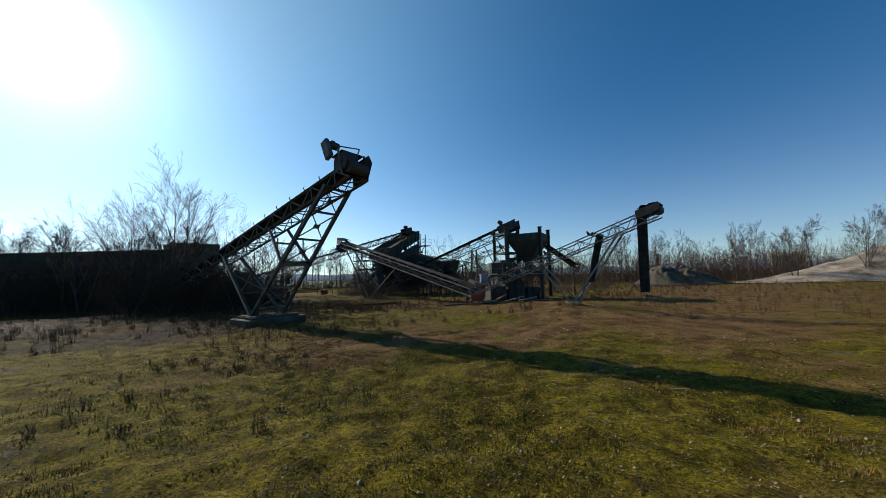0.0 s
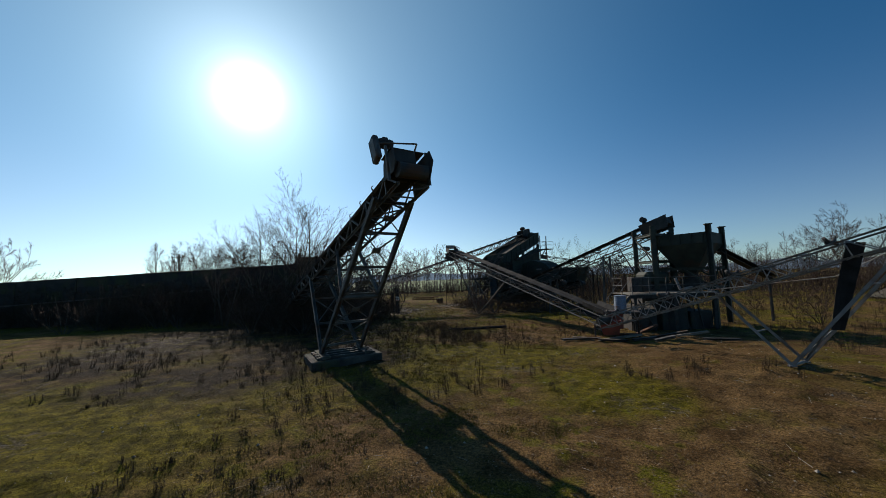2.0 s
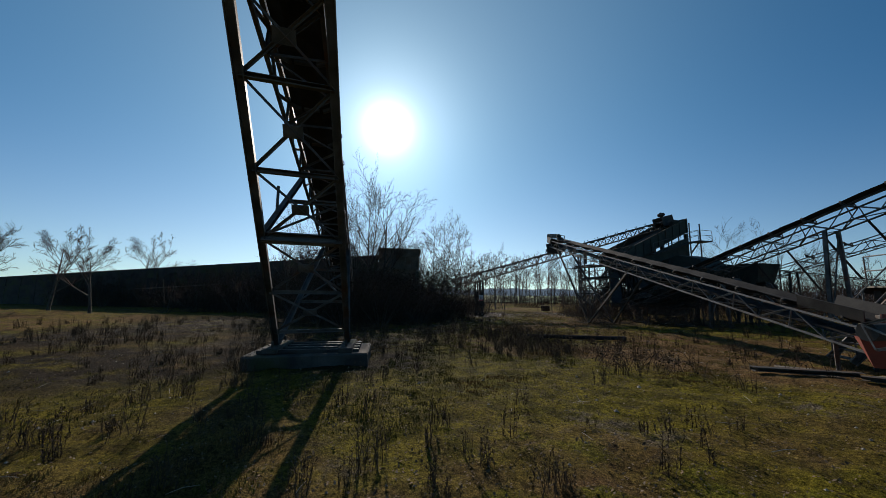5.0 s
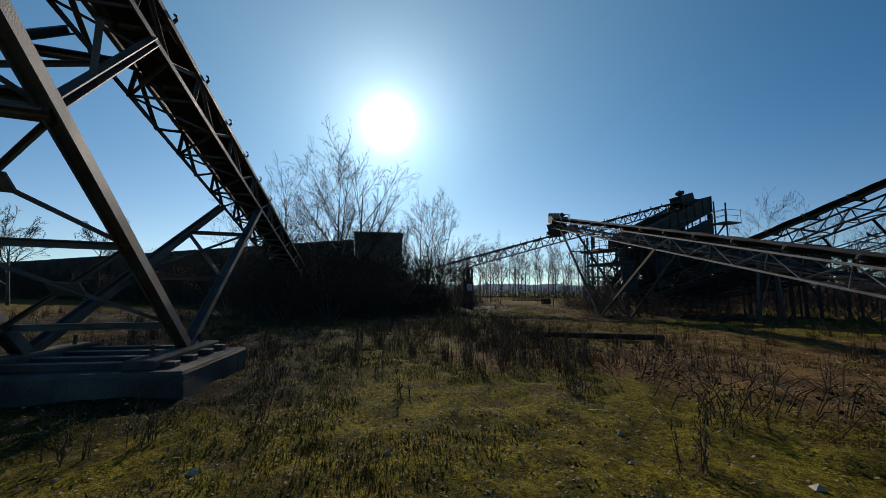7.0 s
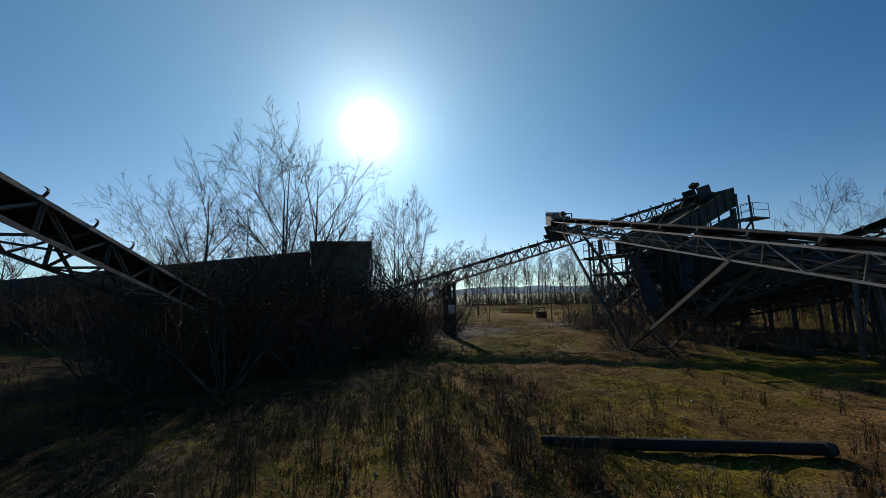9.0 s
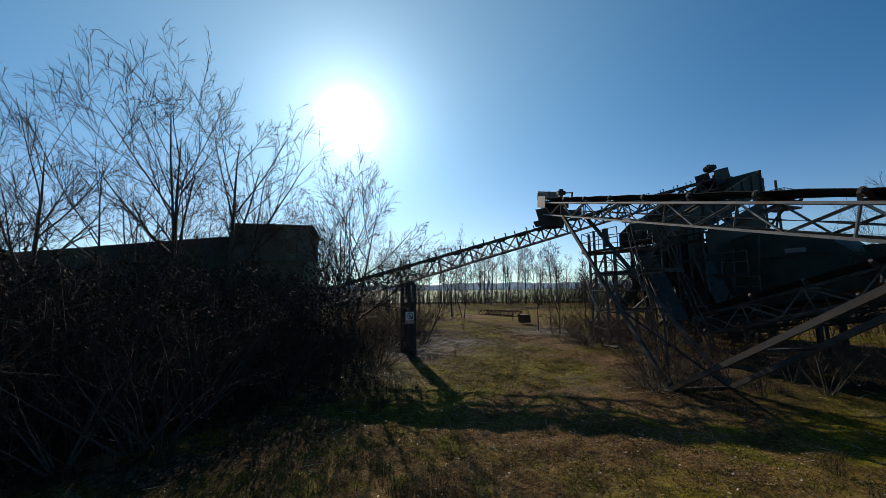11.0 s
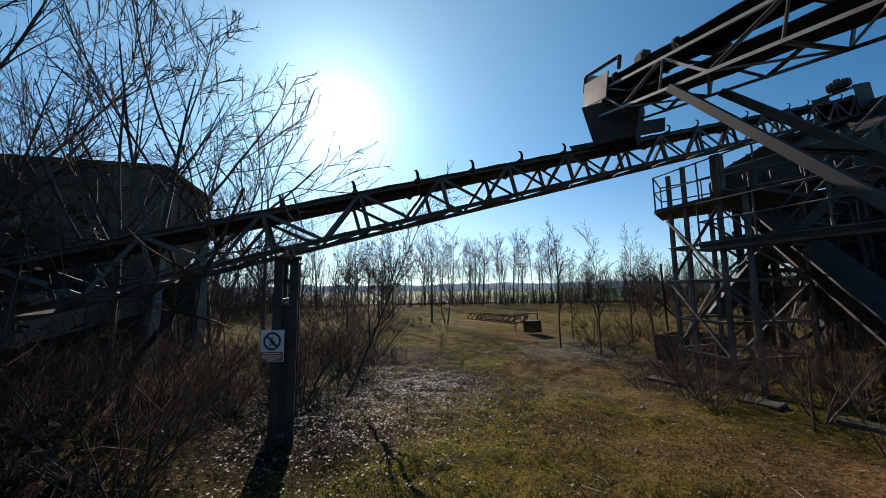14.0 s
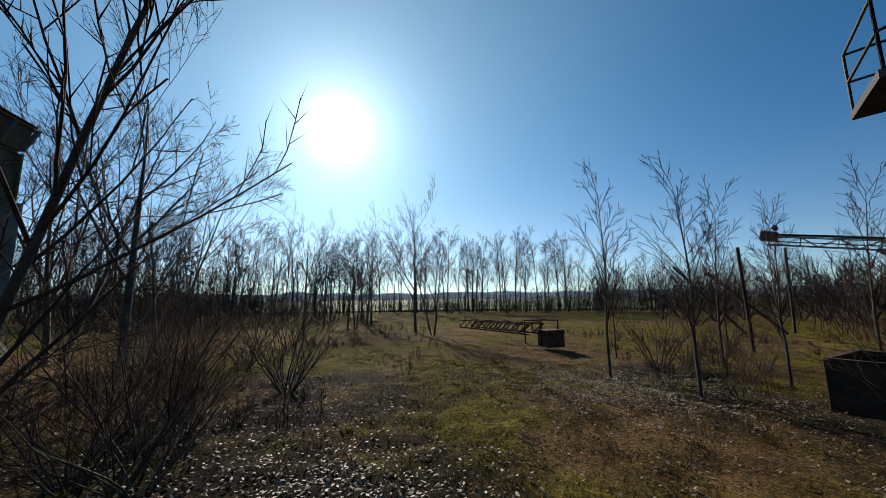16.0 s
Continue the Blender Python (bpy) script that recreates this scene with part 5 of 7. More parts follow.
        handrail("foot", [E(3.4, b - 0.3, z + 0.1), E(5.8, b - 0.6, z + 0.1)], root, STEEL)
    # head house on top and its walkway
    part("head_house", box_bm(1.5, 1.3, 1.5, 0.04), DARK, root, m=basis(E(0.7, 11.5, 9.6), DR, DE, (0, 0, 1)))
    part("roof_winch", box_bm(0.6, 0.5, 0.4, 0.05), DARK, root, m=basis(E(0.7, 11.5, 10.5), DR, DE, (0, 0, 1)))
    for a, b in ((3.3, 11.2), (3.3, 12.6)):
        bar("mast", E(a, b, 4.0), E(a, b, 9.6), 0.12, 0.12, STEEL, root, "channel")
    for b in (11.0, 12.0):
        for a in (0.05, 1.35):
            bar("house_leg", E(a, b, 5.0), E(a, b, 8.9), 0.12, 0.12, DARK, root, "channel")
    plate("side_walk", [E(3.0, 11.2, 7.6), E(4.3, 11.2, 7.6), E(4.3, 12.9, 7.6), E(3.0, 12.9, 7.6)], 0.1, STEEL, root)
    handrail("walk", [E(3.0, 11.2, 7.65), E(4.3, 11.2, 7.65), E(4.3, 12.9, 7.65)], root, PALE)
    bar("walk_bracket", E(3.3, 11.2, 6.4), E(4.3, 11.2, 7.55), 0.1, 0.1, STEEL, root)
    plate("ramp_walk", [E(3.5, 5.5, 6.0), E(4.2, 5.5, 6.0), E(4.2, 11.3, 7.6), E(3.5, 11.3, 7.6)], 0.1, DARK, root)
    handrail("ramp", [E(4.2, 5.5, 6.05), E(4.2, 11.2, 7.6)], root, STEEL)

    # washer vessel and settling box
    vessel = thing("sand_washer", E(5.0, 8.5, 0), "bulky dark green steel sand washer with an angular hood", "sand washer")
    prof = [(-2.6, 2.0), (-2.7, 4.1), (-1.5, 5.5), (0.2, 5.9), (2.2, 5.4), (3.3, 4.3), (3.0, 2.7), (1.4, 1.8), (-1.4, 1.6)]
    bm = bmesh.new()
    f0 = [bm.verts.new(E(4.9 + x, 7.2, z)) for x, z in prof]
    f1 = [bm.verts.new(E(4.9 + x, 9.8, z)) for x, z in prof]
    for i in range(len(prof)):
        j = (i + 1) % len(prof)
        bm.faces.new((f0[i], f0[j], f1[j], f1[i]))
    bm.faces.new(f0)
    bm.faces.new(f1[::-1])
    bmesh.ops.bevel(bm, geom=bm.edges[:], offset=0.06, segments=2, affect="EDGES")
    part("hood", bm, GREEN, vessel)
    bar("hood_seam", E(2.4, 7.16, 4.1), E(7.6, 7.16, 4.4), 0.06, 0.1, DARK, vessel, "angle")
    plate("hatch", [E(5.8, 7.16, 4.5), E(6.6, 7.16, 4.5), E(6.6, 7.16, 4.72), E(5.8, 7.16, 4.72)], 0.04, PALE, vessel)
    for a in (3.6, 6.6):
        for b in (7.4, 9.6):
            bar("vessel_leg", E(a, b, -0.1), E(a, b, 2.6), 0.22, 0.22, DARK, vessel, "beam")
    box = thing("settling_tank", E(9.4, 9.6, 0), "dark green steel settling tank on legs", "tank")
    frustum("tank_shell", [E(x, y, 2.4) for x, y in ((8.6, 9.0), (10.4, 9.0), (10.4, 10.6), (8.6, 10.6))], [E(x, y, 4.7) for x, y in ((8.0, 8.5), (11.0, 8.5), (11.0, 11.0), (8.0, 11.0))], 0.05, GREEN, box)
    for a in (8.7, 10.3):
        for b in (9.1, 10.5):
            bar("tank_leg", E(a, b, -0.1), E(a, b, 2.7), 0.18, 0.18, DARK, box, "beam")
    # pipes, ladders, walkways and loose struts that crowd the plant's near side
    crowd = random.Random(77)
    for i in range(26):
        a, b = crowd.uniform(-0.3, 5.6), crowd.uniform(2.2, 6.6)
        z = crowd.uniform(0.2, 3.2)
        bar("cross_strut", E(a, b, z), E(a + crowd.uniform(-1.6, 1.6), b + crowd.uniform(-0.5, 0.9), z + crowd.uniform(1.0, 2.8)), 0.08, 0.08, DARK, root, crowd.choice(("angle", "channel")))
    for a in (0.2, 1.1, 2.2, 3.1, 4.3):
        bar("stanchion", E(a, 3.3, -0.1), E(a, 3.3, 6.1), 0.16, 0.16, DARK, root, "beam", up=DR)
    for z in (2.1, 3.0, 4.2, 5.2):
        bar("stanchion_tie", E(0.0, 3.28, z), E(4.6, 3.28, z), 0.12, 0.14, DARK, root, "channel")
    for k in (0.0, 0.45):
        bar("ladder_rail", E(2.6 + k, 3.1, 0.0), E(2.6 + k, 3.3, 6.6), 0.05, 0.05, STEEL, root)
    for i in range(20):
        bar("ladder_rung", E(2.6, 3.1 + 0.01 * i, 0.3 + 0.31 * i), E(3.05, 3.1 + 0.01 * i, 0.3 + 0.31 * i), 0.025, 0.025, STEEL, root, "pipe")
    for i in range(6):
        a = 0.4 + i * 0.75
        bar("water_pipe", E(a, 3.6, 6.4 - 0.1 * i), E(a + 0.5, 3.0, 3.6 - 0.2 * i), 0.09, 0.09, DARK, root, "pipe")
    plate("cable_tray", [E(-0.2, 3.1, 5.6), E(4.8, 3.1, 5.6), E(4.8, 3.5, 5.6), E(-0.2, 3.5, 5.6)], 0.06, DARK, root)
    for i in range(9):
        bar("torn_sheet_rib", E(-0.3 + i * 0.45, 3.9, 5.2), E(-0.2 + i * 0.45, 3.0 + 0.1 * (i % 3), 5.9 + 0.12 * (i % 4)), 0.05, 0.12, GREEN, root)

    # low conveyors and scrap at the foot of the plant
    for nm, a, b in (("low_conveyor", E(3.5, 2.5, 0.5), E(14.0, 1.5, 2.6)), ("low_conveyor", E(5.0, 5.5, 0.6), E(13.0, 6.5, 2.4))):
        r, d, s, u, t0, h0 = conveyor(nm, a, b, 0.8, 0.5, 0.9, "low dark conveyor lying among scrub beside the plant", DARK, base=(a.x, a.y, 0), idler_step=2.2, group="low conveyors")
        for f in (0.3, 0.8):
            p = t0.lerp(h0, f)
            for k in (-1, 1):
                bar("leg", (p.x + s.x * k * 0.4, p.y + s.y * k * 0.4, -0.1), p + s * (0.4 * k), 0.1, 0.1, DARK, r, "channel")


screening_plant()


def kerb_blocks():
    """Concrete edging slabs in front of the plant."""
    line = [(-13.2, 49.55, -34, 0.9, 0.34), (-11.4, 48.3, -30, 0.8, 0.34), (-9.9, 47.4, -36, 1.2, 0.34), (-6.4, 45.4, -33, 1.2, 0.4), (-3.2, 44.0, -30, 1.4, 0.4)]
    for x, y, a, l, w in line:
        bm = box_bm(l, w, 0.22, 0.03)
        for v in bm.verts:
            v.co += Vector((rng.uniform(-1, 1), rng.uniform(-1, 1), rng.uniform(-1, 1))) * 0.03
        ob = new("concrete_slab", mesh_of(bm, DARKCON, "slab"))
        ob.matrix_basis = pose(x, y, bumpiness(x, y) - 0.02, rng.uniform(-3, 3), rng.uniform(-3, 3), a)
        tagged(ob, "mossy broken concrete edging slab half sunk in grass", "concrete slab", "edging slabs")


kerb_blocks()


def ground_pipe():
    root = thing("steel_pipe", (-5.6, 30.4, 0), "long black steel pipe lying on the grass", "pipe")
    a, b = Vector((-8.05, 30.15, 0.09)), Vector((-4.25, 32.4, 0.1))
    d = (b - a).normalized()
    m = basis((a + b) / 2, d.cross(Vector((0, 0, 1))).normalized(), Vector((0, 0, 1)), d * 1)
    bm = bmesh.new()
    n, rings = 16, [(-2.2, 0.095), (2.2, 0.095), (2.2, 0.082), (-2.2, 0.082)]
    vs = [[bm.verts.new((math.cos(2 * math.pi * i / n) * r, math.sin(2 * math.pi * i / n) * r, z)) for i in range(n)] for z, r in rings]
    for p, q in zip(vs, vs[1:] + vs[:1]):
        for i in range(n):
            bm.faces.new((p[i], p[(i + 1) % n], q[(i + 1) % n], q[i]))
    part("pipe_barrel", bm, RUBBER, root, m=m)
    bm = tube_bm(0.11, 0.1, 16)
    part("pipe_collar", bm, DARK, root, m=m @ pose(0, 0, 2.1))


ground_pipe()


def field_truss():
    """A lattice jib lying in the field with a rusty box at its end."""
    root = thing("collapsed_jib", (-21.5, 60.0, 0), "rusty lattice jib lying in the field with a steel box", "machine part")
    a, b = Vector((-27.3, 64.6, 0.1)), Vector((-20.9, 59.6, 0.35))
    d = (b - a).normalized()
    s = d.cross(Vector((0, 0, 1))).normalized()
    for k in (-0.4, 0.4):
        for z in (0, 0.45):
            bar("chord", a + s * k + Vector((0, 0, z)), b + s * k + Vector((0, 0, z)), 0.08, 0.08, RUST, root)
        for i in range(9):
            p, q = a.lerp(b, i / 9) + s * k, a.lerp(b, (i + 1) / 9) + s * k
            bar("diagonal", p, q + Vector((0, 0, 0.45)), 0.05, 0.05, RUST, root)
            bar("upright", p, p + Vector((0, 0, 0.6 if i % 2 else 0.45)), 0.05, 0.05, RUST, root)
    m = basis((-20.2, 59.35, 0.25), d, s, (0, 0, 1))
    part("box_body", box_bm(0.8, 0.8, 0.7, 0.02), BOXBROWN, root, m=m)
    for x in (-1.3, -0.1):
        for y in (-0.45, 0.45):
            bar("frame_post", m @ Vector((x, y, -0.3)), m @ Vector((x, y, 0.72)), 0.07, 0.07, RUST, root)
    for y in (-0.45, 0.45):
        bar("frame_rail", m @ Vector((-1.3, y, 0.72)), m @ Vector((-0.1, y, 0.72)), 0.07, 0.07, RUST, root)
    bar("frame_rail", m @ Vector((-1.3, -0.45, 0.72)), m @ Vector((-1.3, 0.45, 0.72)), 0.07, 0.07, RUST, root)


field_truss()


def scrap_heap():
    """Loose scrap round the conveyor tails."""
    spots = [(2.6, 26.9, 0.6), (4.2, 27.4, 0.5), (5.6, 28.2, 0.5), (3.6, 28.6, 0.6), (6.8, 29.0, 0.4), (1.0, 27.3, 0.4), (5.0, 26.6, 0.35), (7.8, 27.9, 0.4), (4.6, 29.6, 0.8), (3.2, 27.9, 0.8)]
    for i, (x, y, z) in enumerate(spots):
        l = rng.uniform(0.9, 2.4)
        mat = (DARK, STEEL, DARK, RUST, WOOD)[i % 5]
        a = rng.uniform(-0.5, 0.5)
        g = bumpiness(x, y)
        root = thing("scrap_beam", (x, y, g), "loose " + ("grey plank" if mat is WOOD else "steel beam") + " lying in the scrap heap", "scrap", "scrap beams")
        dx, dy = math.cos(a) * l / 2, math.sin(a) * l / 2
        bar("web", (x - dx, y - dy, g + 0.12), (x + dx, y + dy, g + rng.uniform(0.12, z)), 0.24, 0.1, mat, root, "box" if mat is WOOD else "channel")
    drum = thing("steel_drum", (3.3, 28.9, 1.6), "pale blue dented steel drum on the scrap heap", "drum")
    bm = tube_bm(0.32, 0.95, 20)
    part("barrel", bm, BLUEP, drum, m=pose(3.3, 29.0, 2.05))
    for z in (1.62, 1.95, 2.25, 2.5):
        part("hoop", tube_bm(0.335, 0.035, 20), BLUEP, drum, m=pose(3.3, 29.0, z))
    tub = thing("rusty_hopper", (2.4, 28.0, 0.3), "rust-red tipped feed hopper at the conveyor tail", "hopper")
    frustum("shell", [(2.2, 27.7, 0.4), (3.0, 27.6, 0.4), (3.1, 28.4, 0.4), (2.3, 28.5, 0.4)], [(2.0, 27.5, 1.1), (3.1, 27.3, 1.25), (3.2, 28.6, 1.2), (2.1, 28.7, 1.05)], 0.03, REDP, tub)
    skid = thing("drum_stand", (3.5, 29.2, 0), "dark welded steel stand in the scrap heap", "stand")
    part("stand_top", box_bm(1.6, 1.2, 0.1, 0.01), DARK, skid, m=pose(3.5, 29.2, 1.53))
    for x in (2.85, 4.15):
        for y in (28.75, 29.65):
            bar("stand_leg", (x, y, 0), (x, y, 1.5), 0.1, 0.1, DARK, skid)
    for x, y, a in ((0.9, 28.6, 15), (1.3, 27.6, -8)):
        ob = new("flat_board", mesh_of(box_bm(0.8, 0.2, 0.04, 0.005), WOOD, "board"))
        ob.matrix_basis = pose(x, y, bumpiness(x, y) + 0.04, 2, 1, a)
        tagged(ob, "weathered board lying flat on the ground", "board", "loose boards")


scrap_heap()


def leaning_poles():
    """Old frame posts standing in the scrub behind the tower."""
    for a, b in (((-12.4, 70.0, -0.2), (-15.5, 68.0, 3.6)), ((-10.5, 71.0, -0.2), (-14.0, 69.0, 3.3)), ((-13.2, 62.5, -0.4), (-13.3, 62.5, 3.9)), ((-10.0, 72.0, -0.4), (-9.9, 72.0, 4.7))):
        root = thing("leaning_pole", a, "dark old steel pole leaning in the scrub", "pole", "leaning poles")
        bar("shaft", a, b, 0.11, 0.11, DARK, root, "beam")
    root = thing("steel_box", (-12.1, 53.4, 0), "dark rusty open steel box among the scrub", "box")
    c = [Vector(p) for p in ((-13.45, 53.4, 0), (-12.05, 52.75, 0), (-11.2, 54.3, 0), (-12.6, 54.95, 0))]
    lo, hi = Vector((0, 0, -0.35)), Vector((0, 0, 0.78))
    for p, q in zip(c, c[1:] + c[:1]):
        plate("side_panel", [p + lo, q + lo, q + hi, p + hi], 0.04, BOXBROWN, root)
        bar("rim", p + hi, q + hi, 0.09, 0.07, BOXBROWN, root, "angle")
        bar("corner_post", p + lo, p + hi, 0.08, 0.08, DARK, root)
        bar("stiffener", p.lerp(q, 0.5) + lo, p.lerp(q, 0.5) + hi, 0.06, 0.08, DARK, root, "angle")


leaning_poles()


def distance():
    """Sand heaps, a shed and far woods."""
    def heap(name, cx, cy, rx, ry, h, mat, label, seed):
        verts, faces, n, m = [], [], 72, 24
        for j in range(m + 1):
            f = j / m
            for i in range(n):
                a = 2 * math.pi * i / n
                r = f * (1 + 0.18 * noise.noise(Vector((math.cos(a) * 1.4, math.sin(a) * 1.4, seed))))
                z = h * (0.5 + 0.5 * math.cos(math.pi * f)) * (1 + 0.25 * noise.noise(Vector((math.cos(a) * f * 3, math.sin(a) * f * 3, seed + 5))) + 0.2 * noise.noise(Vector((math.cos(a) * f * 9, math.sin(a) * f * 9, seed)))) - 0.1
                verts.append((cx + math.cos(a) * r * rx, cy + math.sin(a) * r * ry, z))
        for j in range(m):
            for i in range(n):
                faces.append((j * n + i, j * n + (i + 1) % n, (j + 1) * n + (i + 1) % n, (j + 1) * n + i))
        tagged(new(name, raw_mesh(name, verts, faces, mat, True)), label, "heap")

    heap("sand_heap", 98, 64, 46, 13, 7.8, SAND, "long pale heap of sand with scattered scrub", 1.0)
    heap("earth_heap", 46, 66, 7, 6, 2.6, EARTH, "small heap of earth at the edge of the field", 4.0)
    heap("earth_heap", 40, 64, 6, 6, 3.3, EARTH, "low grassy heap of earth", 9.0)
    shed = thing("field_shed", (143, 146, 0), "pale green metal farm shed beyond the sand heap", "shed")
    part("wall", box_bm(10, 14, 7, 0.05), ROOFING, shed, m=pose(143, 146, 3.5, 0, 0, -40))
    bm = bmesh.new()
    c = [bm.verts.new(p) for p in ((-5.4, -7.4, 7), (5.4, -7.4, 7), (5.4, 0, 8.8), (-5.4, 0, 8.8), (-5.4, 7.4, 7), (5.4, 7.4, 7))]
    for q in ((0, 1, 2, 3), (3, 2, 5, 4), (0, 3, 4), (1, 5, 2), (0, 4, 5, 1)):
        bm.faces.new([c[i] for i in q])
    part("roof", bm, ROOFING, shed, m=pose(143, 146, 0, 0, 0, -40))
    # a green meadow beyond the trees
    row = ((-330, 20), (-130, 42), (-88, 58), (-70, 74), (-58, 90), (-44, 100), (-26, 108), (-10, 130), (60, 400), (-200, 600), (-500, 500), (-700, 100))
    verts = [(x, y, 0.03) for x, y in row]
    tagged(new("meadow", raw_mesh("meadow", verts, [tuple(range(len(row)))], MEADOW)), "bright green meadow beyond the row of poplars", "meadow", kind="structure")
    # a soft far skyline of woods, its haze painted on as a pale blue glow
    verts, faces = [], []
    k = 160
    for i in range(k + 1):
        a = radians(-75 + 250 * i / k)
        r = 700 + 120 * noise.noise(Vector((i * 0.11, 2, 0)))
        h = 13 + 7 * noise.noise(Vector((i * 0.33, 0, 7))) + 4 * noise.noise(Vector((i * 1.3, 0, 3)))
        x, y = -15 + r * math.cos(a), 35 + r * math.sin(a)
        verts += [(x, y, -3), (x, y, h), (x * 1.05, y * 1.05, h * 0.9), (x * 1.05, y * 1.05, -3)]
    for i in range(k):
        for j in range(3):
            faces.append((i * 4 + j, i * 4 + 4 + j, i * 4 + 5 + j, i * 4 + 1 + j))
    tagged(new("backdrop_woods", raw_mesh("backdrop_woods", verts, faces, HAZE)), "belt of woodland on the horizon with painted haze and a faint glow", "woodland", kind="structure")
    for x, y in ((-74.6, 53.1), (-128, 84)):
        pole = thing("utility_pole", (x, y, 0), "old wooden utility pole with two cross-arms", "utility pole", "utility poles")
        bar("mast", (x, y, -0.2), (x, y, 10.5), 0.3, 0.3, WOOD, pole, "pipe")
        for z in (9.9, 8.9):
            bar("cross_arm", (x - 1.3, y - 0.4, z), (x + 1.3, y + 0.4, z), 0.16, 0.16, WOOD, pole, "box")


distance()


# ---- trees and scrub ----
def tube_into(V, F, pts, radii, n):
    base = len(V)
    for i, p in enumerate(pts):
        t = (pts[min(i + 1, len(pts) - 1)] - pts[max(i - 1, 0)]).normalized()
        x = t.cross(Vector((0.31, 0.17, 0.93)))
        if x.length < 1e-3:
            x = Vector((1, 0, 0))
        x.normalize()
        y = t.cross(x)
        for k in range(n):
            a = 2 * math.pi * k / n
            V.append(p + (x * math.cos(a) + y * math.sin(a)) * radii[i])
    for i in range(len(pts) - 1):
        for k in range(n):
            F.append((base + i * n + k, base + i * n + (k + 1) % n, base + (i + 1) * n + (k + 1) % n, base + (i + 1) * n + k))


def grow(rnd, wood, twigs, p, d, length, r, level, spec):
    seg = spec["seg"][level]
    pts, dirs = [p], [d]
    for i in range(seg):
        d = (d + Vector((rnd.gauss(0, 1), rnd.gauss(0, 1), rnd.gauss(0, 1))) * spec["wobble"][level] + Vector((0, 0, spec["lift"][level]))).normalized()
        p = p + d * (length / seg)
        pts.append(p)
        dirs.append(d)
    end = 0.1 if level == 0 else 0.3
    radii = [max(r * (1 - (1 - end) * i / seg), spec["least"]) for i in range(seg + 1)]
    V, F = wood if level < spec["wood"] else twigs
    if level + 1 >= spec["levels"]:
        # the last twigs taper to a point
        a = d.cross(Vector((0.31, 0.17, 0.93))).normalized() * min(r, spec["twig"])
        b, k = d.cross(a), len(V)
        V.extend([pts[0] + a, pts[0] - a * 0.5 + b * 0.87, pts[0] - a * 0.5 - b * 0.87, pts[-1]])
        F.extend([(k, k + 1, k + 3), (k + 1, k + 2, k + 3), (k + 2, k, k + 3)])
        return
    tube_into(V, F, pts, radii, spec.get("sides", (6, 5, 3, 3, 3))[level])
    for c in range(spec["kids"][level]):
        f = spec["from"][level] + (1 - spec["from"][level]) * (c + rnd.random()) / spec["kids"][level]
        i = min(int(f * seg), seg - 1)
        q = pts[i].lerp(pts[i + 1], f * seg - i)
        a = rnd.uniform(0, 2 * math.pi)
        side = dirs[i].cross(Vector((math.cos(a), math.sin(a), 0.3))).normalized()
        sp = radians(rnd.uniform(*spec["spread"][level]))
        nd = (dirs[i] * math.cos(sp) + side * math.sin(sp)).normalized()
        ln = length * spec["ratio"][level] * (1.15 - 0.75 * f * spec["taper"]) * rnd.uniform(0.7, 1.2)
        grow(rnd, wood, twigs, q, nd, ln, max(radii[i] * spec.get("stout", 0.62) * (1 - 0.3 * f), spec["least"]), level + 1, spec)


POPLAR = dict(levels=4, seg=(9, 5, 3, 2), wobble=(0.025, 0.05, 0.06, 0.05), lift=(0.02, 0.08, 0.05, 0.03), kids=(18, 6, 4, 0), spread=((26, 50), (22, 45), (25, 50), (0, 0)), ratio=(0.30, 0.5, 0.7, 0), taper=0.8, wood=2, least=0.018, twig=0.014)
POPLAR["from"] = (0.28, 0.2, 0.2, 0)
POPLAR["sides"] = (6, 3, 3, 3)
ASH = dict(levels=5, seg=(10, 8, 5, 3, 1), wobble=(0.03, 0.045, 0.055, 0.06, 0.05), lift=(0.03, 0.045, 0.04, 0.03, 0.01), kids=(8, 6, 5, 4, 0), spread=((20, 50), (22, 48), (22, 50), (20, 50), (0, 0)), ratio=(0.62, 0.50, 0.50, 0.62, 0), taper=0.62, wood=2, least=0.0072, twig=0.0066, stout=0.72)
ASH["from"] = (0.26, 0.24, 0.2, 0.15, 0)
FARASH = dict(ASH, kids=(9, 6, 5, 3, 0), least=0.02, twig=0.018)
SAPLING = dict(levels=4, seg=(10, 5, 3, 2), wobble=(0.03, 0.05, 0.07, 0.06), lift=(0.0, 0.06, 0.04, 0.02), kids=(24, 6, 5, 0), spread=((22, 46), (22, 50), (25, 55), (0, 0)), ratio=(0.30, 0.45, 0.45, 0), taper=0.75, wood=1, least=0.0045, twig=0.004, stout=0.55)
SAPLING["from"] = (0.25, 0.2, 0.2, 0)
SHRUB = dict(levels=3, seg=(5, 4, 3), wobble=(0.08, 0.12, 0.1), lift=(0.0, 0.05, 0.03), kids=(6, 5, 0), spread=((20, 55), (25, 60), (0, 0)), ratio=(0.5, 0.5, 0), taper=0.6, wood=1, least=0.0035, twig=0.0045)
SHRUB["from"] = (0.2, 0.2, 0)
SHRUB["sides"] = (4, 3, 3)
FARSHRUB = dict(SHRUB, seg=(3, 2, 1), kids=(5, 3, 0), least=0.009, twig=0.012, sides=(3, 3, 3))


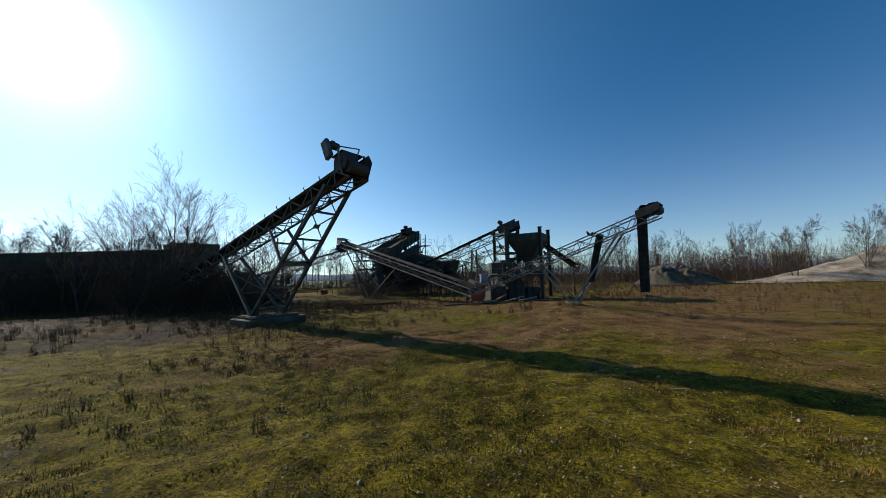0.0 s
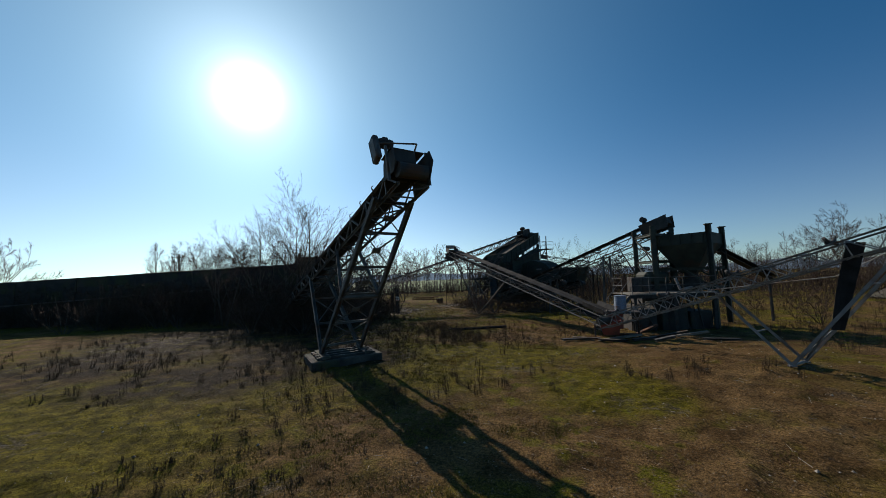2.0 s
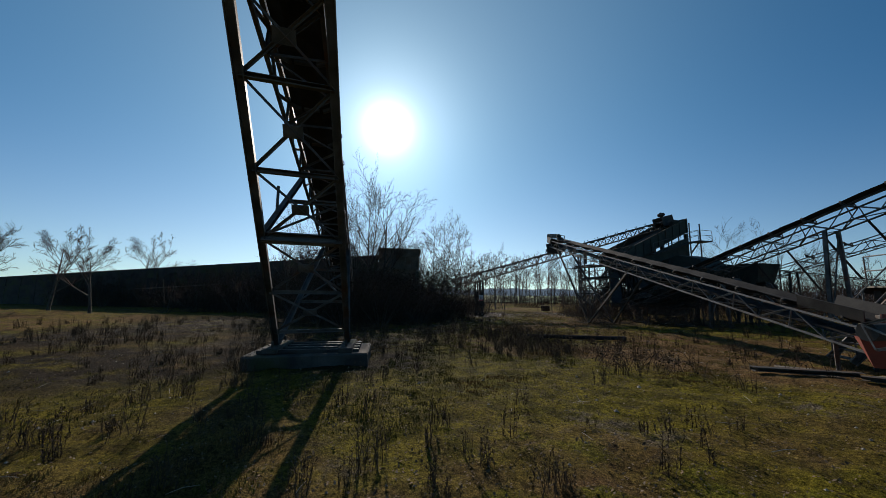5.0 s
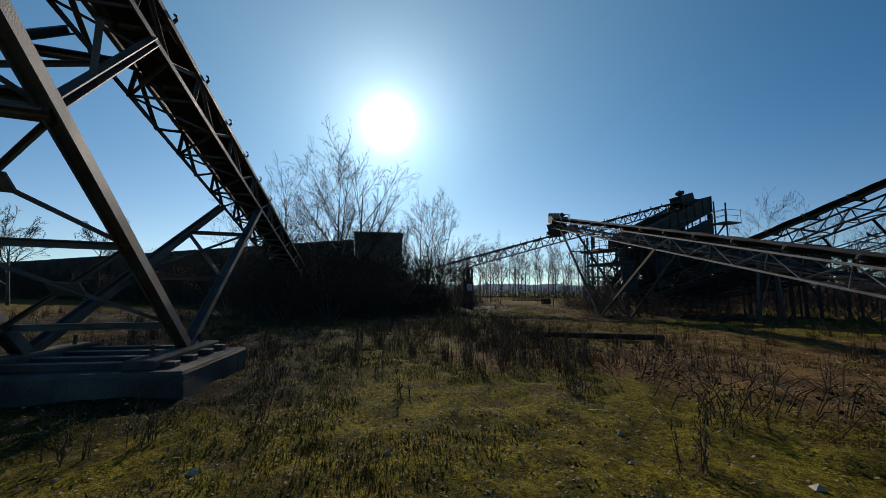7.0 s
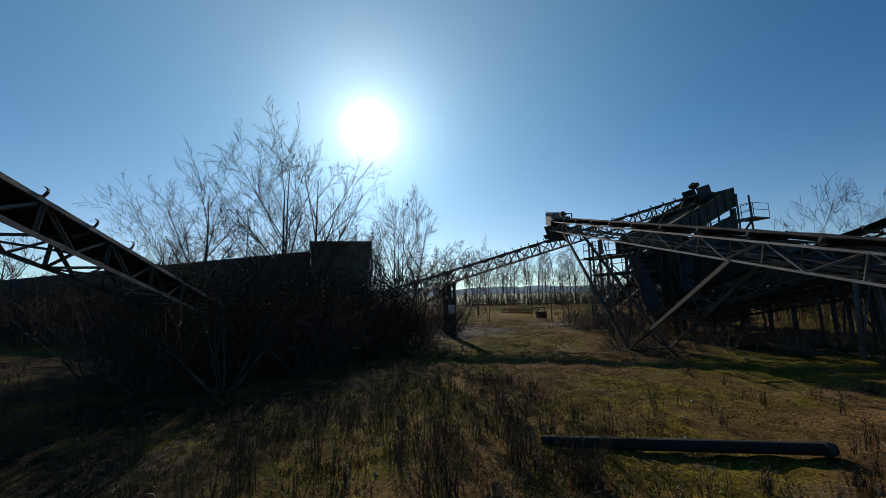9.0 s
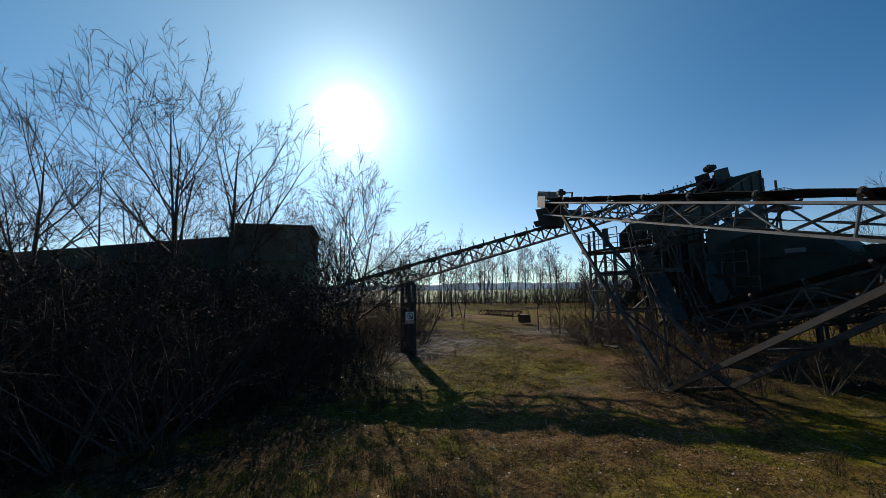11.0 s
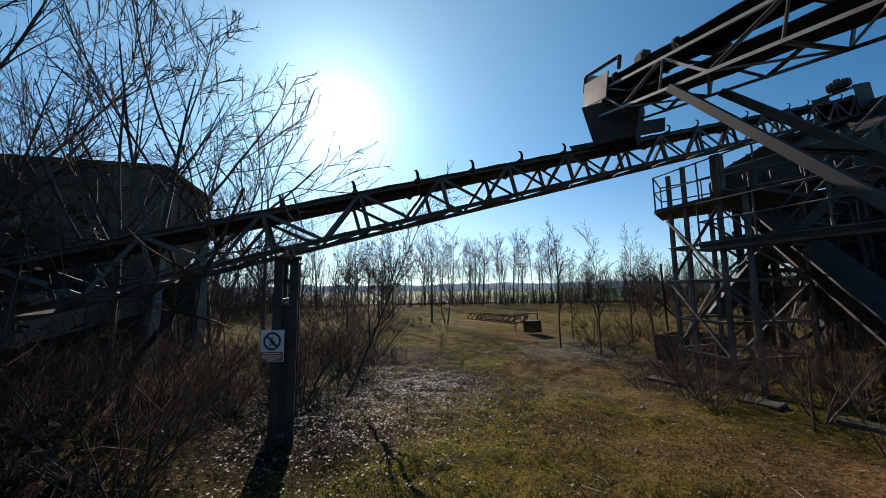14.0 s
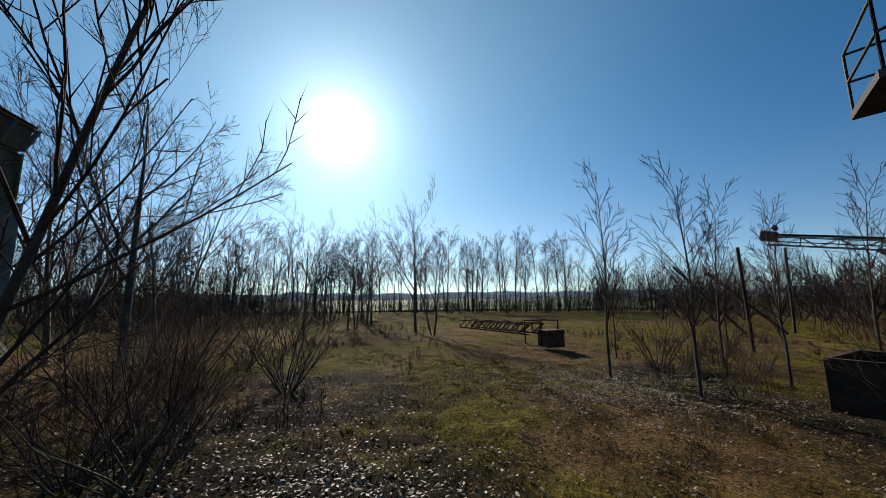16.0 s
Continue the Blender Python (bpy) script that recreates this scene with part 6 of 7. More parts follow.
def tree(name, seed, spec, height, r, label, stems=1, lean=(0, 0, 1), splay=0.35, category="tree", catkins=0, bark=BARK):
    """A bare tree or shrub at the origin."""
    rnd = random.Random(seed)
    wood, twigs = ([], []), ([], [])
    for k in range(stems):
        d = Vector(lean)
        off = Vector((0, 0, -0.15))
        if stems > 1:
            a = 2 * math.pi * (k + rnd.random() * 0.7) / stems
            d = d + Vector((math.cos(a), math.sin(a), 0)) * splay * rnd.uniform(0.5, 1.3)
            off += Vector((math.cos(a), math.sin(a), 0)) * r * 1.5
        grow(rnd, wood, twigs, off, d.normalized(), height * rnd.uniform(0.75, 1.0) * (0.8 if spec is ASH else 1), r * rnd.uniform(0.7, 1), 0, spec)
    root = new(name)
    PLACED[root] = Matrix()
    tagged(root, label, category)
    child("trunk", raw_mesh("trunk", wood[0], wood[1], bark, True), root, Matrix())
    if catkins:
        V, F = twigs
        for _ in range(catkins):
            q = V[rnd.randrange(len(V))]
            tube_into(V, F, [q, q - Vector((rnd.uniform(-0.02, 0.02), rnd.uniform(-0.02, 0.02), rnd.uniform(0.06, 0.16)))], [0.02, 0.012], 3)
    child("crown", raw_mesh("crown", twigs[0], twigs[1], TWIG, True), root, Matrix())
    return root


def stand(proto, x, y, z=None, turn=0, size=1.0, group="", tilt=(0, 0)):
    m = pose(x, y, bumpiness(x, y) if z is None else z, tilt[0], tilt[1], turn) @ Matrix.Scale(size, 4)
    ob = copy_thing(proto, m)
    if group:
        ob["group"] = group
    return ob


def at_place(proto, x, y, z=None, turn=0, size=1.0):
    proto.matrix_basis = pose(x, y, bumpiness(x, y) if z is None else z, 0, 0, turn) @ Matrix.Scale(size, 4)
    return proto


def plant_trees():
    # tall clump before and behind the wall, by the hopper
    ash1 = tree("ash_tree", 11, ASH, 12.5, 0.16, "tall bare ash-like tree with upswept limbs by the wall", 1)
    ash2 = tree("ash_tree", 23, ASH, 11.2, 0.12, "tall bare twin-stemmed tree with fine twigs by the wall", 2, splay=0.2)
    ash3 = tree("willow_tree", 31, ASH, 10.0, 0.12, "bare slender willow with upswept limbs beside the hopper", 2, lean=(0.16, 0.06, 1), splay=0.26)
    at_place(ash1, -27.4, 35.5, None, 20, 1.2)
    at_place(ash2, -27.2, 33.6, None, 200, 0.95)
    at_place(ash3, -21.4, 40.2, None, 0, 0.98)
    for p, x, y, z, t, s in ((ash1, -28.2, 38.2, None, 130, 1.1), (ash1, -28.0, 31.4, None, 250, 0.82), (ash2, -30.5, 40.6, 0.0, 75, 1.05), (ash2, -33.4, 38.4, 0.0, 10, 1.15), (ash2, -26.4, 30.4, None, 120, 0.75), (ash1, -33.2, 30.6, None, 200, 0.66), (ash2, -30.6, 29.7, None, 310, 0.75), (ash2, -30.6, 44.6, 0.0, 30, 0.8), (ash1, -30.0, 48.0, 0.0, 250, 0.85), (ash3, -33.0, 47.0, 0.0, 100, 1.1), (ash2, -33.0, 50.0, 0.0, 300, 0.9), (ash2, -0.5, 52.3, None, 120, 0.72), (ash1, 2.4, 55.0, None, 20, 0.6), (ash3, 5.5, 58.0, None, 80, 0.7)):
        stand(p, x, y, z, t, s)
    # leaning sapling by the track and slender ones beyond
    at_place(tree("sapling", 41, SAPLING, 6.4, 0.055, "leaning bare sapling beside the track", 1, lean=(0.40, 0.13, 1)), -19.6, 44.0, None)
    sap2 = at_place(tree("sapling", 43, SAPLING, 5.6, 0.042, "slender bare sapling with fine twigs in the scrub", 1), -15.4, 53.5, None, 0, 1.12)
    for x, y, t, s in ((-17.3, 54.7, 40, 1.1), (-14.6, 57.5, 90, 1.05), (-17.6, 58.5, 150, 0.8), (-13.6, 55.4, 220, 0.8), (-10.5, 60.5, 80, 1.2), (-12.0, 64.0, 60, 1.2), (-8.0, 65.0, 160, 1.1), (-14.0, 62.5, 310, 1.0), (-10.9, 47.0, 30, 0.5), (-9.3, 45.4, 200, 0.55), (-12.4, 52.4, 100, 0.7)):
        stand(sap2, x, y, None, t, s, "slender saplings")
    # low thorn trees in front of the far end of the wall
    low = at_place(tree("hawthorn_tree", 51, ASH, 5.4, 0.1, "low spreading bare thorn tree in front of the wall", 1), -46, 18.4, None, 200, 1.65)
    for x, y, t, s in ((-53, 16, 20, 1.15), (-60, 24, 20, 1.3), (-70, 10, 120, 1.5), (-57, 10, 250, 1.2)):
        stand(low, x, y, None, t, s)
    # tall poplars along the far field edge
    pops = [tree("poplar_tree", 60 + i, POPLAR, 14.8 + i, 0.17, "tall slender bare poplar in the field-edge row", 1) for i in range(3)]
    rnd = random.Random(5)
    first = [True] * 3
    spots = []
    row = ((-84, 52), (-70, 63), (-62, 77), (-53, 87), (-44, 93), (-28, 99.5))
    for (x0, y0), (x1, y1), k in zip(row, row[1:], (10, 12, 12, 12, 22)):
        for i in range(k):
            f = (i + rnd.random()) / k
            spots.append((x0 + (x1 - x0) * f + rnd.uniform(-2, 2), y0 + (y1 - y0) * f + rnd.uniform(-2, 2), rnd.uniform(0.72, 1.0)))
    for i in range(46):
        f = i / 45
        spots.append((-27 + 66 * f + rnd.uniform(-3, 3), 101 + 8 * math.sin(f * 5) + rnd.uniform(-5, 5), rnd.uniform(0.45, 0.75)))
    for i in range(30):
        f = i / 29
        spots.append((34 + 44 * f + rnd.uniform(-3, 3), 84 - 22 * f + rnd.uniform(0, 16), rnd.uniform(0.6, 0.9)))
    for x, y, s in ((-86, 62, 0.5), (-96, 66, 0.55), (-104, 60, 0.5), (-112, 66, 0.55), (-90, 40, 0.5), (-110, 40, 0.6), (-130, 36, 0.6), (-150, 46, 0.7)):
        spots.append((x, y, s))
    for i, (x, y, s) in enumerate(spots):
        k = i % 3
        if first[k]:
            first[k] = False
            at_place(pops[k], x, y, -0.1, rnd.uniform(0, 360), s)
            pops[k]["group"] = "field-edge poplars"
        else:
            stand(pops[k], x, y, -0.1, rnd.uniform(0, 360), s, "field-edge poplars")
    # a thicker wood beyond the hopper
    for i in range(16):
        f = (i + rnd.random()) / 16
        stand((ash2, ash1)[i % 2], -29 - 26 * f + rnd.uniform(-2, 2), 56 + 18 * f + rnd.uniform(-2, 7), -0.15, rnd.uniform(0, 360), rnd.uniform(0.5, 0.72), "trees beyond the hopper")
    # broad trees on the horizon to either side
    far = tree("field_tree", 77, FARASH, 12.5, 0.14, "bare rounded tree on the horizon", 2, splay=0.25)
    at_place(far, 40, 78, -0.1, 0, 0.8)
    for x, y, s, t in ((58, 66, 0.8, 0), (62, 62, 0.85, 70), (72, 60, 0.95, 130), (78, 58, 1.0, 220), (84, 54, 1.05, 20), (46, 74, 0.8, 10), (22, 98, 0.8, 100), (-70, 56, 1.0, 60), (-68.5, 58.5, 1.05, 160), (-66, 61, 1.05, 20), (-60.5, 66.5, 1.0, 220), (-75, 52, 0.9, 220)):
        stand(far, x, y, -0.1, t, s)


plant_trees()


def plant_scrub():
    shr = [tree("bare_shrub", 80 + i, SHRUB, 2.2, 0.022, "tangled bare brown shrub", 7 + i, splay=0.75, category="shrub") for i in range(3)]
    rnd = random.Random(9)
    spots = []
    # against the wall and round the hopper foot
    for i in range(26):
        l = rnd.uniform(-6, 34)
        q = WALL_AT + WALL_D * l - WALL_B * rnd.uniform(0.8, 3.2)
        spots.append((q.x, q.y, rnd.uniform(0.8, 1.6)))
    for i in range(16):
        spots.append((rnd.uniform(-28, -22.5), rnd.uniform(33, 40), rnd.uniform(0.7, 1.2)))
    for i in range(16):
        spots.append((rnd.uniform(-21.5, -18.6), rnd.uniform(33.5, 38.5), rnd.uniform(0.6, 1.05)))
    for i in range(20):
        spots.append((rnd.uniform(-23.5, -19.9), rnd.uniform(40.5, 47.5), rnd.uniform(0.5, 1.0)))
    for i in range(20):
        spots.append((rnd.uniform(-31, -23), rnd.uniform(46, 58), rnd.uniform(0.6, 1.2)))
    for i in range(12):
        spots.append((rnd.uniform(-20.6, -17.4), rnd.uniform(35, 40.5), rnd.uniform(0.8, 1.2)))
    for i in range(34):
        l = rnd.uniform(0, 18)
        q = WALL_AT + WALL_D * l - WALL_B * rnd.uniform(1.5, 9.0)
        spots.append((q.x, q.y, rnd.uniform(0.9, 1.7)))
    for i in range(18):
        spots.append((rnd.uniform(-25.5, -20.2), rnd.uniform(36, 44.5), rnd.uniform(0.7, 1.15)))
    for i in range(8):
        spots.append((rnd.uniform(-26, -21.6), rnd.uniform(45, 50), rnd.uniform(0.6, 1.0)))
    for i in range(34):
        spots.append((rnd.uniform(-25, -16.5), rnd.uniform(26.5, 34), rnd.uniform(1.0, 1.55)))
    # plant foot
    for i in range(52):
        a, b = rnd.uniform(-0.5, 15), rnd.uniform(-2.6, 4)
        q = E(a, b, 0)
        spots.append((q.x, q.y, rnd.uniform(0.4, 0.85)))
    for i in range(7):
        spots.append((-8.6 + rnd.uniform(-0.9, 1.2), 41.8 + rnd.uniform(-0.9, 1.2), rnd.uniform(0.5, 1.0)))
    for i in range(18):
        spots.append((rnd.uniform(-19, -10), rnd.uniform(52, 62), rnd.uniform(0.4, 0.9)))
    # belts of scrub before the woods
    for i in range(40):
        f = rnd.random()
        spots.append((-72 + 48 * f, 62 + 38 * f + rnd.uniform(0, 6), rnd.uniform(0.6, 1.1)))
    for i in range(40):
        spots.append((rnd.uniform(-80, -42), rnd.uniform(50, 70), rnd.uniform(0.9, 1.7)))
    for i in range(50):
        spots.append((rnd.uniform(-8, 84), rnd.uniform(72, 98), rnd.uniform(0.9, 2.0)))
    for i in range(44):
        spots.append((rnd.uniform(-18, 12), rnd.uniform(76, 98), rnd.uniform(1.6, 2.7)))
    for i in range(24):
        spots.append((rnd.uniform(8, 30), rnd.uniform(34, 60), rnd.uniform(0.6, 1.2)))
    for i in range(14):
        spots.append((rnd.uniform(-2, 12), rnd.uniform(40, 56), rnd.uniform(0.7, 1.4)))
    def open_field(x, y):
        """The clearing beyond the feed conveyor, between the track and the jib."""
        return 10 < math.degrees(math.atan2(-(x + 15.7), y - 44.0)) < 56 and y > 44 and math.hypot(x + 15.7, y - 44) < 22

    spots = [q for q in spots if not open_field(q[0], q[1])]
    first = [True] * 3
    V, F = [], []
    for i, (x, y, s) in enumerate(spots):
        k = i % 3
        z = bumpiness(x, y)
        if y > 61 or x > 12:
            # the far scrub stays one tangled mass
            m = pose(x, y, z, 0, 0, rnd.uniform(0, 360)) @ Matrix.Scale(s, 4)
            a, b = [], []
            for j in range(7):
                t = 2 * math.pi * (j + rnd.random() * 0.7) / 7
                d = Vector((math.cos(t) * 0.75, math.sin(t) * 0.75, 1)).normalized()
                grow(rnd, (a, b), (a, b), Vector((0, 0, -0.1)), d, 2.2 * rnd.uniform(0.75, 1), 0.022, 0, FARSHRUB)
            F.extend(tuple(len(V) + j for j in f) for f in b)
            V.extend(m @ v for v in a)
            continue
        if first[k]:
            first[k] = False
            at_place(shr[k], x, y, z, rnd.uniform(0, 360), s)
            shr[k]["group"] = "bare scrub"
        else:
            stand(shr[k], x, y, z, rnd.uniform(0, 360), s, "bare scrub")
    tagged(new("far_scrub", raw_mesh("far_scrub", V, F, TWIG)), "tangled bare brown scrub at the far edge of the field", "scrub", kind="stuff")


plant_scrub()


def far_thicket():
    """Undergrowth of thin stems between and behind the far trees."""
    rnd = random.Random(61)
    V, F = [], []
    row = ((-84, 52), (-70, 63), (-62, 77), (-53, 87), (-44, 93), (-28, 99.5), (-8, 104), (20, 100), (44, 84), (80, 62))
    spots = []
    for _ in range(4200):
        k = rnd.choice((0, 1, 2, 3, 4, 4, 5, 5, 5, 6, 6, 7, 8))
        f = rnd.random()
        x = row[k][0] + (row[k + 1][0] - row[k][0]) * f
        y = row[k][1] + (row[k + 1][1] - row[k][1]) * f
        spots.append((x + rnd.gauss(0, 2.2), y + rnd.gauss(1.5, 2.2), rnd.uniform(1.0, 3.6) * (1.8 if k > 4 else 1.0)))
    for _ in range(1500):
        spots.append((rnd.uniform(-85, -46), rnd.uniform(50, 72), rnd.uniform(2.5, 7.5)))
    for _ in range(2600):
        spots.append((rnd.uniform(14, 86), rnd.uniform(68, 98), rnd.uniform(2.0, 7.0)))
    for _ in range(900):
        spots.append((rnd.uniform(60, 130), rnd.uniform(84, 120), rnd.uniform(3, 10)))
    for _ in range(700):
        spots.append((rnd.uniform(-9, 16), rnd.uniform(58, 78), rnd.uniform(1.5, 4.0)))
    for x, y, h in spots:
        p = Vector((x, y, -0.1))
        q = p + Vector((rnd.gauss(0, 0.2), rnd.gauss(0, 0.2), 1)) * h * 0.55
        t = q + Vector((rnd.gauss(0, 0.2), rnd.gauss(0, 0.2), 1)) * h * 0.45
        tube_into(V, F, [p, q, t], [0.02, 0.014, 0.006], 3)
        for _ in range(11):
            f = rnd.uniform(0.12, 0.95)
            c = p.lerp(q, f * 2) if f < 0.5 else q.lerp(t, f * 2 - 1)
            e = c + Vector((rnd.gauss(0, 0.5), rnd.gauss(0, 0.5), rnd.uniform(0.3, 1.1))) * h * 0.22
            w = Vector((rnd.gauss(0, 1), rnd.gauss(0, 1), 0)).normalized() * 0.02
            b = len(V)
            V.extend([c - w, c + w, e])
            F.append((b, b + 1, b + 2))
    tagged(new("far_undergrowth", raw_mesh("far_undergrowth", V, F, TWIG)), "bare brown undergrowth between the far trees", "undergrowth", kind="stuff")


far_thicket()


def brambles():
    """A mass of arching stems and small leaves along the wall."""
    rnd = random.Random(15)
    V, F = [], []
    LV, LF = [], []
    for i in range(6400):
        if i < 1600:
            l = rnd.uniform(-4, 46)
            q = WALL_AT + WALL_D * l - WALL_B * abs(rnd.gauss(0.5, 1.1))
            q.z = rnd.uniform(-0.05, 0.05)
            top = 3.2
        elif i < 3600:
            l = rnd.uniform(-3, 17)
            q = WALL_AT + WALL_D * l - WALL_B * rnd.uniform(0.8, 8.0)
            q.z = -0.02
            top = 3.4
        else:
            q = Vector((rnd.uniform(-27, -17.5), rnd.uniform(27, 38.5), 0))
            top = 2.8
        a = rnd.uniform(0, 2 * math.pi)
        h, run = rnd.uniform(0.6, top), rnd.uniform(0.5, 1.6)
        pts = [q + Vector((math.cos(a) * run * t, math.sin(a) * run * t, h * 4 * t * (1 - t * 0.72))) for t in (0, 0.25, 0.5, 0.75, 1.0)]
        tube_into(V, F, pts, [0.009, 0.008, 0.007, 0.006, 0.004], 3)
        for _ in range(14):
            t = rnd.uniform(0.1, 1) * 4
            k = min(int(t), 3)
            p = pts[k].lerp(pts[k + 1], t - k) + Vector((rnd.gauss(0, 0.08), rnd.gauss(0, 0.08), rnd.gauss(0, 0.06)))
            s = rnd.uniform(0.03, 0.07)
            x = Vector((rnd.gauss(0, 1), rnd.gauss(0, 1), rnd.gauss(0, 0.5))).normalized()
            y = x.cross(Vector((rnd.gauss(0, 1), rnd.gauss(0, 1), rnd.gauss(0, 1)))).normalized()
            b = len(LV)
            LV += [p - x * s, p + y * s * 0.6, p + x * s, p - y * s * 0.6]
            LF.append((b, b + 1, b + 2, b + 3))
    for i in range(120):
        c = ((-3.2, 26.0), (-2.2, 25.2), (-4.6, 27.4), (0.6, 28.6))[i % 4]
        q = Vector((rnd.gauss(c[0], 0.55), rnd.gauss(c[1], 0.4), 0))
        q.z = bumpiness(q.x, q.y)
        a, h, run = rnd.uniform(0, 6.28), rnd.uniform(0.15, 0.5), rnd.uniform(0.3, 0.9)
        pts = [q + Vector((math.cos(a) * run * t, math.sin(a) * run * t, h * 4 * t * (1 - t * 0.8))) for t in (0, 0.3, 0.6, 1.0)]
        tube_into(V, F, pts, [0.006, 0.006, 0.005, 0.003], 3)
        for _ in range(3):
            p = pts[1].lerp(pts[3], rnd.random())
            x = Vector((rnd.gauss(0, 1), rnd.gauss(0, 1), rnd.gauss(0, 0.5))).normalized()
            y = x.cross(Vector((rnd.gauss(0, 1), rnd.gauss(0, 1), rnd.gauss(0, 1)))).normalized()
            s, b = rnd.uniform(0.02, 0.04), len(LV)
            LV += [p - x * s, p + y * s * 0.6, p + x * s, p - y * s * 0.6]
            LF.append((b, b + 1, b + 2, b + 3))
    root = thing("bramble_thicket", (-24, 36, 0), "dark tangled bramble thicket along the retaining wall", "brambles", kind="stuff")
    child("stems", raw_mesh("stems", V, F, TWIG), root, Matrix())
    child("leaves", raw_mesh("leaves", LV, LF, BRAMBLE), root, Matrix())


brambles()


def on_track(x, y):
    """Distance from the worn track that runs past the plant."""
    pts = ((-3, 22), (-9.5, 36), (-13.5, 44), (-19, 54), (-27, 66), (-36, 80))
    best = 99
    for (x0, y0), (x1, y1) in zip(pts, pts[1:]):
        t = max(0, min(1, ((x - x0) * (x1 - x0) + (y - y0) * (y1 - y0)) / ((x1 - x0) ** 2 + (y1 - y0) ** 2)))
        best = min(best, math.hypot(x - x0 - t * (x1 - x0), y - y0 - t * (y1 - y0)))
    return best


def weeds():
    """Clumps of upright brown stalks with short side shoots, and bleached fallen twigs strewn over the ground."""
    rnd = random.Random(21)
    r = np.random.RandomState(21)
    clumps = []
    for _ in range(15000):
        x, y = rnd.uniform(-34, 20), rnd.uniform(3, 70)
        dens = 0.10 + noise.noise(Vector((x * 0.22, y * 0.22, 9.0))) * 0.7 + noise.noise(Vector((x * 0.8, y * 0.8, 2.0))) * 0.4
        if -13 < x < 0 and 15 < y < 34:
            dens += 0.20
        if -24 < x < -6 and 17 < y < 38:
            dens += 0.25
        if y < 13:
            dens -= 0.16
        if x > -1.5 and y < 27:
            dens -= 0.3
        if on_track(x, y) < (3.4 if y > 34 else 1.2):
            dens -= 0.8
        if rnd.random() > dens:
            continue
        clumps.append((x, y, rnd.uniform(0.2, 0.62) * (0.6 if y < 13 else 1.0), rnd.randint(4, 14)))
    for _ in range(90):
        f = rnd.random()
        clumps.append((-9.2 + 4.2 * f + rnd.gauss(0, 1.0), 31.2 - 6.5 * f + rnd.gauss(0, 1.0), rnd.uniform(0.35, 0.72), 15))
    for _ in range(1800):
        clumps.append((rnd.uniform(11, 62), rnd.uniform(16, 66), rnd.uniform(0.3, 0.75), 5))
    rows = []
    for x, y, h, n in clumps:
        z = bumpiness(x, y) - 0.02
        rows.extend([(x, y, z, h)] * n)
    c = np.array(rows)
    m = len(c)
    foot = c[:, :3].copy()
    foot[:, :2] += r.normal(0, 1, (m, 2)) * (0.03 + 0.10 * c[:, 3:4])
    tall = c[:, 3] * r.uniform(0.45, 1.1, m)
    lean = r.normal(0, 0.13, (m, 2))
    tip = foot + np.concatenate([lean * tall[:, None], tall[:, None]], 1)
    per = 16
    f = r.uniform(0.12, 1.0, (m, per))
    at = foot[:, None] + (tip - foot)[:, None] * f[..., None]
    shoot = np.concatenate([r.normal(0, 0.036, (m, per, 2)), r.uniform(0.015, 0.085, (m, per, 1))], 2) * ((1.35 - 0.75 * f) * (0.5 + tall[:, None] * 1.3))[..., None]
    low = np.concatenate([foot, at.reshape(-1, 3)])
    high = np.concatenate([tip, (at + shoot).reshape(-1, 3)])
    w = np.concatenate([np.full(m, 0.006), r.uniform(0.004, 0.008, m * per)])
    a = r.uniform(0, np.pi, len(low))
    side = np.stack([np.cos(a) * w, np.sin(a) * w, np.zeros(len(low))], 1)
    v = np.stack([low - side, low + side, high], 1).reshape(-1, 3)
    ob = new("dry_weeds", raw_mesh("dry_weeds", v.tolist(), np.arange(len(v)).reshape(-1, 3).tolist(), WEED))
    tagged(ob, "dark dry weed clumps with brown stalks scattered over the field", "weeds", kind="stuff")
    V, F = [], []
    for _ in range(1500):
        x, y = rnd.uniform(-16, 8), rnd.uniform(6, 44)
        if rnd.random() > 0.4 + 0.9 * noise.noise(Vector((x * 0.3, y * 0.3, 4.0))):
            continue
        a, h = rnd.uniform(0, 2 * math.pi), rnd.uniform(0.06, 0.32)
        p = Vector((x, y, bumpiness(x, y) + 0.015))
        q = p + Vector((math.cos(a), math.sin(a), rnd.uniform(-0.05, 0.3))) * h
        tube_into(V, F, [p, p.lerp(q, 0.5) + Vector((rnd.gauss(0, 0.02), rnd.gauss(0, 0.02), 0.01)), q], [0.0045, 0.004, 0.0025], 3)
    tagged(new("fallen_twigs", raw_mesh("fallen_twigs", V, F, PALEWOOD)), "bleached fallen twigs lying on the mossy ground", "twigs", kind="stuff")


weeds()


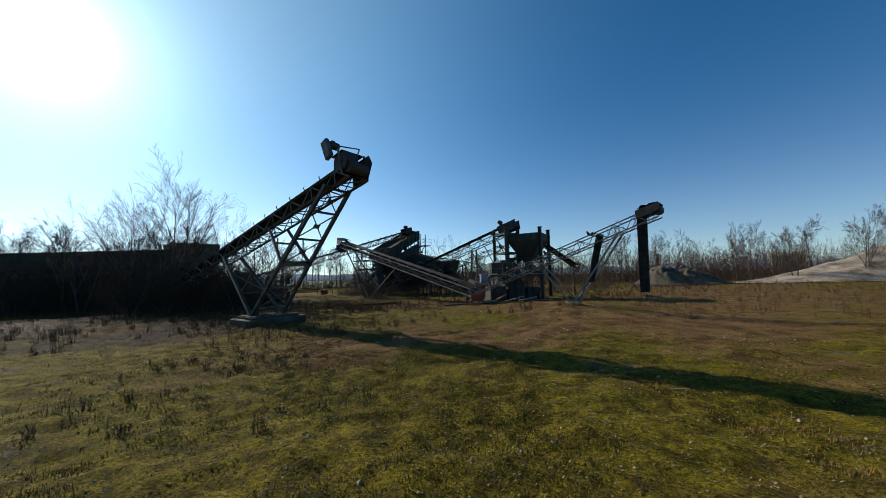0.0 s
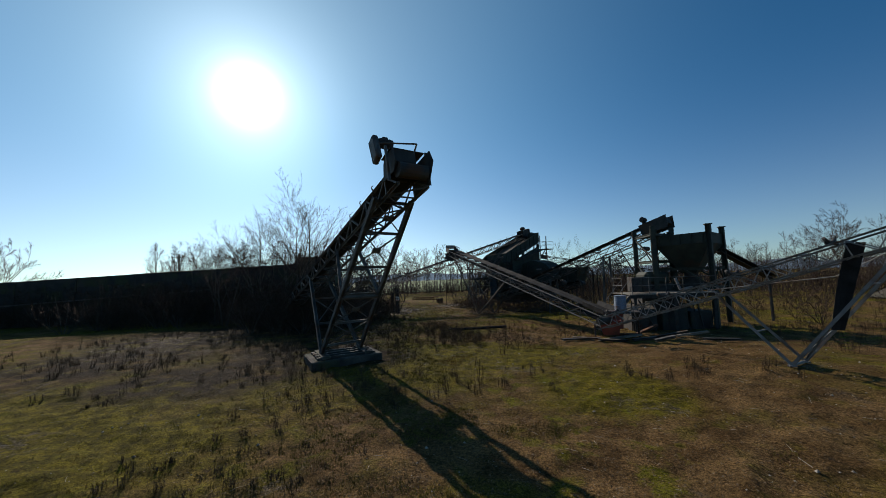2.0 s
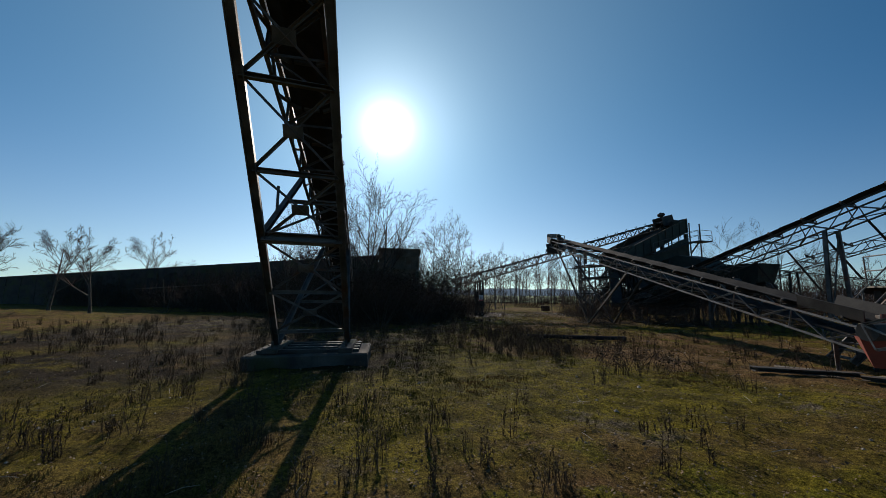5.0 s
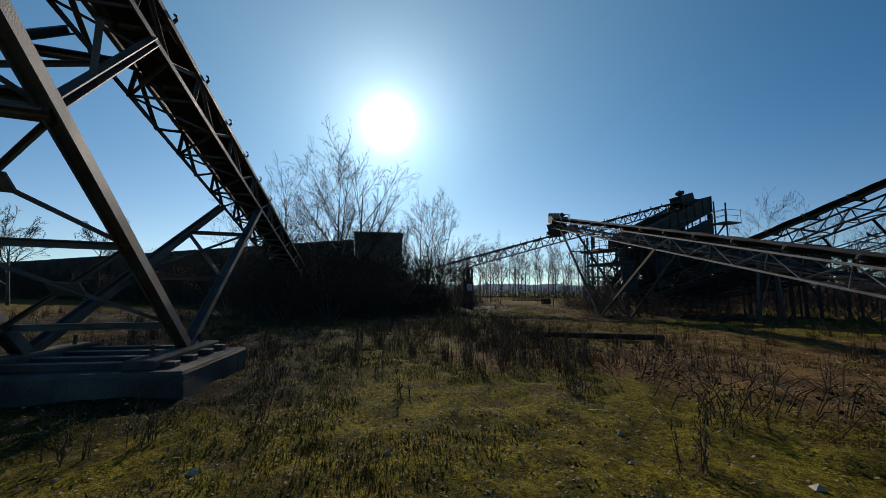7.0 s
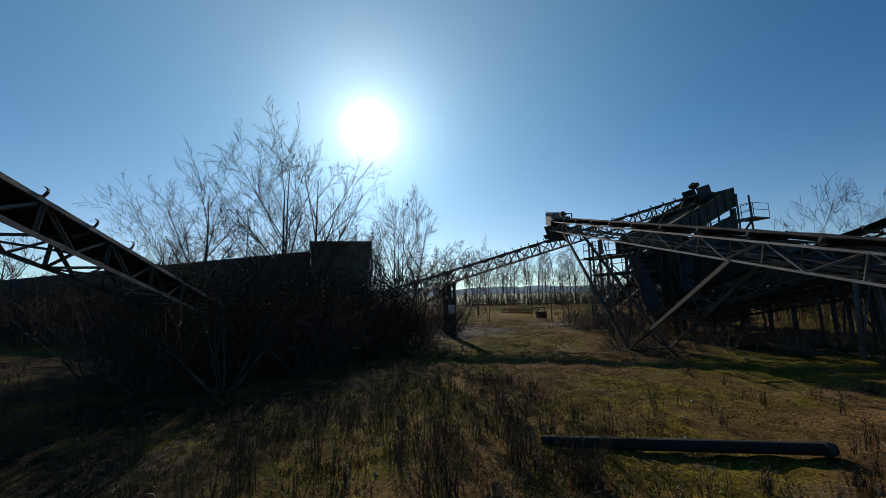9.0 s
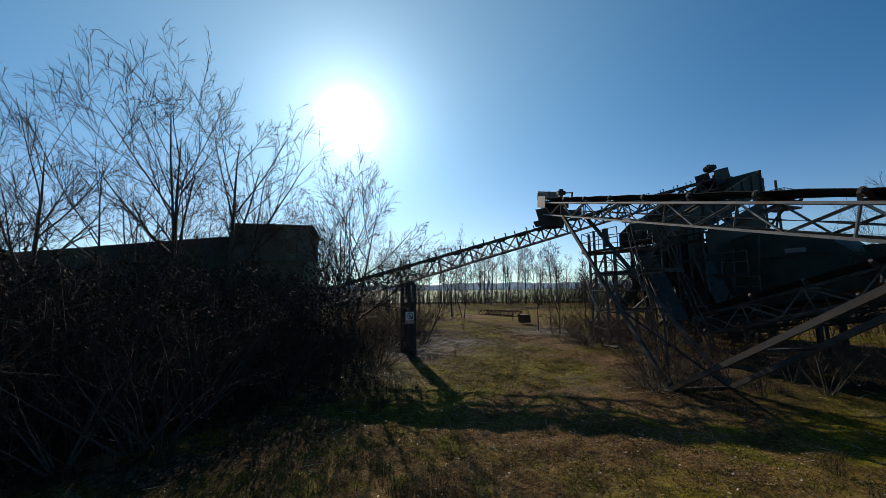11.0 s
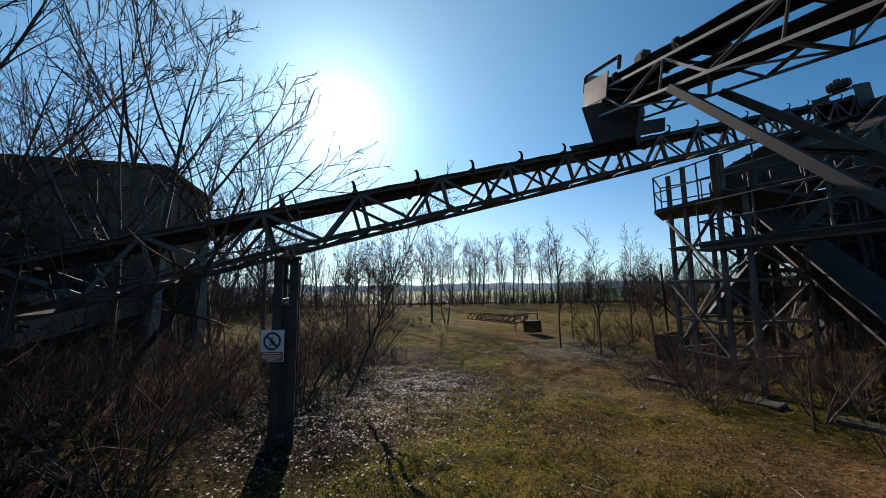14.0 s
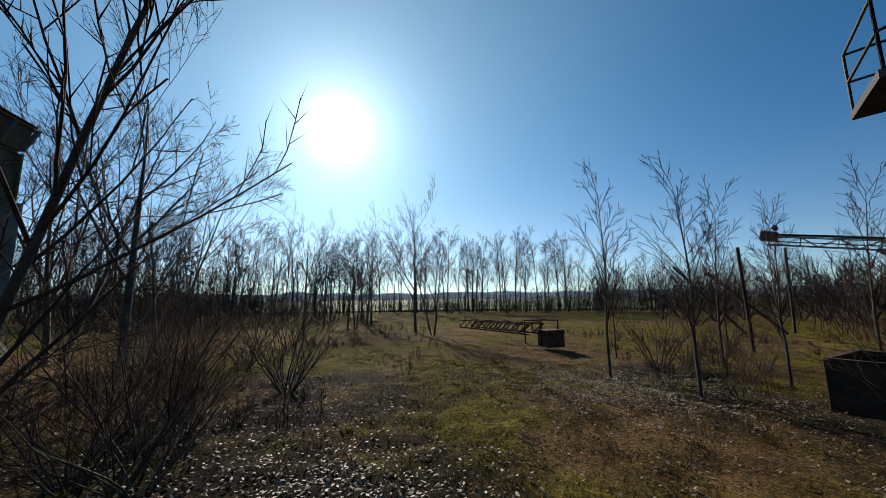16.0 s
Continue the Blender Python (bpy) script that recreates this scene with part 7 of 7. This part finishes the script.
def short_grass():
    """Low tufts of moss and grass blades, thickest along the way."""
    r = np.random.RandomState(4)
    n = 36000
    line = np.array([(0, 3), (1, 9), (-0.5, 16), (-5, 24), (-9, 31), (-13, 39), (-16, 46), (-21, 56)], float)
    k = r.randint(0, len(line) - 1, n)
    c = line[k] + (line[k + 1] - line[k]) * r.rand(n, 1) + r.normal(0, 5.0, (n, 2))
    keep = [noise.noise(Vector((x * 0.5, y * 0.5, 5))) + 0.6 * noise.noise(Vector((x * 0.13, y * 0.13, 8))) > (0.3 if 12 < y < 30 and x > -4 else -0.12) for x, y in c]
    c = c[np.array(keep)]
    z = np.array([bumpiness(x, y) for x, y in c])
    per = 14
    c, z = np.repeat(c, per, 0), np.repeat(z, per)
    m = len(c)
    c = c + r.normal(0, 0.07, (m, 2))
    h = r.uniform(0.018, 0.07, m) * np.where(c[:, 1] > 34, 0.6, 1.0)
    a = r.uniform(0, 2 * np.pi, m)
    lean = r.uniform(0.1, 0.9, m) * h
    w = r.uniform(0.004, 0.009, m)
    side = np.stack([-np.sin(a), np.cos(a)], 1) * w[:, None]
    tip = c + np.stack([np.cos(a), np.sin(a)], 1) * lean[:, None]
    v = np.empty((m, 3, 3))
    v[:, 0, :2], v[:, 1, :2], v[:, 2, :2] = c - side, c + side, tip
    v[:, 0, 2] = v[:, 1, 2] = z - 0.01
    v[:, 2, 2] = z + h
    ob = new("short_grass", raw_mesh("short_grass", v.reshape(-1, 3).tolist(), np.arange(m * 3).reshape(-1, 3).tolist(), GRASS))
    tagged(ob, "short tufts of dry grass and moss over the ground", "grass", kind="stuff")


short_grass()


def ground_litter():
    """Crumbs of dead leaf, moss and earth that roughen the ground along the way."""
    r = np.random.RandomState(14)
    n = 110000
    line = np.array([(0, 3), (1, 8), (0.5, 14), (-3.5, 22), (-7.5, 29), (-12, 38), (-16, 46), (-20, 54)], float)
    k = r.randint(0, len(line) - 1, n)
    c = line[k] + (line[k + 1] - line[k]) * r.rand(n, 1) + r.normal(0, 4.2, (n, 2))
    z = np.array([bumpiness(x, y) for x, y in c])
    g = r.uniform(0.006, 0.022, n)
    a = r.uniform(0, 2 * np.pi, n)
    ex = np.stack([np.cos(a), np.sin(a), r.normal(0, 0.45, n)], 1) * g[:, None]
    ey = np.stack([-np.sin(a), np.cos(a), r.normal(0, 0.45, n)], 1) * (g * r.uniform(0.4, 0.9, n))[:, None]
    mid = np.stack([c[:, 0], c[:, 1], z + g * r.uniform(0.3, 1.1, n)], 1)
    v = np.stack([mid - ex, mid + ey, mid + ex, mid - ey], 1).reshape(-1, 3)
    ob = new("ground_litter", raw_mesh("ground_litter", v.tolist(), np.arange(n * 4).reshape(-1, 4).tolist(), CRUMB))
    tagged(ob, "brown crumbs of dead leaf and earth strewn over the ground", "litter", kind="stuff")


ground_litter()


def pebbles_and_leaves():
    rnd = random.Random(33)
    V, F = [], []
    for _ in range(5200):
        x, y = rnd.uniform(-16, 12), rnd.uniform(2, 48)
        if rnd.random() > 0.45 + noise.noise(Vector((x * 0.3, y * 0.3, 2.0))):
            continue
        s = rnd.uniform(0.008, 0.028) if rnd.random() < 0.93 else rnd.uniform(0.03, 0.06)
        z = bumpiness(x, y) + s * 0.3
        b = len(V)
        for dx, dy, dz in ((1, 0, 0), (0.2, 0.9, 0), (-0.9, 0.3, 0), (-0.4, -0.8, 0), (0.1, 0, 0.6)):
            V.append((x + dx * s * rnd.uniform(0.7, 1.2), y + dy * s * rnd.uniform(0.7, 1.2), z + dz * s - s * 0.3 * (dz == 0)))
        F.extend([(b, b + 1, b + 4), (b + 1, b + 2, b + 4), (b + 2, b + 3, b + 4), (b + 3, b, b + 4)])
    tagged(new("pebbles", raw_mesh("pebbles", V, F, STONE)), "pale pebbles scattered over the mossy ground", "pebbles", kind="stuff")
    V, F = [], []
    areas = [(-18.9, 43.4, 1.5, 5000), (-18.5, 46.0, 0.9, 2000), (-17.4, 53.6, 1.2, 4200), (-15.7, 53.0, 1.3, 2600), (-18.2, 38.6, 2.2, 3000), (-15.5, 56.0, 1.6, 1200), (-17.6, 57.4, 1.6, 1200), (-13.0, 49.0, 2.0, 1200), (-25.5, 22.5, 3.4, 2500), (-17.6, 46.0, 1.4, 900), (-10.5, 39.0, 3.5, 1200), (-22, 47, 2.2, 2500)]
    for cx, cy, sp, n in areas:
        for _ in range(n):
            x, y = rnd.gauss(cx, sp), rnd.gauss(cy, sp)
            s = rnd.uniform(0.016, 0.034)
            p = Vector((x, y, bumpiness(x, y) + rnd.uniform(0.005, 0.04)))
            a = rnd.uniform(0, 6.28)
            t1, t2 = rnd.gauss(0, 0.35), rnd.gauss(0, 0.35)
            ex = Vector((math.cos(a), math.sin(a), t1)).normalized()
            ey = Vector((-math.sin(a), math.cos(a), t2)).normalized()
            b = len(V)
            V.extend([p - ex * s, p + ey * s * 0.55, p + ex * s, p - ey * s * 0.55])
            F.append((b, b + 1, b + 2, b + 3))
    tagged(new("leaf_litter", raw_mesh("leaf_litter", V, F, LEAF)), "curled dead leaves littering the ground", "leaf litter", kind="stuff")


pebbles_and_leaves()
